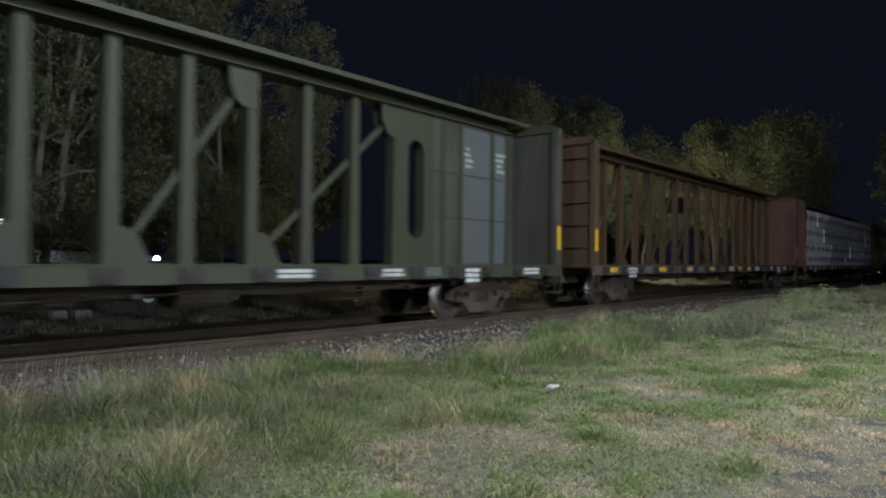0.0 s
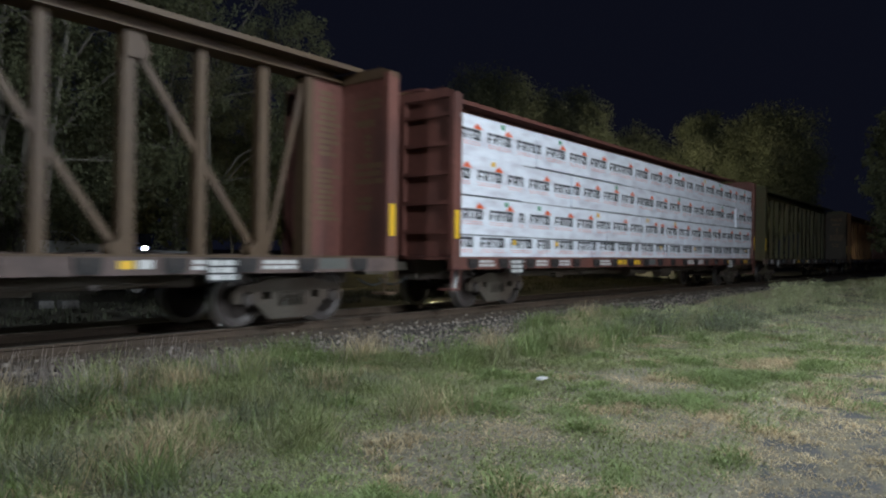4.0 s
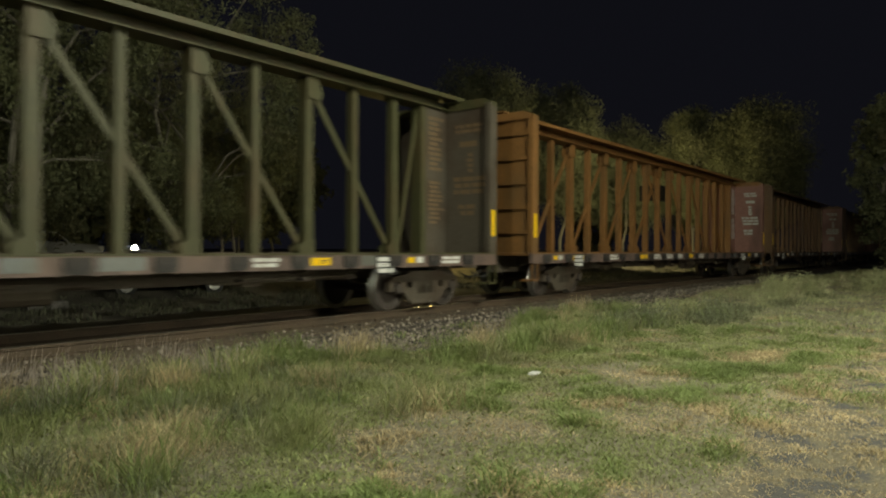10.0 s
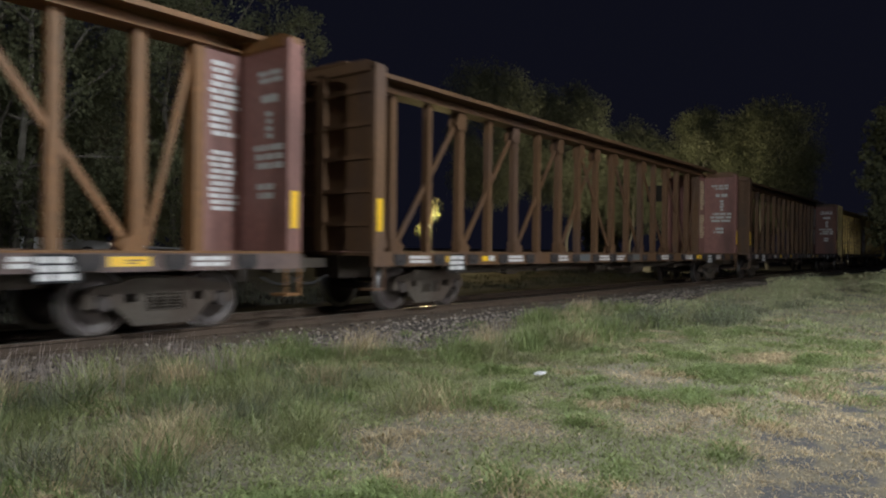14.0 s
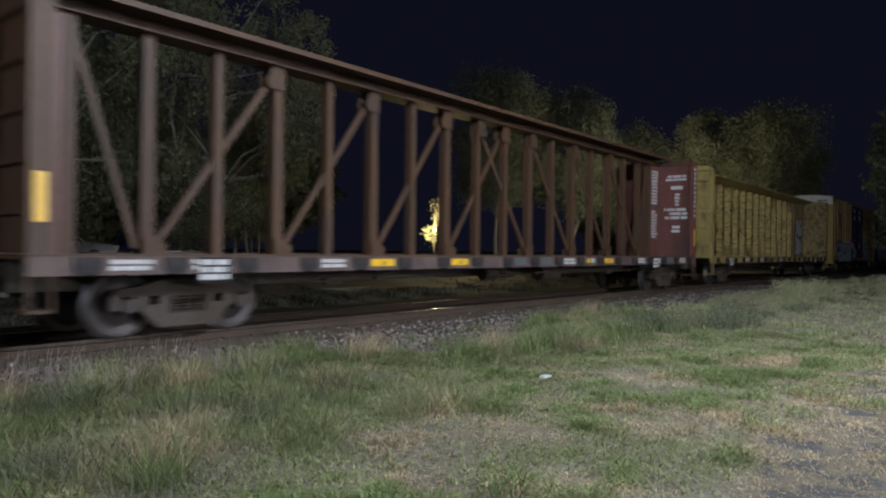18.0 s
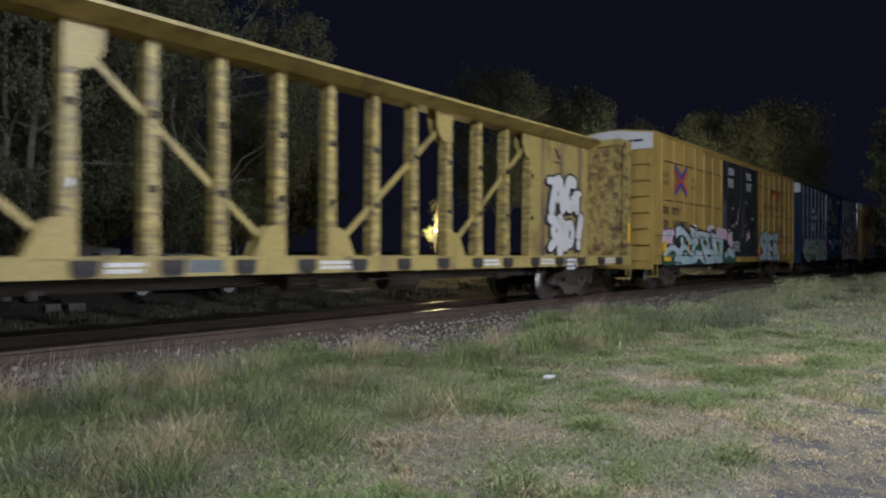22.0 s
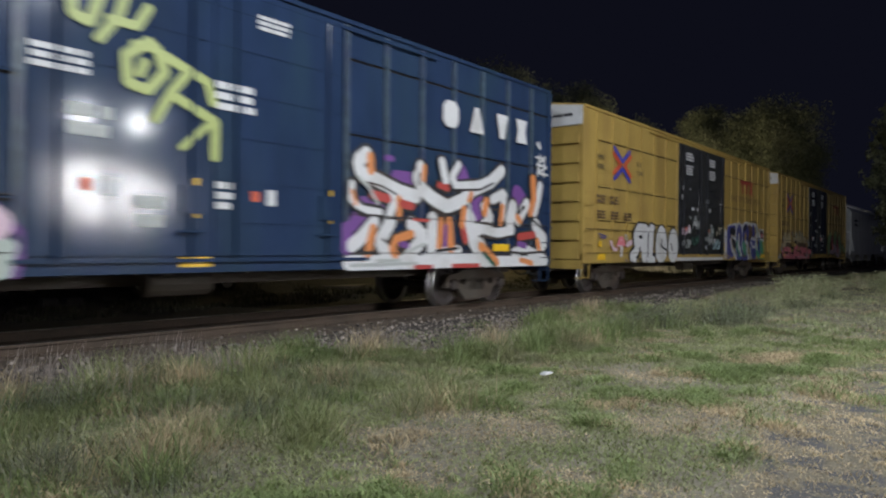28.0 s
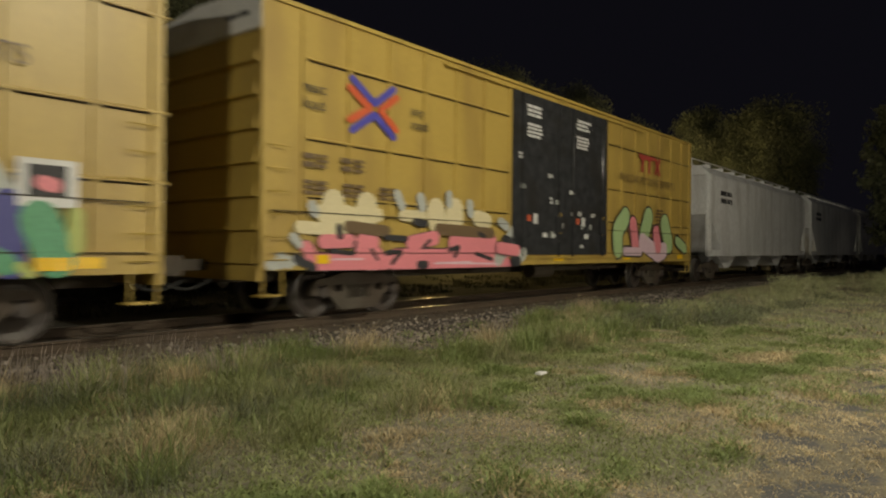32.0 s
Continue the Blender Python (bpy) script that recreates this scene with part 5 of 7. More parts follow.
        door = part("door", made((bbox, a, b, -half - 0.05, -half + 0.02, 1.02, 4.88, 0.02)), door_mat, car, "black plug door" if not blue else "dark blue plug door")
        for x in (a + 0.35, b - 0.35):
            part("lock_rod", made((tube, (x, -half - 0.085, 0.98), (x, -half - 0.085, 4.85), 0.028, None, 8)), door_mat, door)
        for z in (1.5, 2.1, 2.75, 3.4, 4.05, 4.6):
            part("door_rib", made((box, a + 0.05, b - 0.05, -half - 0.065, -half - 0.05, z, z + 0.05)), door_mat, door)
        part("door_handle", made((tube, (b - 0.55, -half - 0.11, 1.35), (b - 0.2, -half - 0.11, 1.35), 0.02, None, 6)), door_mat, door)
        part("lock_box", made((bbox, b - 0.5, b - 0.2, -half - 0.1, -half - 0.05, 1.6, 2.0)), door_mat, door)
        if not blue:
            bars(door, "stencil", a + 0.55, a + 1.35, 4.35, 4.62, -half - 0.069, "white", 3, 0.5, seed + i, 0.25, "white stencilled notice")
            bars(door, "stencil", a + 0.55, a + 1.35, 3.85, 4.18, -half - 0.069, "white", 4, 0.5, seed + i + 3, 0.25, "white stencilled notice")
            rr = random.Random(seed * 5 + i)
            for k in range(9):
                sx_, sz_ = a + rr.uniform(0.15, 2.1), rr.choice((1.2, 1.45, 1.7, 2.05, 2.3, 2.6, 2.95, 3.3))
                bars(door, "stencil", sx_, sx_ + rr.uniform(0.1, 0.28), sz_, sz_ + rr.uniform(0.06, 0.16), -half - 0.0695, "white" if k % 3 else "spraygrey", rr.choice((1, 2, 3)), 0.5, seed + k, 0.2)
        part("placard", made((box, a + 0.9, a + 1.06, -half - 0.07, -half - 0.05, 1.78, 2.02)), "white", door, "white placard")
        part("tag", made((box, a + 0.62, a + 0.76, -half - 0.07, -half - 0.05, 1.83, 1.98)), "red", door, "orange tag")
        part("door_reflector", made((box, b - 0.32, b - 0.24, -half - 0.07, -half - 0.05, 1.55, 2.1)), "reflector", door, "yellow reflective strip")
    part("door_track", made((box, 6.9, 12.6, -half - 0.07, -half, 0.93, 0.98), (box, 4.5, 14.5, -half - 0.06, -half, 4.88, 4.94)), paint, car)
    # lapped lower sheets: thin dark strips painted as the laps' shadow between the side posts
    for x0, x1 in ((0.2, 6.9), (12.1, 18.8)):
        for z in (1.05, 1.72):
            part("lap_shadow", made((box, x0, x1, -half - 0.052, -half, z, z + 0.014)), "seam", car, "thin dark strip for the shadow at a lap joint")
    # under frame
    part("centre_sill", made((bbox, 0.1, L - 0.1, -0.35, 0.35, 0.55, 0.95)), "steel", car)
    beam_me = mesh_of("floor_beam", made((box, 0, 0.1, -half + 0.05, half - 0.05, 0.75, 0.98)), "steel")
    for i in range(14):
        part("floor_beam", beam_me, None, car).location = (1 + i * 1.3, 0, 0)
    part("air_tank", made((tube, (8.8, -0.9, 0.6), (9.8, -0.9, 0.6), 0.18, None, 12)), "steel", car)
    for x in (0.9, 5.2, 9.0, 13.2, 17.7):
        plate(car, "reflector", x, x + 0.5, 0.86, 1.0, -half - 0.012, "reflector", "yellow reflective tape")
    truck(car, 2.55)
    truck(car, L - 2.45)
    couplers(car, 0.0, L)
    CARS.append((car, s0))
    return car


def hopper(s0, seed):
    car = thing("covered_hopper", (0, 0, 0), "pale grey covered hopper wagon with sloped ends", "railway wagon", "wagons of the train")
    L, half = 17.4, 1.55
    bm = bmesh.new()
    prism(bm, [(0.3, 2.6), (1.6, 1.3), (1.9, 1.1), (15.5, 1.1), (15.8, 1.3), (17.1, 2.6), (17.1, 4.15), (0.3, 4.15)], -half, half)
    part("body", bm, "hopper", car, "curved grey hopper side")
    part("roof", made((prism, [(-half, 4.15), (-half + 0.35, 4.5), (-0.4, 4.6), (0.4, 4.6), (half - 0.35, 4.5), (half, 4.15)], 0.2, L - 0.2, "x")), "hopper", car)
    for i in range(10):
        x = 1.2 + i * 1.65
        part("roof_rib", made((box, x, x + 0.06, -half + 0.3, half - 0.3, 4.5, 4.64)), "hopper", car)
    bm = bmesh.new()
    for x in [0.5 + i * 1.8 for i in range(10)]:
        tube(bm, (x, -0.75, 4.5), (x, -0.75, 4.85), 0.02, None, 5)
    tube(bm, (0.4, -0.75, 4.85), (L - 0.4, -0.75, 4.85), 0.025, None, 5)
    part("running_board", bm, "hopper", car, "roof walkway rail")
    for s in (-1, 1):
        part("side_sill", made((bbox, 0.1, L - 0.1, *sorted((s * half, s * (half - 0.08))), 0.95, 1.2)), "hopper", car)
    for x in (0.15, 0.45, L - 0.45, L - 0.15):
        part("end_post", made((bbox, x - 0.05, x + 0.05, -half, -half + 0.1, 1.0, 4.15)), "hopper", car)
    for k in range(3):
        x = 4 + k * 4.3
        part("discharge_hopper", made((prism, [(x - 1.6, 1.1), (x + 1.6, 1.1), (x + 0.35, 0.42), (x - 0.35, 0.42)], -1.1, 1.1)), "hopper", car)
    part("centre_sill", made((bbox, 0.1, L - 0.1, -0.3, 0.3, 0.6, 0.95)), "steel", car)
    bars(car, "stencil", 1.6, 3.4, 3.1, 3.6, -half, "ink", 2, 0.6, seed, 0.2, "faded black stencil lettering")
    part("ladder", made(*[(tube, (0.15, -half - 0.05, 1.1 + k * 0.38), (0.5, -half - 0.05, 1.1 + k * 0.38), 0.012, None, 5) for k in range(9)]), "hopper", car)
    truck(car, 1.9)
    truck(car, L - 1.9)
    couplers(car, 0.0, L)
    CARS.append((car, s0))
    return car


# ---- graffiti and lettering on the wagon sides ----


DEPTH = [0]


def stroke(bm, pts, width, y, mi, taper=None):
    """A thick painted line as one ribbon with round ends, laid flat on the side; taper gives a width factor from start to end."""
    DEPTH[0] = (DEPTH[0] + 1) % 40
    y = y - 0.00005 * DEPTH[0]
    pts = [p for i, p in enumerate(pts) if not i or math.hypot(p[0] - pts[i - 1][0], p[1] - pts[i - 1][1]) > 1e-4]
    if len(pts) < 2:
        pts = [pts[0], (pts[0][0] + 0.01, pts[0][1])]
    n = len(pts)
    dirs = []
    for (x0, z0), (x1, z1) in zip(pts, pts[1:]):
        l = math.hypot(x1 - x0, z1 - z0)
        dirs.append(((x1 - x0) / l, (z1 - z0) / l))
    left, right = [], []
    for i, (x, z) in enumerate(pts):
        a, b = dirs[max(i - 1, 0)], dirs[min(i, n - 2)]
        h = width / 2 * (taper(i / (n - 1)) if taper else 1.0)
        for d in ((a, b) if a[0] * b[0] + a[1] * b[1] < 0.6 else (((a[0] + b[0]) / 2, (a[1] + b[1]) / 2),)):
            l = max(math.hypot(*d), 0.3)
            left.append(bm.verts.new((x - d[1] / l * h, y, z + d[0] / l * h)))
            right.append(bm.verts.new((x + d[1] / l * h, y, z - d[0] / l * h)))
    for i in range(len(left) - 1):
        bm.faces.new((left[i], right[i], right[i + 1], left[i + 1])).material_index = mi
    if not taper:
        for (x, z), d, u, v in ((pts[-1], dirs[-1], right[-1], left[-1]), (pts[0], (-dirs[0][0], -dirs[0][1]), left[0], right[0])):
            fan = [bm.verts.new((x + width / 2 * (d[0] * math.cos(k) + d[1] * math.sin(k)), y, z + width / 2 * (d[1] * math.cos(k) - d[0] * math.sin(k)))) for k in (1.0, 0.5, 0.0, -0.5, -1.0)]
            bm.faces.new([u] + fan + [v]).material_index = mi


def painted(name, bm, mats, parent, label=""):
    me = bpy.data.meshes.new(name)
    bm.normal_update()
    for f in bm.faces:
        if f.normal.y > 0:
            f.normal_flip()
    bm.to_mesh(me)
    bm.free()
    for m in mats:
        me.materials.append(M[m])
    return part(name, me, None, parent, label)


def spray(parent, label, y, mats, lines, edge=1.3):
    """Sprayed strokes (material index, width, points): first a wider edge in the first material under all of them, then the strokes in order."""
    bm = bmesh.new()

    def laid(pts, width, deep):
        xs = [p[0] for p in pts]
        on_door = y < -1.4 and max(xs) > 7.1 and min(xs) < 11.9
        return [(x, max(z, 0.75 + width / 2)) for x, z in pts], width, y - deep - (0.056 if on_door and y > -1.56 else 0)
    if edge > 1:
        for mi, width, pts in lines:
            if mi:
                stroke(bm, *laid(pts, width + 0.42 * (edge - 1), 0), 0)
    for i, (mi, width, pts) in enumerate(lines):
        stroke(bm, *laid(pts, width, 0.0025 + 0.0004 * i), mi)
    return tagged(painted("graffiti", bm, mats, parent, label), kind="stuff")


def cloud(parent, x0, x1, z0, z1, y, mat, n, size, seed, label=""):
    """A sprayed background haze of overlapping round dabs."""
    r = random.Random(seed)
    bm = bmesh.new()
    for _ in range(n):
        x, z = r.uniform(x0, x1), r.uniform(z0, z1)
        stroke(bm, [(x, z), (x + r.uniform(-1, 1) * size, z + r.uniform(-0.3, 0.3) * size)], size * r.uniform(0.6, 1.2), y, 0)
    return tagged(painted("graffiti_fill", bm, [mat], parent, label), kind="stuff")


def lettering(parent, text, x, z, size, y, mat, label=""):
    """Readable words in the built-in font, standing on the side and facing -Y."""
    cu = bpy.data.curves.new("lettering", "FONT")
    cu.body, cu.size = text, size
    tmp = new("lettering_source", cu)
    me = bpy.data.meshes.new_from_object(tmp.evaluated_get(bpy.context.evaluated_depsgraph_get()))
    bpy.data.objects.remove(tmp)
    bpy.data.curves.remove(cu)
    me.transform(Matrix.Translation((x, y, z)) @ Matrix.Rotation(math.pi / 2, 4, "X"))
    me.materials.clear()
    me.materials.append(M[mat])
    return tagged(part("lettering", me, None, parent, label), kind="stuff")


def boxcar_marks(car, seed, y=-1.526):
    """The yellow boxcar's crossed emblem, slogan, initials and numbers."""
    cx, cz = 2.46, 3.66
    for s in (1, -1):
        for pts, mt in (([(cx - 0.56, cz + s * 0.45), (cx, cz + s * 0.10), (cx + 0.5, cz + s * 0.45)], "blueprint"), ([(cx - 0.62, cz + s * 0.28), (cx - 0.12, cz)], "red"),
                        ([(cx + 0.57, cz + s * 0.30), (cx + 0.14, cz)], "red")):
            bm = bmesh.new()
            stroke(bm, pts, 0.135, y - (0.003 if mt == "red" else 0), 0)
            painted("emblem_arm", bm, [mt], car, "red emblem arm" if mt == "red" else "blue emblem arm")
    lettering(car, "next\nload", 0.80, 3.70, 0.27, y, "ink", "small dark slogan lettering")
    lettering(car, "any\nroad", 3.45, 3.72, 0.27, y, "ink", "small dark slogan lettering")
    for i, x in enumerate((0.81, 1.09, 1.65, 1.96)):
        bars(car, "initial_block", x, x + 0.24, 2.47, 2.7, y, "tan", (2, 3, 2, 3)[i], 0.55, seed + i, 0.0, "dark faded block")
    for i, x in enumerate((0.83, 1.10, 1.70, 1.97, 2.60, 2.88)):
        bars(car, "number_block", x, x + 0.23, 2.02, 2.26, y, "tan", 3, 0.45, seed + 9 + i, 0.0, "dark faded block")
    # dark red company mark: a flag-like bar on two legs and a bow tie
    part("company_mark", made((prism, [(14.26, 4.18), (14.30, 4.04), (15.42, 4.04), (15.5, 4.18)], y - 0.004, y)), "redspray", car, "dark red company mark")
    for x in (14.48, 15.02):
        part("company_mark", made((prism, [(x, 4.04), (x, 3.63), (x + 0.16, 3.63), (x + 0.16, 4.04)], y - 0.004, y)), "redspray", car, "dark red company mark")
    part("company_mark", made((prism, [(15.52, 3.63), (15.68, 3.63), (15.78, 3.8), (15.88, 3.63), (16.05, 3.63), (15.87, 3.9), (16.05, 4.18), (15.88, 4.18), (15.78, 4.0), (15.68, 4.18), (15.52, 4.18), (15.69, 3.9)], y - 0.004, y)), "redspray", car, "dark red company mark")
    lettering(car, "RAILCAR POOLING EXPERTS", 12.9, 3.24, 0.345, y, "tan", "faded brown slogan lettering")
    bars(car, "stencil", 15.6, 16.8, 2.0, 2.5, y, "tan", 5, 0.8, seed, 0.4)


def tag_scribble(car, x, z, w, h, y, mat, seed, thick=0.05, n=5):
    r = random.Random(seed)
    bm = bmesh.new()
    for i in range(n):
        cx = x + (i + 0.5) * w / n
        pts = [(cx + r.uniform(-0.6, 0.6) * w / n, z + r.uniform(0, 1) * h) for _ in range(5)]
        stroke(bm, pts, thick, y, 0)
    return painted("scribble", bm, [mat], car, "quick scribbled tag")


def decorate(h_car, b1, blue, b2, b3):
    y, yw = -1.53, -0.172
    for k, car in enumerate((b1, b2, b3)):
        boxcar_marks(car, 21 + k)
    bars(h_car, "stencil", 20.3, 21.0, 3.75, 3.8, -0.14, "ink", 1, 0.4, 3, 0.1)
    part("bird_mark", made((prism, [(20.35, 4.2), (20.5, 4.15), (20.75, 3.9), (20.6, 3.88)], -0.14, -0.131)), "ink", h_car, "small dark emblem")
    part("bird_mark", made((prism, [(1.0, 3.82), (1.2, 3.8), (1.5, 4.06), (1.32, 4.08)], -0.14, -0.131)), "ink", h_car, "small dark emblem")
    bars(h_car, "stencil", 0.7, 1.1, 3.62, 3.65, -0.136, "ink", 1, 0.4, 5, 0.1)
    for k, (z0, z1) in enumerate(((3.3, 3.5), (2.35, 3.0), (1.35, 1.95))):
        bars(h_car, "stencil", 0.7, 1.6, z0, z1, -0.136, "tan", 4, 1.6, 50 + k, 0.4, "faded stencil lines")
    # plain white company blocks on the blue wagon
    for outline in ([(14.7, 3.74), (14.82, 3.62), (15.08, 3.62), (15.2, 3.74), (15.2, 4.04), (15.08, 4.16), (14.82, 4.16), (14.7, 4.04)],
                    [(15.6, 3.62), (16.1, 3.62), (15.93, 4.16), (15.77, 4.16)], [(16.72, 3.62), (16.9, 3.62), (17.04, 4.16), (16.58, 4.16)],
                    [(17.38, 3.62), (17.84, 3.62), (17.76, 3.89), (17.84, 4.16), (17.38, 4.16), (17.46, 3.89)]):
        part("company_block", made((prism, outline, y - 0.012, y - 0.002)), "white", blue, "plain white company block")
    for i, (mt, x, z) in enumerate((("spraygrey", 7.3, 1.2), ("darkgreen", 8.2, 1.3), ("palepink", 7.2, 1.7), ("spraygrey", 9.7, 1.35), ("cyan", 10.6, 1.2), ("darkgreen", 9.9, 1.7), ("spraygrey", 8.3, 1.9), ("cream", 11.0, 1.7))):
        tag_scribble(b2, x, z, 0.8, 0.4, -1.575, mt, 40 + i, 0.05, 4)
    cloud(blue, 0.7, 3.3, 0.95, 1.75, y - 0.003, "palegreen", 80, 0.42, 18, "pale grey-green sprayed fill")
    cloud(blue, 0.7, 3.3, 0.9, 1.7, y - 0.006, "green", 9, 0.3, 19, "green sprayed dabs")
    cloud(blue, 0.6, 3.3, 1.9, 1.98, y - 0.002, "purple", 16, 0.14, 17, "purple sprayed outline")
    # the sprayed pieces, wagon by wagon
    spray(h_car, "dark sprayed letter shadow", yw + 0.004, ["winch", "winch"], [
        (1, 0.39, [(20.03, 2.34), (20.27, 3.13), (20.5, 3.2), (20.65, 2.39)]),
        (1, 0.23, [(20.15, 2.64), (20.6, 2.64)]),
        (1, 0.24, [(19.86, 3.15), (20.25, 3.16)])], 1.0)
    spray(h_car, "white spray-painted letter with a dark shadow", yw, ["ink", "white", "spraygrey"], [
        (1, 0.34, [(20.17, 2.4), (20.41, 3.2), (20.64, 3.27), (20.8, 2.45)]),
        (1, 0.2, [(20.29, 2.7), (20.75, 2.7)]),
        (1, 0.21, [(19.99, 3.21), (20.39, 3.23)])], 1.3)
    spray(h_car, "dark sprayed letter shadow", yw + 0.004, ["winch", "winch"], [
        (1, 0.41, [(21.32, 3.18), (21.03, 3.23), (20.84, 2.83), (20.99, 2.41), (21.32, 2.53)]),
        (1, 0.18, [(21.19, 2.73), (21.36, 2.75)])], 1.0)
    spray(h_car, "white spray-painted letter with a dark shadow", yw, ["ink", "white", "spraygrey"], [
        (1, 0.36, [(21.48, 3.25), (21.18, 3.3), (20.99, 2.89), (21.14, 2.48), (21.48, 2.59)]),
        (1, 0.15, [(21.35, 2.8), (21.52, 2.81)])], 1.3)
    spray(h_car, "dark sprayed letter shadow", yw + 0.004, ["winch", "winch"], [
        (1, 0.2, [(21.37, 2.85), (21.7, 2.87)]),
        (1, 0.32, [(21.51, 2.83), (21.52, 2.37)])], 1.0)
    spray(h_car, "white spray-painted letter with a dark shadow", yw, ["ink", "white", "spraygrey"], [
        (1, 0.18, [(21.53, 2.92), (21.87, 2.94)]),
        (1, 0.29, [(21.67, 2.9), (21.68, 2.43)])], 1.3)
    spray(h_car, "dark sprayed letter shadow", yw + 0.004, ["winch", "winch"], [
        (1, 0.33, [(19.93, 2.07), (20.26, 2.01), (20.11, 1.71), (20.29, 1.47), (19.97, 1.26)])], 1.0)
    spray(h_car, "white spray-painted letter with a dark shadow", yw, ["ink", "white", "spraygrey"], [
        (1, 0.29, [(20.07, 2.13), (20.4, 2.07), (20.24, 1.76), (20.43, 1.52), (20.11, 1.31)])], 1.3)
    spray(h_car, "dark sprayed letter shadow", yw + 0.004, ["winch", "winch"], [
        (1, 0.4, [(20.52, 2.05), (20.51, 1.14)]),
        (1, 0.34, [(20.55, 1.99), (20.84, 1.87), (20.65, 1.6), (20.84, 1.27)])], 1.0)
    spray(h_car, "white spray-painted letter with a dark shadow", yw, ["ink", "white", "spraygrey"], [
        (1, 0.36, [(20.66, 2.11), (20.66, 1.19)]),
        (1, 0.3, [(20.69, 2.05), (20.99, 1.93), (20.8, 1.65), (20.99, 1.32)])], 1.3)
    spray(h_car, "dark sprayed letter shadow", yw + 0.004, ["winch", "winch"], [
        (1, 0.31, [(21.25, 1.66), (21.22, 1.47), (21.13, 1.36), (21.02, 1.36), (20.93, 1.47), (20.9, 1.65), (20.93, 1.83), (21.02, 1.94), (21.13, 1.94), (21.22, 1.84), (21.25, 1.66)])], 1.0)
    spray(h_car, "white spray-painted letter with a dark shadow", yw, ["ink", "white", "spraygrey"], [
        (1, 0.27, [(21.41, 1.71), (21.38, 1.53), (21.29, 1.42), (21.17, 1.41), (21.09, 1.52), (21.05, 1.7), (21.09, 1.88), (21.18, 2.0), (21.29, 2.0), (21.38, 1.89), (21.41, 1.71)])], 1.3)
    spray(h_car, "dark sprayed letter shadow", yw + 0.004, ["winch", "winch"], [
        (1, 0.4, [(21.76, 2.12), (21.62, 1.62)]),
        (1, 0.34, [(21.61, 1.34), (21.62, 1.31)])], 1.0)
    spray(h_car, "white spray-painted letter with a dark shadow", yw, ["ink", "white", "spraygrey"], [
        (1, 0.35, [(21.93, 2.18), (21.78, 1.68)]),
        (1, 0.3, [(21.77, 1.4), (21.78, 1.37)])], 1.3)
    spray(b1, "pale pink sprayed haze", y, ["palepink", "palepink", "white", "purple"], [
        (1, 0.27, [(0.85, 1.8), (1.81, 1.85)]),
        (1, 0.28, [(0.83, 1.59), (1.83, 1.63)]),
        (2, 0.16, [(0.84, 1.74), (1.55, 1.8)]),
        (3, 0.04, [(0.84, 1.91), (1.34, 1.96), (1.72, 1.95)]),
        (1, 0.4, [(6.24, 1.95), (7.19, 1.9), (7.96, 1.57)]),
        (2, 0.22, [(5.24, 2.07), (5.84, 2.1)]),
        (1, 0.16, [(5.17, 2.01), (5.46, 2.05)])], 1.0)
    spray(b1, "dark green sprayed fill", y - 0.002, ["darkgreen", "darkgreen", "ink"], [
        (1, 0.43, [(0.87, 0.93), (1.76, 0.95)]),
        (1, 0.41, [(2.8, 0.8), (3.45, 0.83)]),
        (1, 0.49, [(4.04, 0.91), (4.68, 0.9)]),
        (1, 0.58, [(4.04, 1.39), (6.66, 1.31)]),
        (1, 0.36, [(7.01, 0.91), (8.46, 0.88)]),
        (2, 0.38, [(1.8, 1.57), (2.4, 1.5)]),
        (2, 0.36, [(3.01, 1.42), (3.45, 1.48)])], 1.0)
    spray(b1, "pale blue graffiti letter with black outline", y - 0.004, ["ink", "cyan", "white", "darkgreen", "palepink"], [
        (1, 0.25, [(0.96, 1.12), (1.42, 1.32), (1.72, 1.37), (2.17, 1.2)]),
        (1, 0.15, [(0.95, 1.12), (1.22, 1.22)]),
        (2, 0.05, [(1.1, 1.27), (1.67, 1.42)])], 1.3)
    spray(b1, "pale blue graffiti letter with black outline", y - 0.004, ["ink", "cyan", "white", "darkgreen", "palepink"], [
        (1, 0.34, [(1.98, 1.84), (2.45, 1.97), (2.91, 1.82), (3.37, 1.6)]),
        (3, 0.14, [(2.41, 2.14), (2.53, 2.06)]),
        (2, 0.11, [(2.6, 1.9), (3.28, 1.68)])], 1.25)
    spray(b1, "pale blue graffiti letter with black outline", y - 0.004, ["ink", "cyan", "white", "darkgreen", "palepink"], [
        (1, 0.37, [(2.03, 0.93), (2.5, 1.26), (2.85, 1.29)]),
        (1, 0.29, [(1.98, 0.87), (2.8, 0.87), (3.45, 0.82)]),
        (1, 0.3, [(2.8, 1.31), (3.45, 1.01)]),
        (1, 0.25, [(2.48, 1.61), (2.62, 1.37)]),
        (3, 0.06, [(2.6, 1.11), (2.8, 1.22), (3.12, 1.06)]),
        (2, 0.08, [(2.16, 1.07), (2.55, 1.37)])], 1.22)
    spray(b1, "pale blue graffiti letter with black outline", y - 0.004, ["ink", "cyan", "white", "darkgreen", "palepink"], [
        (1, 0.34, [(3.54, 1.85), (3.74, 1.53), (3.62, 1.25)]),
        (2, 0.17, [(3.37, 2.05), (3.86, 1.96)]),
        (1, 0.29, [(3.01, 1.09), (3.74, 0.84)]),
        (1, 0.38, [(3.77, 0.96), (4.23, 1.15), (4.75, 0.92)]),
        (4, 0.24, [(3.92, 1.92), (4.01, 1.54)])], 1.25)
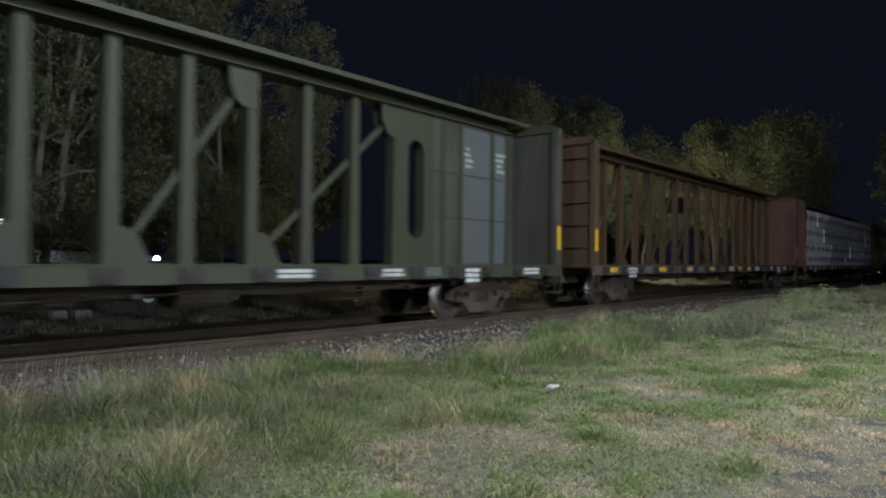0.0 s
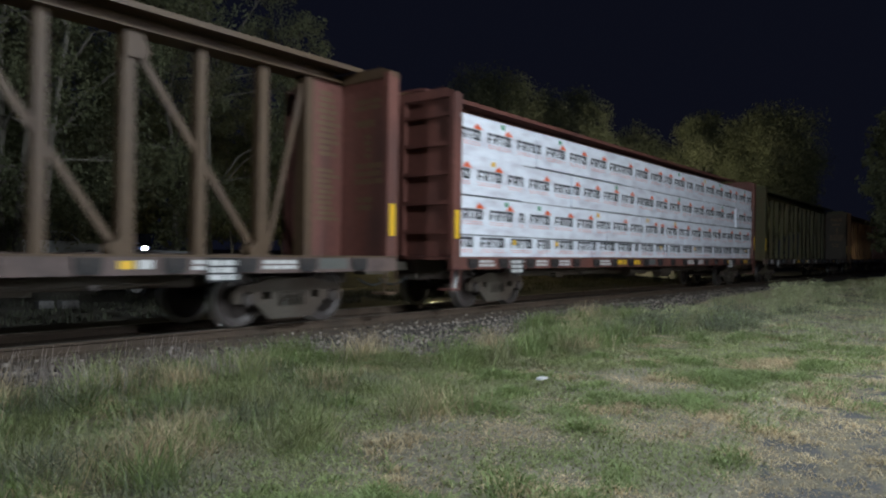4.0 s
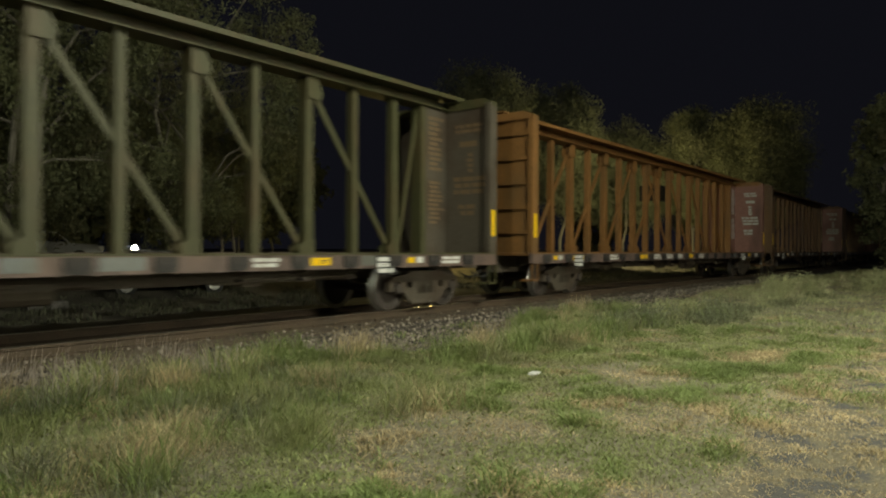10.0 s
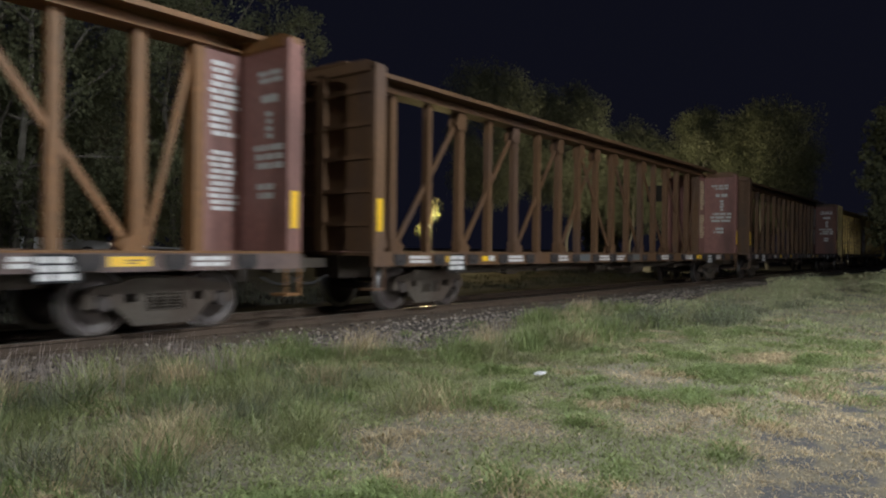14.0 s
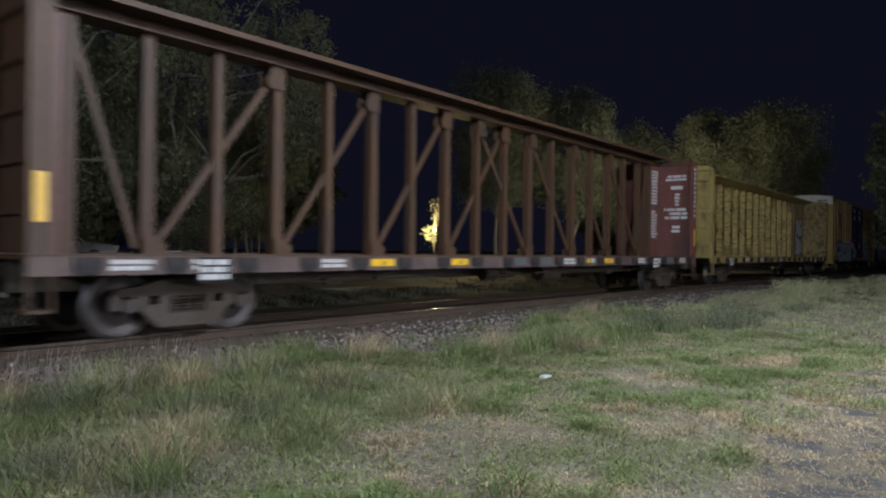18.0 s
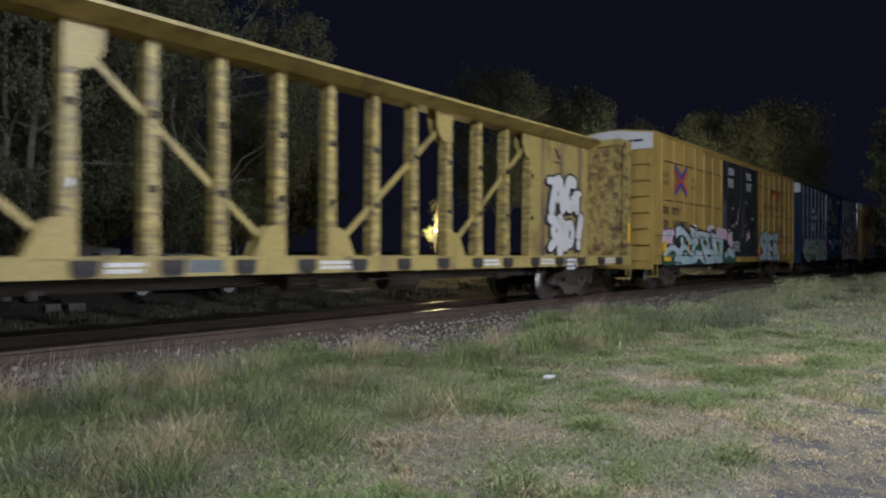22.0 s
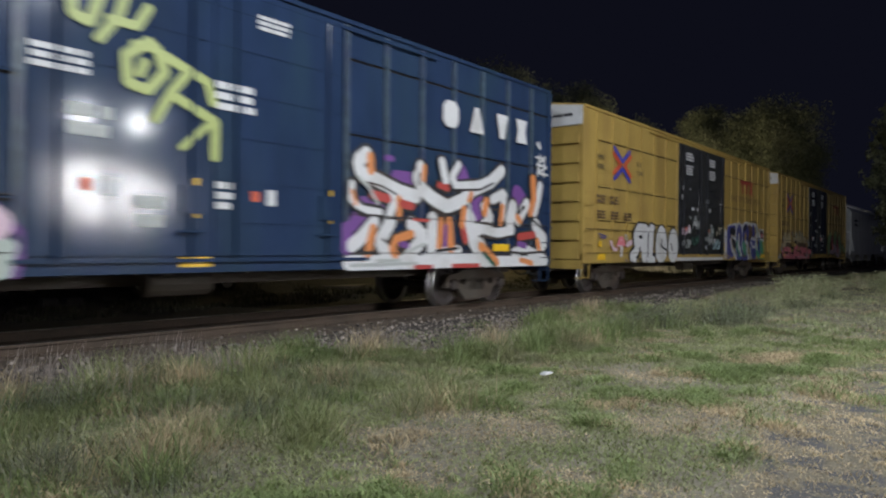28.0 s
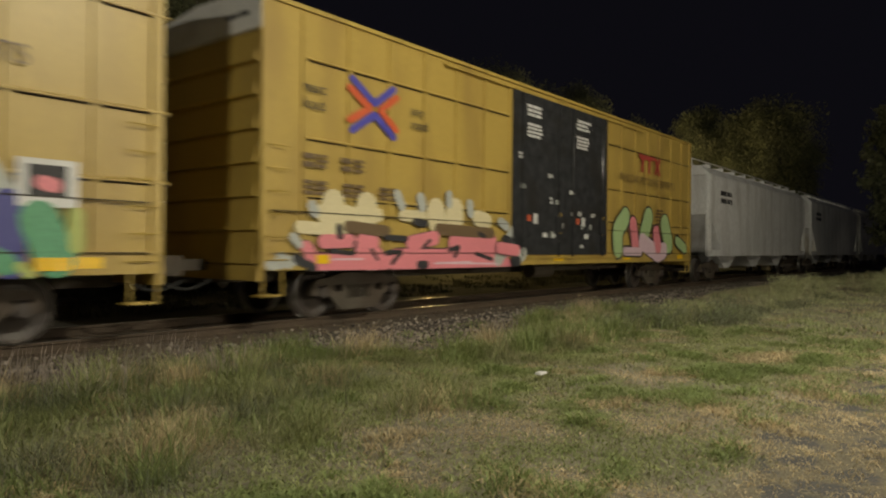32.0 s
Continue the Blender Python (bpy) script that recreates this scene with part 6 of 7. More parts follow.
    spray(b1, "pale blue graffiti letter with black outline", y - 0.004, ["ink", "cyan", "white", "darkgreen", "palepink"], [
        (1, 0.31, [(4.2, 1.84), (5.24, 1.79)]),
        (1, 0.47, [(4.58, 1.65), (4.99, 0.92)]),
        (1, 0.31, [(5.13, 1.62), (5.39, 1.31)]),
        (1, 0.23, [(4.99, 1.2), (5.92, 1.15)]),
        (1, 0.26, [(4.89, 0.88), (5.88, 0.86)]),
        (1, 0.34, [(5.69, 1.09), (5.88, 0.9)]),
        (2, 0.09, [(4.23, 1.9), (5.17, 1.85)])], 1.22)
    spray(b1, "pale blue graffiti letter with black outline", y - 0.004, ["ink", "cyan", "white", "darkgreen", "palepink"], [
        (1, 0.35, [(5.7, 1.86), (6.97, 1.68)]),
        (1, 0.47, [(5.88, 1.66), (6.32, 0.98), (6.7, 0.73)]),
        (1, 0.42, [(6.88, 1.55), (6.83, 0.77)]),
        (2, 0.09, [(5.77, 1.93), (6.92, 1.78)])], 1.25)
    spray(b1, "pale blue graffiti letter with black outline", y - 0.004, ["ink", "cyan", "white", "darkgreen", "palepink"], [
        (1, 0.3, [(7.24, 1.07), (7.66, 1.25), (8.21, 1.06)]),
        (3, 0.19, [(7.28, 0.79), (8.36, 0.82)])], 1.2)
    spray(b1, "pale sprayed scribble on the door", -1.577, ["spraygrey", "spraygrey"], [
        (1, 0.07, [(8.31, 1.58), (8.79, 1.62), (9.12, 1.53)]),
        (1, 0.09, [(8.36, 1.26), (8.47, 1.52), (8.73, 1.3), (8.84, 1.52), (9.06, 1.33)]),
        (1, 0.08, [(8.06, 2.25), (8.21, 2.33), (8.31, 2.21)]),
        (1, 0.05, [(8.36, 1.23), (9.01, 1.3)])], 1.0)
    plate(b1, "reflector", 0.83, 1.08, 1.15, 1.55, y - 0.012, "reflector", "tall yellow reflective strip")
    plate(b1, "reflector", 3.1, 3.24, 1.15, 1.56, y - 0.012, "reflector", "tall yellow reflective strip")
    plate(b1, "reflector", 6.49, 6.64, 1.13, 1.5, y - 0.012, "reflector", "tall yellow reflective strip")
    plate(b1, "sticker", 0.89, 1.48, 0.88, 1.02, y - 0.012, "reflector", "yellow sticker")
    spray(b1, "dark red sprayed shadow", y, ["redspray", "redspray"], [
        (1, 0.35, [(12.07, 1.2), (12.1, 0.77)]),
        (1, 0.51, [(15.76, 1.6), (15.9, 0.78)]),
        (1, 0.45, [(12.67, 1.69), (12.82, 1.24)]),
        (1, 0.32, [(13.6, 1.19), (13.68, 0.83)]),
        (1, 0.21, [(12.32, 1.87), (12.28, 1.68)])], 1.0)
    spray(b1, "pale blue graffiti letter with black outline and red shadow", y - 0.004, ["ink", "cyan", "white", "darkgreen", "palepink"], [
        (1, 0.36, [(13.09, 1.95), (12.6, 1.87), (12.47, 1.66), (12.97, 1.47), (13.05, 1.19), (12.85, 0.95), (12.45, 0.88)])], 1.25)
    spray(b1, "pale blue graffiti letter with black outline and red shadow", y - 0.004, ["ink", "cyan", "white", "darkgreen", "palepink"], [
        (1, 0.46, [(13.4, 1.99), (13.37, 0.76)]),
        (1, 0.34, [(13.4, 1.96), (13.67, 1.77), (13.52, 1.48), (13.4, 1.45)])], 1.22)
    spray(b1, "pale blue graffiti letter with black outline and red shadow", y - 0.004, ["ink", "cyan", "white", "darkgreen", "palepink"], [
        (1, 0.44, [(13.96, 1.91), (13.95, 0.77)]),
        (1, 0.23, [(13.96, 1.91), (14.53, 1.9)]),
        (1, 0.22, [(13.98, 1.38), (14.59, 1.36)]),
        (1, 0.25, [(13.97, 0.85), (14.63, 0.84)])], 1.22)
    spray(b1, "pale blue graffiti letter with black outline and red shadow", y - 0.004, ["ink", "cyan", "white", "darkgreen", "palepink", "green"], [
        (1, 0.43, [(14.81, 1.96), (14.96, 0.72)]),
        (1, 0.47, [(15.33, 1.98), (15.11, 1.47), (15.68, 0.73)]),
        (5, 0.13, [(14.97, 1.72), (15.31, 1.7)])], 1.25)
    plate(b1, "reflector", 12.13, 12.3, 1.14, 1.57, y - 0.012, "reflector", "tall yellow reflective strip")
    plate(b1, "reflector", 15.62, 15.79, 1.12, 1.57, y - 0.012, "reflector", "tall yellow reflective strip")
    plate(b1, "sticker", 17.48, 18.17, 0.9, 1.62, y, "reflector", "yellow sticker")
    plate(b1, "placard", 17.48, 17.92, 1.19, 1.6, y - 0.008, "palepink", "pale placard")
    spray(blue, "pale grey-green sprayed letters with dark accents", y - 0.003, ["palegreen", "palegreen", "green", "palepink", "winch", "white"], [
        (1, 0.64, [(2.94, 1.65), (4.37, 1.71), (5.98, 1.66)]),
        (1, 0.59, [(2.94, 1.28), (6.56, 1.23)]),
        (1, 0.49, [(2.94, 0.93), (4.93, 0.95), (6.79, 0.9)]),
        (2, 0.3, [(3.73, 1.78), (4.18, 1.81)]),
        (2, 0.25, [(3.51, 1.06), (3.79, 0.72)]),
        (2, 0.23, [(4.59, 1.34), (5.05, 0.86)]),
        (2, 0.19, [(6.11, 1.28), (6.64, 1.15)]),
        (2, 0.25, [(5.13, 1.63), (5.18, 1.17)]),
        (2, 0.22, [(4.56, 1.91), (4.82, 1.84)])], 1.0)
    spray(blue, "pink and white sprayed accents", y - 0.007, ["palepink", "palepink", "winch", "white", "spraygrey"], [
        (1, 0.19, [(3.52, 1.73), (3.61, 1.46)]),
        (1, 0.41, [(6.34, 1.57), (6.72, 1.39)]),
        (1, 0.22, [(4.31, 1.18), (4.36, 0.96)]),
        (1, 0.2, [(5.63, 1.32), (5.69, 1.11)]),
        (2, 0.13, [(3.2, 1.47), (3.38, 1.45)]),
        (2, 0.12, [(3.75, 1.39), (3.91, 1.39)]),
        (2, 0.07, [(4.17, 1.81), (4.21, 1.6)]),
        (2, 0.12, [(5.87, 1.3), (6.08, 1.34)]),
        (2, 0.19, [(2.94, 1.0), (3.15, 0.97)]),
        (2, 0.17, [(3.19, 0.79), (3.51, 0.74)]),
        (2, 0.08, [(5.67, 1.87), (5.84, 1.77)]),
        (2, 0.07, [(4.34, 1.23), (4.53, 0.85)]),
        (3, 0.05, [(2.98, 1.29), (3.24, 1.23), (3.42, 1.18)]),
        (3, 0.05, [(3.61, 1.33), (3.95, 1.31)]),
        (3, 0.06, [(4.94, 1.9), (5.57, 1.89), (5.84, 1.77)]),
        (3, 0.07, [(6.05, 1.9), (6.49, 1.73)]),
        (3, 0.08, [(5.11, 1.06), (5.17, 0.94)]),
        (3, 0.05, [(3.9, 1.95), (4.21, 1.98)]),
        (2, 0.09, [(4.82, 1.51), (5.0, 1.46)]),
        (3, 0.05, [(4.53, 1.5), (4.94, 1.43)]),
        (4, 0.09, [(5.37, 1.17), (5.76, 0.93), (5.86, 0.75)])], 1.0)
    spray(blue, "purple sprayed outline", y - 0.005, ["purple", "purple"], [
        (1, 0.07, [(2.95, 2.05), (3.2, 1.99), (3.52, 1.95), (3.85, 2.0), (4.21, 2.1), (4.59, 2.07), (4.94, 1.99)]),
        (1, 0.09, [(4.94, 1.99), (5.44, 2.02), (5.98, 2.02), (6.41, 1.86), (6.8, 1.52), (7.04, 1.23), (6.95, 0.77)])], 1.0)
    spray(blue, "yellow-green sprayed scrawl", -1.59, ["lime", "lime"], [
        (1, 0.13, [(7.97, 4.58), (7.75, 4.64), (7.64, 4.38), (7.85, 4.22), (7.74, 3.89), (7.54, 3.95), (7.51, 4.19)]),
        (1, 0.12, [(8.18, 4.36), (8.09, 4.05), (7.85, 3.72)]),
        (1, 0.12, [(8.49, 4.27), (8.33, 3.99), (7.99, 4.0)]),
        (1, 0.14, [(8.5, 3.83), (8.19, 3.59), (8.22, 3.24), (8.49, 3.19), (8.72, 3.47), (8.6, 3.78), (8.32, 3.74)]),
        (1, 0.12, [(8.44, 3.55), (8.38, 3.39)]),
        (1, 0.14, [(8.72, 3.69), (9.36, 3.46), (9.45, 3.19)]),
        (1, 0.13, [(9.06, 3.54), (8.82, 3.23), (8.59, 2.83)]),
        (1, 0.14, [(8.9, 3.16), (9.49, 2.92), (9.48, 2.42)]),
        (1, 0.1, [(8.98, 2.5), (9.42, 2.9)])], 1.0)
    bars(blue, "stencil", 3.62, 4.07, 3.17, 3.4, -1.535, "white", 1, 0.5, 300, 0.1, "white stencil lettering")
    bars(blue, "stencil", 2.79, 3.24, 3.5, 3.74, -1.535, "white", 1, 0.5, 301, 0.1, "white stencil lettering")
    bars(blue, "stencil", 2.71, 3.21, 3.12, 3.32, -1.535, "white", 1, 0.5, 302, 0.1, "white stencil lettering")
    bars(blue, "stencil", 2.75, 3.25, 2.5, 2.88, -1.535, "white", 3, 0.5, 303, 0.1, "white stencil lettering")
    bars(blue, "stencil", 7.06, 7.76, 3.24, 3.53, -1.571, "white", 3, 0.5, 304, 0.1, "white stencil lettering")
    bars(blue, "stencil", 7.81, 8.43, 4.38, 4.62, -1.571, "white", 3, 0.5, 305, 0.1, "white stencil lettering")
    bars(blue, "stencil", 9.5, 10.18, 3.12, 3.52, -1.571, "white", 3, 0.5, 306, 0.1, "white stencil lettering")
    bars(blue, "stencil", 10.22, 10.83, 4.43, 4.65, -1.571, "white", 3, 0.5, 307, 0.1, "white stencil lettering")
    bars(blue, "stencil", 6.27, 6.51, 2.41, 2.49, -1.535, "white", 1, 0.5, 308, 0.1, "white stencil lettering")
    bars(blue, "stencil", 7.48, 8.03, 2.5, 2.89, -1.571, "spraygrey", 2, 0.5, 309, 0.1, "white stencil lettering")
    bars(blue, "stencil", 8.34, 8.75, 1.4, 1.81, -1.571, "spraygrey", 2, 0.5, 310, 0.1, "white stencil lettering")
    bars(blue, "stencil", 9.51, 9.8, 1.69, 2.08, -1.571, "white", 3, 0.5, 311, 0.1, "white stencil lettering")
    spray(blue, "dark purple sprayed haze", y, ["purple", "purple"], [
        (1, 0.37, [(12.2, 1.32), (12.39, 1.66)]),
        (1, 0.27, [(12.49, 1.93), (12.89, 1.86)]),
        (1, 0.24, [(13.32, 2.48), (13.78, 2.48)]),
        (1, 0.42, [(15.22, 2.76), (15.36, 2.61)]),
        (1, 0.69, [(15.81, 2.05), (15.96, 1.83)]),
        (1, 0.42, [(17.44, 2.43), (17.62, 2.32)]),
        (1, 0.27, [(12.1, 1.48), (12.1, 1.15)]),
        (1, 0.11, [(13.06, 2.8), (13.22, 2.8)])], 1.0)
    spray(blue, "white sprayed base", y - 0.003, ["winch", "white", "redspray"], [
        (1, 0.27, [(12.14, 0.76), (12.98, 0.78), (14.0, 0.81)]),
        (1, 0.31, [(14.19, 0.91), (15.95, 0.83)]),
        (1, 0.24, [(16.19, 0.86), (18.73, 0.83)]),
        (2, 0.08, [(13.88, 0.7), (14.38, 0.73)]),
        (2, 0.09, [(15.05, 0.71), (15.95, 0.71)])], 1.15)
    spray(blue, "white and orange wildstyle graffiti letter", y - 0.005, ["winch", "white", "orangespray", "redspray", "purple", "darkgreen"], [
        (1, 0.26, [(12.55, 2.82), (12.35, 2.67), (12.42, 2.47), (12.84, 2.37), (13.43, 2.21), (13.9, 2.14)]),
        (2, 0.17, [(12.65, 2.78), (12.67, 2.53)]),
        (1, 0.14, [(12.21, 2.26), (12.19, 2.0), (12.44, 1.83), (12.91, 1.79)]),
        (2, 0.09, [(12.22, 2.13), (12.3, 1.92)]),
        (1, 0.2, [(13.18, 2.29), (13.31, 2.04), (13.16, 1.77)]),
        (2, 0.15, [(13.41, 2.07), (13.42, 1.74)]),
        (3, 0.16, [(12.71, 2.11), (13.13, 2.05)])], 1.3)
    spray(blue, "white and orange wildstyle graffiti letter", y - 0.005, ["winch", "white", "orangespray", "redspray", "purple", "darkgreen"], [
        (1, 0.26, [(12.76, 1.61), (12.43, 1.32), (12.22, 1.19)]),
        (2, 0.18, [(12.73, 1.5), (12.61, 1.05)]),
        (1, 0.28, [(13.19, 1.63), (12.91, 1.27), (13.15, 0.95)]),
        (1, 0.3, [(13.77, 1.61), (14.13, 1.37), (13.85, 1.13), (13.59, 0.9)]),
        (2, 0.17, [(13.77, 1.42), (13.34, 1.32), (13.23, 1.14), (13.32, 1.03)]),
        (4, 0.12, [(13.48, 1.23), (13.65, 1.2)])], 1.25)
    spray(blue, "white and orange wildstyle graffiti letter", y - 0.005, ["winch", "white", "orangespray", "redspray", "purple", "darkgreen"], [
        (1, 0.29, [(13.93, 2.51), (14.05, 2.3), (14.46, 2.11), (14.86, 2.0), (15.36, 2.16)]),
        (1, 0.28, [(15.36, 2.16), (15.73, 2.4), (16.38, 2.62), (16.79, 2.9)]),
        (1, 0.21, [(14.01, 2.75), (13.96, 2.52)]),
        (2, 0.13, [(14.13, 2.73), (14.11, 2.5)]),
        (1, 0.21, [(14.67, 2.89), (14.81, 2.49)]),
        (1, 0.18, [(15.22, 2.88), (15.0, 2.62), (15.14, 2.43), (15.97, 2.53)]),
        (3, 0.13, [(14.59, 2.42), (14.86, 2.36)]),
        (3, 0.16, [(13.49, 1.98), (13.77, 1.95)])], 1.25)
    spray(blue, "white and orange wildstyle graffiti letter", y - 0.005, ["winch", "white", "orangespray", "redspray", "purple", "darkgreen"], [
        (1, 0.3, [(14.39, 1.73), (14.37, 0.93)]),
        (1, 0.26, [(14.51, 1.02), (15.23, 1.09)]),
        (1, 0.45, [(15.57, 1.77), (15.81, 1.33), (16.15, 0.83)]),
        (2, 0.18, [(14.66, 1.69), (14.61, 1.2)]),
        (2, 0.23, [(14.92, 1.69), (14.99, 1.17)]),
        (4, 0.13, [(14.8, 1.59), (14.79, 1.23)]),
        (3, 0.17, [(15.36, 1.65), (15.48, 1.32)]),
        (2, 0.19, [(15.41, 1.97), (15.35, 1.65)]),
        (2, 0.14, [(15.66, 2.31), (15.58, 2.15)])], 1.2)
    spray(blue, "white and orange wildstyle graffiti letter", y - 0.005, ["winch", "white", "orangespray", "redspray", "purple", "darkgreen"], [
        (1, 0.27, [(16.14, 2.06), (16.38, 1.79), (15.97, 1.56)]),
        (1, 0.22, [(16.46, 2.24), (16.91, 2.41), (16.84, 1.87)]),
        (1, 0.34, [(17.26, 2.12), (17.15, 1.75)]),
        (1, 0.29, [(17.84, 2.21), (17.5, 1.83)]),
        (1, 0.21, [(15.96, 1.6), (16.62, 1.5), (17.24, 1.58)]),
        (2, 0.21, [(16.21, 2.18), (16.15, 1.94)]),
        (2, 0.16, [(16.84, 2.1), (16.77, 1.73)]),
        (2, 0.18, [(17.45, 1.89), (17.57, 1.8)]),
        (2, 0.2, [(16.02, 1.21), (16.62, 0.79)]),
        (5, 0.11, [(16.15, 1.05), (16.52, 0.79)])], 1.25)
    spray(blue, "white and orange wildstyle graffiti letter", y - 0.005, ["winch", "white", "orangespray", "redspray", "purple", "darkgreen"], [
        (1, 0.23, [(18.46, 2.69), (18.38, 2.37), (18.22, 2.04)]),
        (1, 0.34, [(18.26, 1.73), (18.65, 1.35), (18.36, 0.96)]),
        (1, 0.22, [(17.32, 1.07), (17.8, 1.16), (18.62, 0.93)]),
        (2, 0.24, [(18.13, 2.82), (18.18, 2.36), (18.03, 2.03)]),
        (3, 0.17, [(17.54, 1.43), (18.19, 1.5)]),
        (2, 0.13, [(17.62, 0.9), (18.1, 0.81)]),
        (4, 0.15, [(17.53, 1.27), (17.8, 1.23)]),
        (2, 0.18, [(18.36, 1.35), (18.43, 1.15)])], 1.25)
    spray(blue, "quick white scribbled tag", y - 0.005, ["white", "white"], [
        (1, 0.06, [(18.29, 3.7), (18.47, 3.59), (18.4, 3.74)]),
        (1, 0.05, [(18.24, 3.37), (18.66, 3.36), (18.29, 3.19), (18.76, 3.17), (18.33, 3.0), (18.81, 2.98)]),
        (1, 0.06, [(18.45, 3.43), (18.33, 2.94)]),
        (1, 0.06, [(18.66, 3.42), (18.6, 2.93)])], 1.0)
    plate(blue, "sticker", 16.46, 17.09, 1.1, 1.26, y - 0.02, "reflector", "yellow sticker")
    spray(b2, "fat white graffiti letter with black outline", y - 0.004, ["ink", "white", "spraygrey"], [
        (1, 0.38, [(4.16, 1.78), (3.65, 1.8), (3.45, 1.62), (3.5, 1.35), (3.92, 1.3)]),
        (1, 0.42, [(4.13, 1.75), (4.09, 0.74)]),
        (1, 0.31, [(3.7, 1.26), (3.16, 0.95)]),
        (1, 0.21, [(3.11, 1.0), (3.37, 0.75)]),
        (0, 0.06, [(3.65, 1.56), (3.87, 1.56)]),
        (0, 0.09, [(3.74, 1.21), (3.61, 0.92), (3.8, 0.66)])], 1.3)
    spray(b2, "fat white graffiti letter with black outline", y - 0.004, ["ink", "white", "spraygrey"], [
        (1, 0.38, [(4.62, 1.81), (4.54, 0.77)]),
        (1, 0.19, [(4.4, 1.79), (4.78, 1.87)]),
        (1, 0.2, [(4.39, 0.78), (4.86, 0.76)])], 1.3)
    spray(b2, "fat white graffiti letter with black outline", y - 0.004, ["ink", "white", "spraygrey"], [
        (1, 0.51, [(5.7, 1.29), (5.66, 1.07), (5.58, 0.9), (5.45, 0.85), (5.34, 0.91), (5.25, 1.07), (5.22, 1.28), (5.26, 1.5), (5.34, 1.66), (5.46, 1.72), (5.58, 1.67), (5.67, 1.51), (5.7, 1.29)]),
        (1, 0.43, [(5.45, 1.59), (5.48, 0.98)]),
        (0, 0.08, [(5.53, 1.52), (5.43, 1.29), (5.94, 1.15)])], 1.25)
    spray(b2, "fat white graffiti letter with black outline", y - 0.004, ["ink", "white", "spraygrey"], [
        (1, 0.43, [(6.74, 1.24), (6.71, 1.02), (6.62, 0.85), (6.51, 0.79), (6.4, 0.86), (6.32, 1.02), (6.29, 1.24), (6.32, 1.47), (6.41, 1.63), (6.52, 1.69), (6.63, 1.64), (6.71, 1.47), (6.74, 1.24)]),
        (1, 0.37, [(6.52, 1.62), (6.51, 0.9)]),
        (0, 0.1, [(6.32, 1.35), (6.42, 1.19)])], 1.3)
    spray(b2, "painted pink and white mushroom", y - 0.004, ["pink", "pink", "white", "redspray"], [
        (1, 0.13, [(2.15, 1.28), (2.29, 1.47), (2.48, 1.49), (2.62, 1.3)]),
        (1, 0.18, [(2.28, 1.36), (2.57, 1.36)]),
        (2, 0.16, [(2.41, 1.22), (2.39, 1.01)]),
        (2, 0.04, [(2.18, 1.28), (2.28, 1.26)]),
        (2, 0.03, [(2.35, 1.44), (2.38, 1.43)]),
        (3, 0.03, [(2.12, 1.23), (2.28, 1.2)]),
        (3, 0.03, [(2.53, 1.24), (2.65, 1.26)])], 1.0)
    spray(b2, "pale sprayed dabs", y - 0.001, ["palepink", "palepink", "spraygrey", "navy"], [
        (1, 0.1, [(1.69, 1.39), (1.89, 1.17), (2.08, 1.16)]),
        (1, 0.16, [(2.81, 1.31), (3.1, 1.38)]),
        (2, 0.11, [(2.72, 1.58), (2.77, 1.45)]),
        (3, 0.04, [(0.95, 1.6), (1.43, 1.53)]),
        (3, 0.04, [(1.02, 1.51), (1.35, 1.48)]),
        (3, 0.04, [(2.71, 0.86), (2.83, 0.81)])], 1.0)
    plate(b2, "sticker", 0.93, 1.32, 0.91, 1.06, y, "reflector", "yellow sticker")
    plate(b2, "sticker", 0.95, 1.09, 1.24, 1.39, y - 0.006, "reflector", "yellow reflective strip")
    spray(b2, "white sprayed outline", y, ["white", "white"], [
        (1, 0.2, [(12.19, 1.94), (12.16, 0.95)]),
        (1, 0.16, [(12.42, 1.89), (12.62, 2.15), (13.54, 2.26), (13.73, 2.2), (14.05, 2.31), (14.53, 2.2), (14.96, 2.36), (15.58, 2.32), (16.24, 2.33), (16.78, 2.31)]),
        (1, 0.38, [(13.73, 2.0), (13.72, 0.92)]),
        (1, 0.35, [(14.52, 1.99), (14.52, 1.37)]),
        (1, 0.16, [(12.36, 1.93), (12.32, 0.9)])], 1.0)
    spray(b2, "navy blue graffiti letter with white and green accents", y - 0.004, ["navy", "navy", "white", "green", "ink", "tan", "spraygrey"], [
        (1, 0.45, [(12.65, 1.94), (12.64, 1.03)]),
        (1, 0.33, [(12.73, 2.02), (13.39, 2.05)]),
        (4, 0.27, [(12.92, 1.98), (13.42, 1.93)]),
        (4, 0.35, [(13.21, 1.55), (13.47, 1.41)]),
        (1, 0.3, [(12.83, 1.17), (13.11, 0.98)]),
        (2, 0.18, [(12.85, 1.58), (13.03, 1.24), (13.48, 0.96)]),
        (2, 0.12, [(13.07, 1.74), (13.6, 1.63)])], 1.0)
    spray(b2, "navy blue graffiti letter with white and green accents", y - 0.004, ["navy", "navy", "white", "green", "ink", "tan", "spraygrey"], [
        (1, 0.3, [(13.79, 1.11), (13.8, 1.95), (14.05, 2.14), (14.3, 1.98), (14.29, 0.93)]),
        (1, 0.25, [(13.84, 0.91), (14.37, 0.9)]),
        (3, 0.34, [(13.82, 1.43), (14.16, 1.06)]),
        (2, 0.18, [(13.97, 1.8), (13.96, 1.3), (14.24, 1.24)]),
        (2, 0.13, [(14.24, 1.11), (14.41, 0.95)])], 1.0)
    spray(b2, "navy blue graffiti letter with white and green accents", y - 0.004, ["navy", "navy", "white", "green", "ink", "tan", "spraygrey"], [
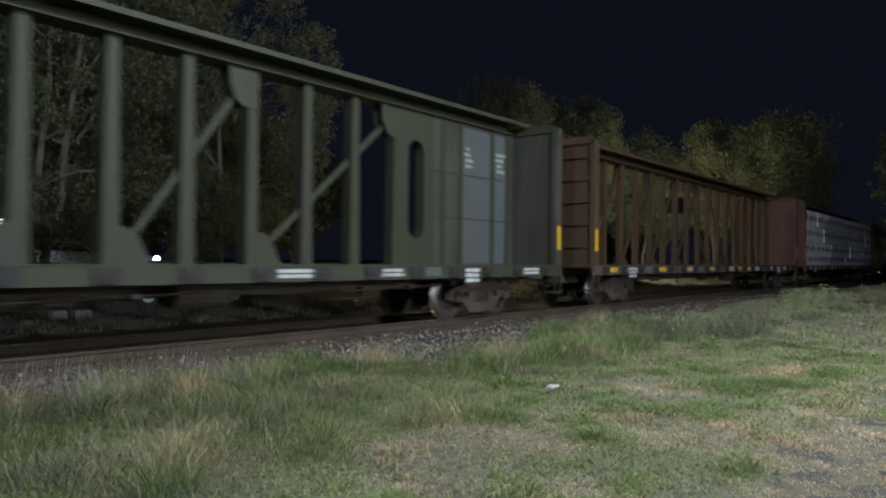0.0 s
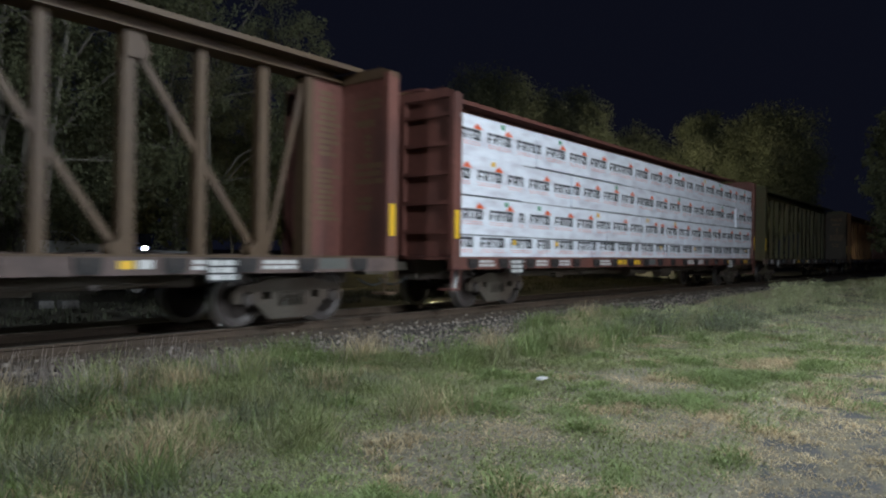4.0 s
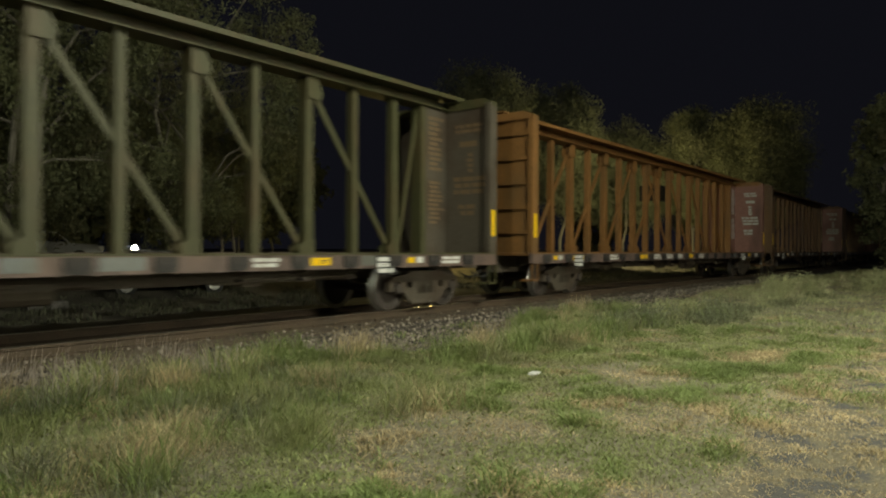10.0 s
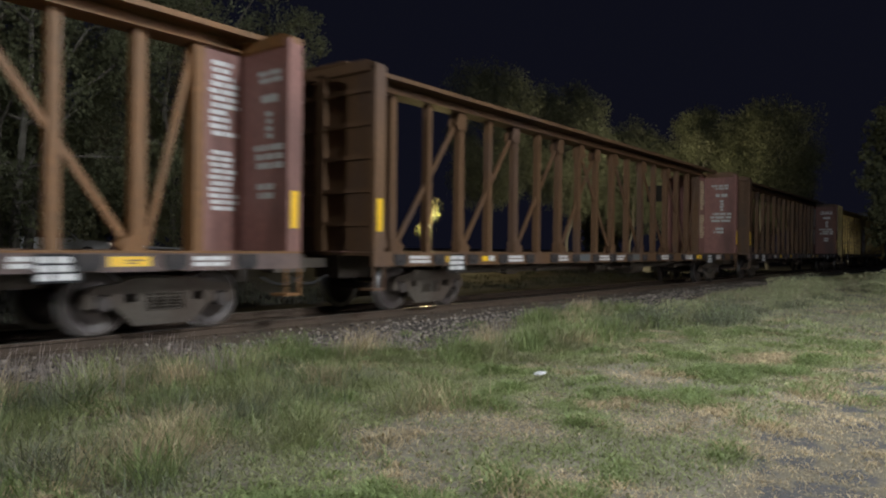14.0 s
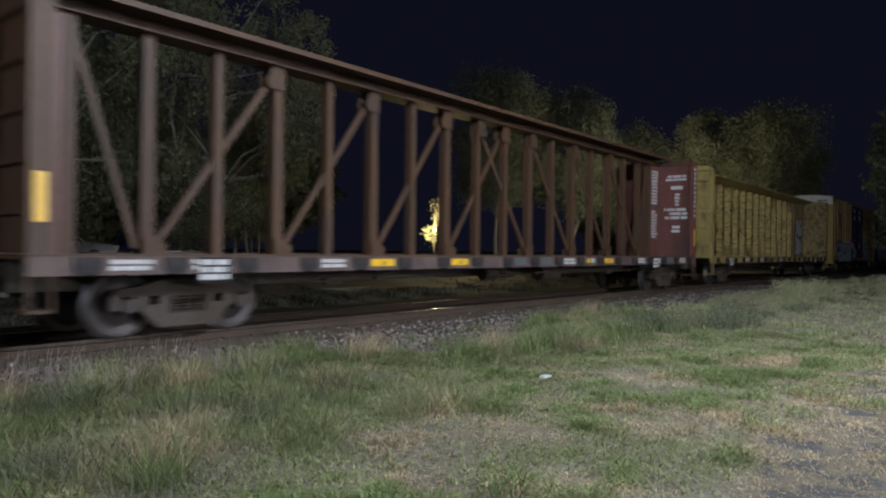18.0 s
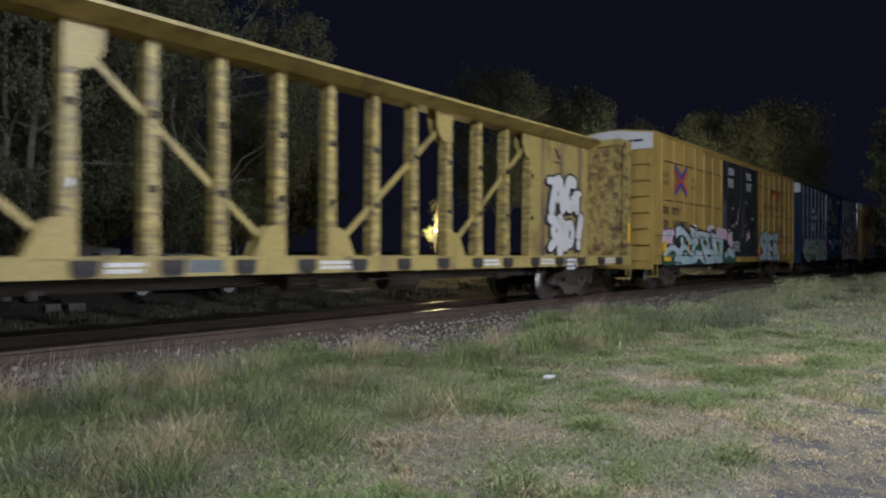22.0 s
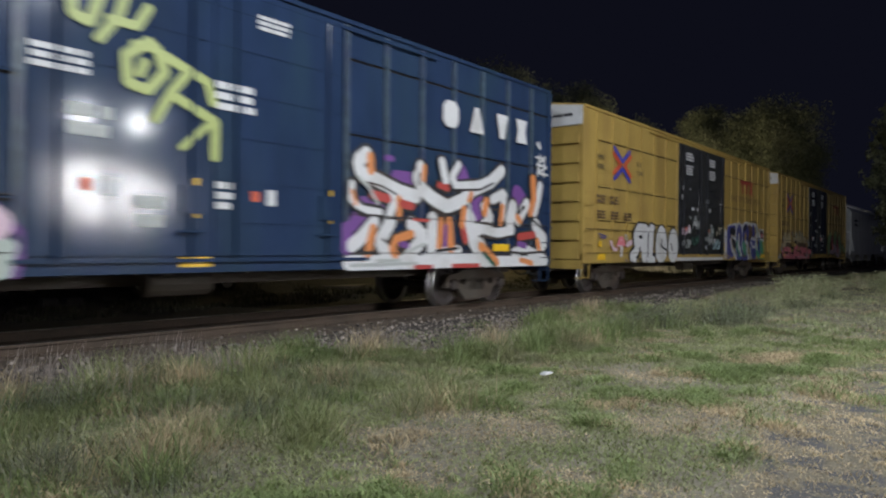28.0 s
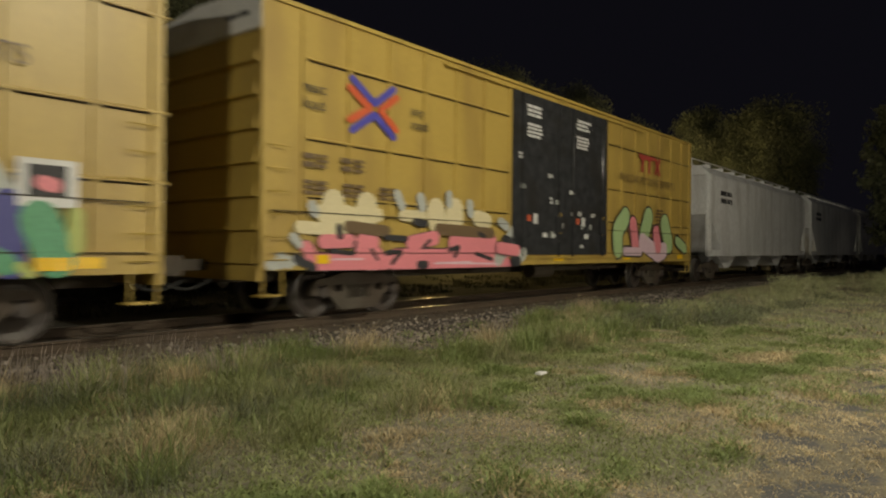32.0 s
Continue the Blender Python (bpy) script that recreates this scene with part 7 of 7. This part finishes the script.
        (1, 0.35, [(14.69, 0.84), (14.7, 2.0), (15.03, 2.2), (15.32, 2.03), (15.25, 1.56)]),
        (1, 0.32, [(14.8, 0.89), (15.25, 0.88)]),
        (4, 0.21, [(14.74, 2.09), (15.07, 2.2)]),
        (3, 0.45, [(14.73, 1.37), (14.95, 1.13)]),
        (2, 0.16, [(14.97, 1.57), (15.35, 1.47), (15.19, 1.16), (15.49, 0.7)]),
        (5, 0.09, [(14.58, 0.94), (15.02, 0.93)])], 1.0)
    spray(b2, "navy blue graffiti letter with white and green accents", y - 0.004, ["navy", "navy", "white", "green", "ink", "tan", "spraygrey"], [
        (1, 0.68, [(15.89, 1.43), (16.32, 1.09)]),
        (1, 0.36, [(16.23, 1.61), (16.77, 1.15)]),
        (5, 0.38, [(15.57, 2.15), (15.94, 1.83)]),
        (1, 0.34, [(16.17, 2.18), (16.24, 1.84)]),
        (6, 0.36, [(16.69, 2.21), (17.1, 1.63)]),
        (1, 0.34, [(17.1, 1.63), (17.14, 0.84)]),
        (2, 0.15, [(15.91, 1.72), (16.59, 1.68), (16.68, 1.92)]),
        (2, 0.14, [(15.81, 1.55), (16.14, 1.31), (16.42, 1.35)]),
        (6, 0.27, [(15.73, 1.21), (15.8, 0.7)]),
        (6, 0.34, [(16.59, 1.44), (16.77, 1.27)]),
        (3, 0.27, [(16.76, 1.09), (17.09, 0.93)])], 1.0)
    plate(b2, "painted_square", 17.2, 17.88, 1.6, 2.17, y - 0.006, "white", "white painted square")
    plate(b2, "painted_patch", 17.31, 17.75, 1.73, 2.1, y - 0.012, "ink", "black square with a pink dab")
    spray(b2, "green and pink sprayed dabs", y - 0.02, ["green", "green", "pink", "lime"], [
        (1, 0.46, [(17.44, 1.45), (17.63, 0.89)]),
        (3, 0.19, [(17.85, 1.52), (17.86, 1.14)]),
        (2, 0.18, [(17.47, 1.89), (17.6, 1.86)]),
        (3, 0.12, [(17.24, 0.9), (17.33, 0.81)])], 1.0)
    plate(b2, "sticker", 17.38, 17.8, 0.84, 1.0, y - 0.03, "reflector", "yellow sticker")
    plate(b2, "reflector", 12.05, 12.12, 1.13, 1.49, y, "reflector", "tall yellow reflective strip")
    spray(b3, "cream sprayed scallops", y, ["cream", "cream", "spraygrey", "tan"], [
        (1, 0.52, [(1.47, 1.89), (1.46, 1.71)]),
        (1, 0.34, [(1.26, 1.73), (1.81, 1.72)]),
        (1, 0.53, [(2.27, 1.89), (2.29, 1.74)]),
        (1, 0.26, [(2.0, 1.75), (2.56, 1.75)]),
        (1, 0.22, [(3.22, 1.77), (3.83, 1.78)]),
        (1, 0.56, [(4.22, 1.89), (4.25, 1.74)]),
        (1, 0.6, [(4.84, 1.91), (4.83, 1.74)]),
        (1, 0.34, [(5.62, 1.82), (6.01, 1.76)]),
        (1, 0.21, [(0.74, 1.48), (1.67, 1.45)]),
        (3, 0.21, [(1.81, 1.52), (2.8, 1.46)]),
        (3, 0.24, [(4.29, 1.54), (6.18, 1.5)]),
        (2, 0.25, [(3.75, 2.12), (3.79, 1.98)]),
        (2, 0.2, [(4.64, 2.25), (4.65, 2.07)]),
        (2, 0.23, [(5.36, 2.1), (5.39, 1.92)]),
        (2, 0.2, [(3.07, 2.16), (3.2, 1.95)]),
        (2, 0.19, [(1.0, 1.84), (1.06, 1.73)]),
        (2, 0.22, [(6.54, 1.76), (6.78, 1.67)])], 1.0)
    spray(b3, "grey sprayed dabs", y - 0.002, ["spraygrey", "spraygrey"], [
        (1, 0.18, [(0.16, 0.87), (0.61, 0.93)]),
        (1, 0.16, [(0.37, 1.0), (0.55, 0.88)]),
        (1, 0.34, [(6.46, 0.86), (7.09, 1.55)]),
        (1, 0.3, [(7.16, 0.66), (7.42, 1.05)]),
        (1, 0.15, [(0.61, 1.32), (0.74, 1.2)])], 1.0)
    spray(b3, "pink graffiti letter with dark outline", y - 0.004, ["ink", "pink", "ink", "palepink"], [
        (1, 0.3, [(0.99, 0.92), (2.79, 0.85)]),
        (1, 0.24, [(1.25, 1.25), (1.88, 1.27)]),
        (1, 0.24, [(0.89, 1.15), (1.05, 0.96)]),
        (2, 0.14, [(0.67, 0.97), (1.05, 0.82)]),
        (2, 0.07, [(1.46, 1.08), (1.94, 1.04), (2.0, 1.25)]),
        (2, 0.15, [(1.6, 1.49), (1.63, 1.36)]),
        (3, 0.03, [(1.45, 0.95), (2.17, 0.95)])], 1.06)
    spray(b3, "pink graffiti letter with dark outline", y - 0.004, ["ink", "pink", "ink", "palepink"], [
        (1, 0.4, [(2.17, 1.2), (2.55, 0.94)]),
        (1, 0.23, [(2.17, 1.27), (2.48, 1.25)]),
        (2, 0.07, [(2.4, 1.12), (2.55, 0.94)]),
        (2, 0.09, [(2.76, 1.35), (3.34, 1.33)]),
        (2, 0.09, [(2.79, 1.05), (3.21, 1.09), (2.94, 0.87)])], 1.06)
    spray(b3, "pink graffiti letter with dark outline", y - 0.004, ["ink", "pink", "ink", "palepink"], [
        (1, 0.39, [(3.04, 0.87), (4.77, 0.89)]),
        (1, 0.29, [(3.47, 1.25), (4.19, 1.36)]),
        (1, 0.27, [(2.95, 0.71), (3.82, 0.72)]),
        (2, 0.16, [(3.71, 0.68), (3.92, 0.73)]),
        (2, 0.08, [(3.82, 1.16), (4.03, 1.31)]),
        (2, 0.12, [(3.58, 1.66), (3.9, 1.63)]),
        (3, 0.04, [(4.19, 0.85), (5.39, 0.87)])], 1.06)
    spray(b3, "pink graffiti letter with dark outline", y - 0.004, ["ink", "pink", "ink", "palepink"], [
        (1, 0.43, [(4.67, 0.9), (7.01, 0.92)]),
        (1, 0.29, [(4.78, 1.28), (6.24, 1.31)]),
        (1, 0.27, [(6.41, 1.18), (7.14, 1.12)]),
        (2, 0.1, [(4.66, 1.12), (5.0, 1.19), (4.85, 1.0)]),
        (2, 0.09, [(5.59, 1.05), (6.19, 0.92)]),
        (2, 0.1, [(5.71, 1.48), (5.91, 1.42)]),
        (2, 0.2, [(6.71, 1.37), (6.92, 1.35)]),
        (2, 0.24, [(7.01, 0.62), (7.2, 0.85)]),
        (3, 0.04, [(4.28, 0.86), (6.4, 0.82)])], 1.06)
    spray(b3, "green and pink graffiti letter", y - 0.004, ["ink", "mint", "pink", "palepink"], [
        (1, 0.62, [(12.77, 1.21), (12.7, 1.71), (13.26, 2.14)]),
        (2, 0.52, [(13.83, 1.94), (14.03, 1.33)]),
        (3, 0.26, [(13.24, 1.12), (14.43, 1.11)])], 1.25)
    spray(b3, "green and pink graffiti letter", y - 0.004, ["ink", "mint", "pink", "palepink"], [
        (1, 0.68, [(15.04, 2.2), (14.67, 1.61)]),
        (3, 0.56, [(14.55, 1.43), (15.73, 1.06)]),
        (2, 0.54, [(15.68, 1.71), (15.86, 1.29)])], 1.25)
    spray(b3, "green and pink graffiti letter", y - 0.004, ["ink", "mint", "pink", "palepink"], [
        (1, 0.72, [(16.44, 2.01), (16.79, 1.39)]),
        (3, 0.58, [(16.37, 1.15), (15.85, 0.83)]),
        (1, 0.35, [(17.59, 1.49), (18.35, 1.23)])], 1.25)
    plate(b3, "sticker", 1.1, 1.37, 0.88, 1.03, y - 0.012, "reflector", "yellow sticker")
    spray(b1, "black sprayed outline strokes", y - 0.011, ["ink", "ink", "darkgreen", "white"], [
        (1, 0.07, [(4.04, 1.98), (4.55, 1.99), (5.32, 1.94)]),
        (1, 0.08, [(5.61, 1.98), (6.24, 1.9), (7.03, 1.8)]),
        (1, 0.05, [(2.6, 1.19), (2.86, 1.25), (3.34, 1.01)]),
        (1, 0.04, [(1.12, 1.34), (1.7, 1.46), (2.19, 1.32)]),
        (1, 0.07, [(5.24, 1.72), (5.4, 1.31)]),
        (1, 0.08, [(4.42, 1.45), (4.58, 1.2), (4.9, 0.81)]),
        (1, 0.09, [(6.16, 1.62), (6.53, 1.12)]),
        (1, 0.07, [(2.68, 2.0), (3.07, 1.88), (3.46, 1.65)]),
        (1, 0.08, [(3.34, 2.12), (3.68, 2.07), (3.86, 1.96)]),
        (2, 0.2, [(4.75, 1.58), (4.99, 1.51)]),
        (2, 0.21, [(4.16, 1.35), (4.29, 1.3)]),
        (1, 0.05, [(1.87, 0.83), (2.5, 0.79)]),
        (1, 0.06, [(1.89, 1.96), (1.85, 1.73)]),
        (1, 0.05, [(3.59, 1.22), (3.86, 1.1)]),
        (3, 0.08, [(3.51, 2.2), (3.92, 2.11)]),
        (1, 0.06, [(5.17, 1.08), (5.46, 1.06)]),
        (1, 0.1, [(7.01, 1.32), (7.19, 1.5)]),
        (1, 0.05, [(4.1, 0.96), (4.42, 0.75)])], 1.0)
    spray(b1, "black sprayed outline strokes", y - 0.011, ["ink", "ink", "redspray"], [
        (1, 0.06, [(12.98, 2.05), (13.01, 1.7), (12.82, 1.69)]),
        (1, 0.05, [(12.31, 1.44), (12.6, 1.34), (12.89, 1.32)]),
        (2, 0.11, [(12.38, 1.27), (12.82, 1.19)]),
        (1, 0.07, [(13.65, 1.97), (13.68, 0.78)]),
        (1, 0.05, [(14.02, 1.67), (14.46, 1.67)]),
        (2, 0.09, [(13.98, 1.25), (14.28, 1.17)]),
        (1, 0.08, [(14.64, 1.91), (14.65, 0.81)]),
        (1, 0.08, [(15.02, 1.92), (15.06, 1.7)]),
        (1, 0.06, [(12.31, 0.81), (15.7, 0.79)])], 1.0)
    spray(blue, "dark shading strokes", y - 0.013, ["winch", "winch", "redspray", "spraygrey"], [
        (1, 0.04, [(12.59, 2.31), (12.94, 2.27), (13.32, 2.15)]),
        (1, 0.04, [(12.25, 1.83), (12.58, 1.73), (12.94, 1.73)]),
        (1, 0.06, [(12.36, 1.05), (12.83, 1.07)]),
        (1, 0.06, [(14.33, 1.93), (14.72, 1.82), (15.17, 1.88)]),
        (3, 0.07, [(13.65, 1.08), (14.13, 1.23)]),
        (1, 0.06, [(15.96, 1.42), (16.61, 1.38)]),
        (1, 0.06, [(16.96, 1.09), (17.7, 1.05), (18.62, 1.09)]),
        (1, 0.04, [(13.1, 1.69), (13.83, 1.72)]),
        (1, 0.06, [(14.51, 1.1), (15.2, 1.16)]),
        (3, 0.06, [(12.19, 0.84), (13.94, 0.86)]),
        (2, 0.07, [(13.83, 1.7), (14.26, 1.7)]),
        (3, 0.07, [(12.35, 2.39), (12.59, 2.24), (12.84, 1.95)]),
        (1, 0.05, [(13.96, 2.59), (13.97, 2.37)]),
        (1, 0.05, [(15.07, 2.35), (15.97, 2.42), (16.46, 2.6)]),
        (3, 0.09, [(15.58, 2.09), (15.65, 1.77)]),
        (1, 0.04, [(12.96, 1.32), (13.12, 1.23)]),
        (1, 0.08, [(17.72, 2.14), (17.48, 1.98)]),
        (1, 0.06, [(18.11, 1.85), (18.63, 1.61)]),
        (3, 0.06, [(12.83, 0.92), (13.42, 0.92)]),
        (2, 0.05, [(14.53, 2.39), (14.86, 2.44)]),
        (1, 0.05, [(16.37, 2.02), (16.71, 2.01)]),
        (1, 0.04, [(15.8, 1.72), (16.45, 1.68)])], 1.0)
    plate(b2, "sill_patch", 6.9, 11.95, 0.79, 0.91, -1.513, "white", "white paint smeared along the sill")


S_A, S_B, S_C, S_D, S_E, S_F, S_G, S_H = -128.4, -104.05, -79.6, -55.1, -30.6, -6.1, 18.4, 42.75
centerbeam(S_A, "centerbeam_flatcar", "empty grey-green centre-beam flatcar with plated ends", "greygreen", "webgrey", "window", 1)
centerbeam(S_B, "centerbeam_flatcar", "empty tan-brown centre-beam flatcar with truss posts", "tanbrown", "maroon", "truss", 2, mid=11.51, L=22.75)
centerbeam(S_C, "centerbeam_flatcar", "brown centre-beam flatcar loaded with white-wrapped lumber", "maroon", "maroon", "truss", 3, mid=11.45, L=22.75, load=True)
centerbeam(S_D, "centerbeam_flatcar", "empty olive green centre-beam flatcar with truss posts", "olive", "steel", "truss", 4, mid=11.75, L=22.9)
centerbeam(S_E, "centerbeam_flatcar", "empty orange-brown centre-beam flatcar with truss posts", "orange", "fadedmaroon", "truss", 5, mid=11.58, L=22.8)
centerbeam(S_F, "centerbeam_flatcar", "empty brown centre-beam flatcar with truss posts", "brown", "fadedmaroon", "truss", 6, mid=11.27, L=22.65)
centerbeam(S_G, "centerbeam_flatcar", "empty rusty brown centre-beam flatcar with lettered bulkhead", "darkbrown", "maroon", "truss", 7, mid=11.45, L=22.5)
h_car = centerbeam(S_H, "centerbeam_flatcar", "empty weathered yellow centre-beam flatcar with graffiti", "yellow", "yellowrust", "panel", 8)
b1 = boxcar(67.0, "yellow double-door boxcar with pale blue graffiti", "boxyellow", "black", 11)
blue_car = boxcar(87.6, "glossy dark blue boxcar with white and orange graffiti", "blue", "blue", 12, blue=True)
b2 = boxcar(108.3, "yellow double-door boxcar with white graffiti", "boxyellow", "black", 13)
b3 = boxcar(128.9, "yellow double-door boxcar with pink graffiti", "boxyellow", "black", 14)
hopper(149.7, 1)
hopper(168.6, 2)
hopper(187.5, 3)
decorate(h_car, b1, blue_car, b2, b3)

# ---- what moves ----
SPEED = [(0, 7.57), (4, 7.57), (8, 7.57), (12, 7.58), (16, 7.60), (20, 7.55), (24, 7.655), (28, 7.716), (32, 7.723)]


def advance(t):
    """Metres the train has gone since 16 s."""
    ts = np.arange(0, 32.0001, 0.02)
    v = np.interp(ts, [a for a, _ in SPEED], [b for _, b in SPEED])
    d = np.concatenate([[0], np.cumsum((v[1:] + v[:-1]) / 2 * 0.02)])
    return float(np.interp(t, ts, d) - np.interp(16.0, ts, d))


def motions():
    steps = [i * 0.5 for i in range(65)]
    for car, s0 in CARS:
        walk(car, [(t, pose(s0 - advance(t), 0, 0)) for t in steps])
    fine = [i / 15 for i in range(481)]
    turned = [math.degrees(advance(t) / 0.457) for t in fine]
    for w, x in WHEELS:
        walk(w, [(t, pose(x, 0, 0.357, 0, -a, 0)) for t, a in zip(fine, turned)])


motions()
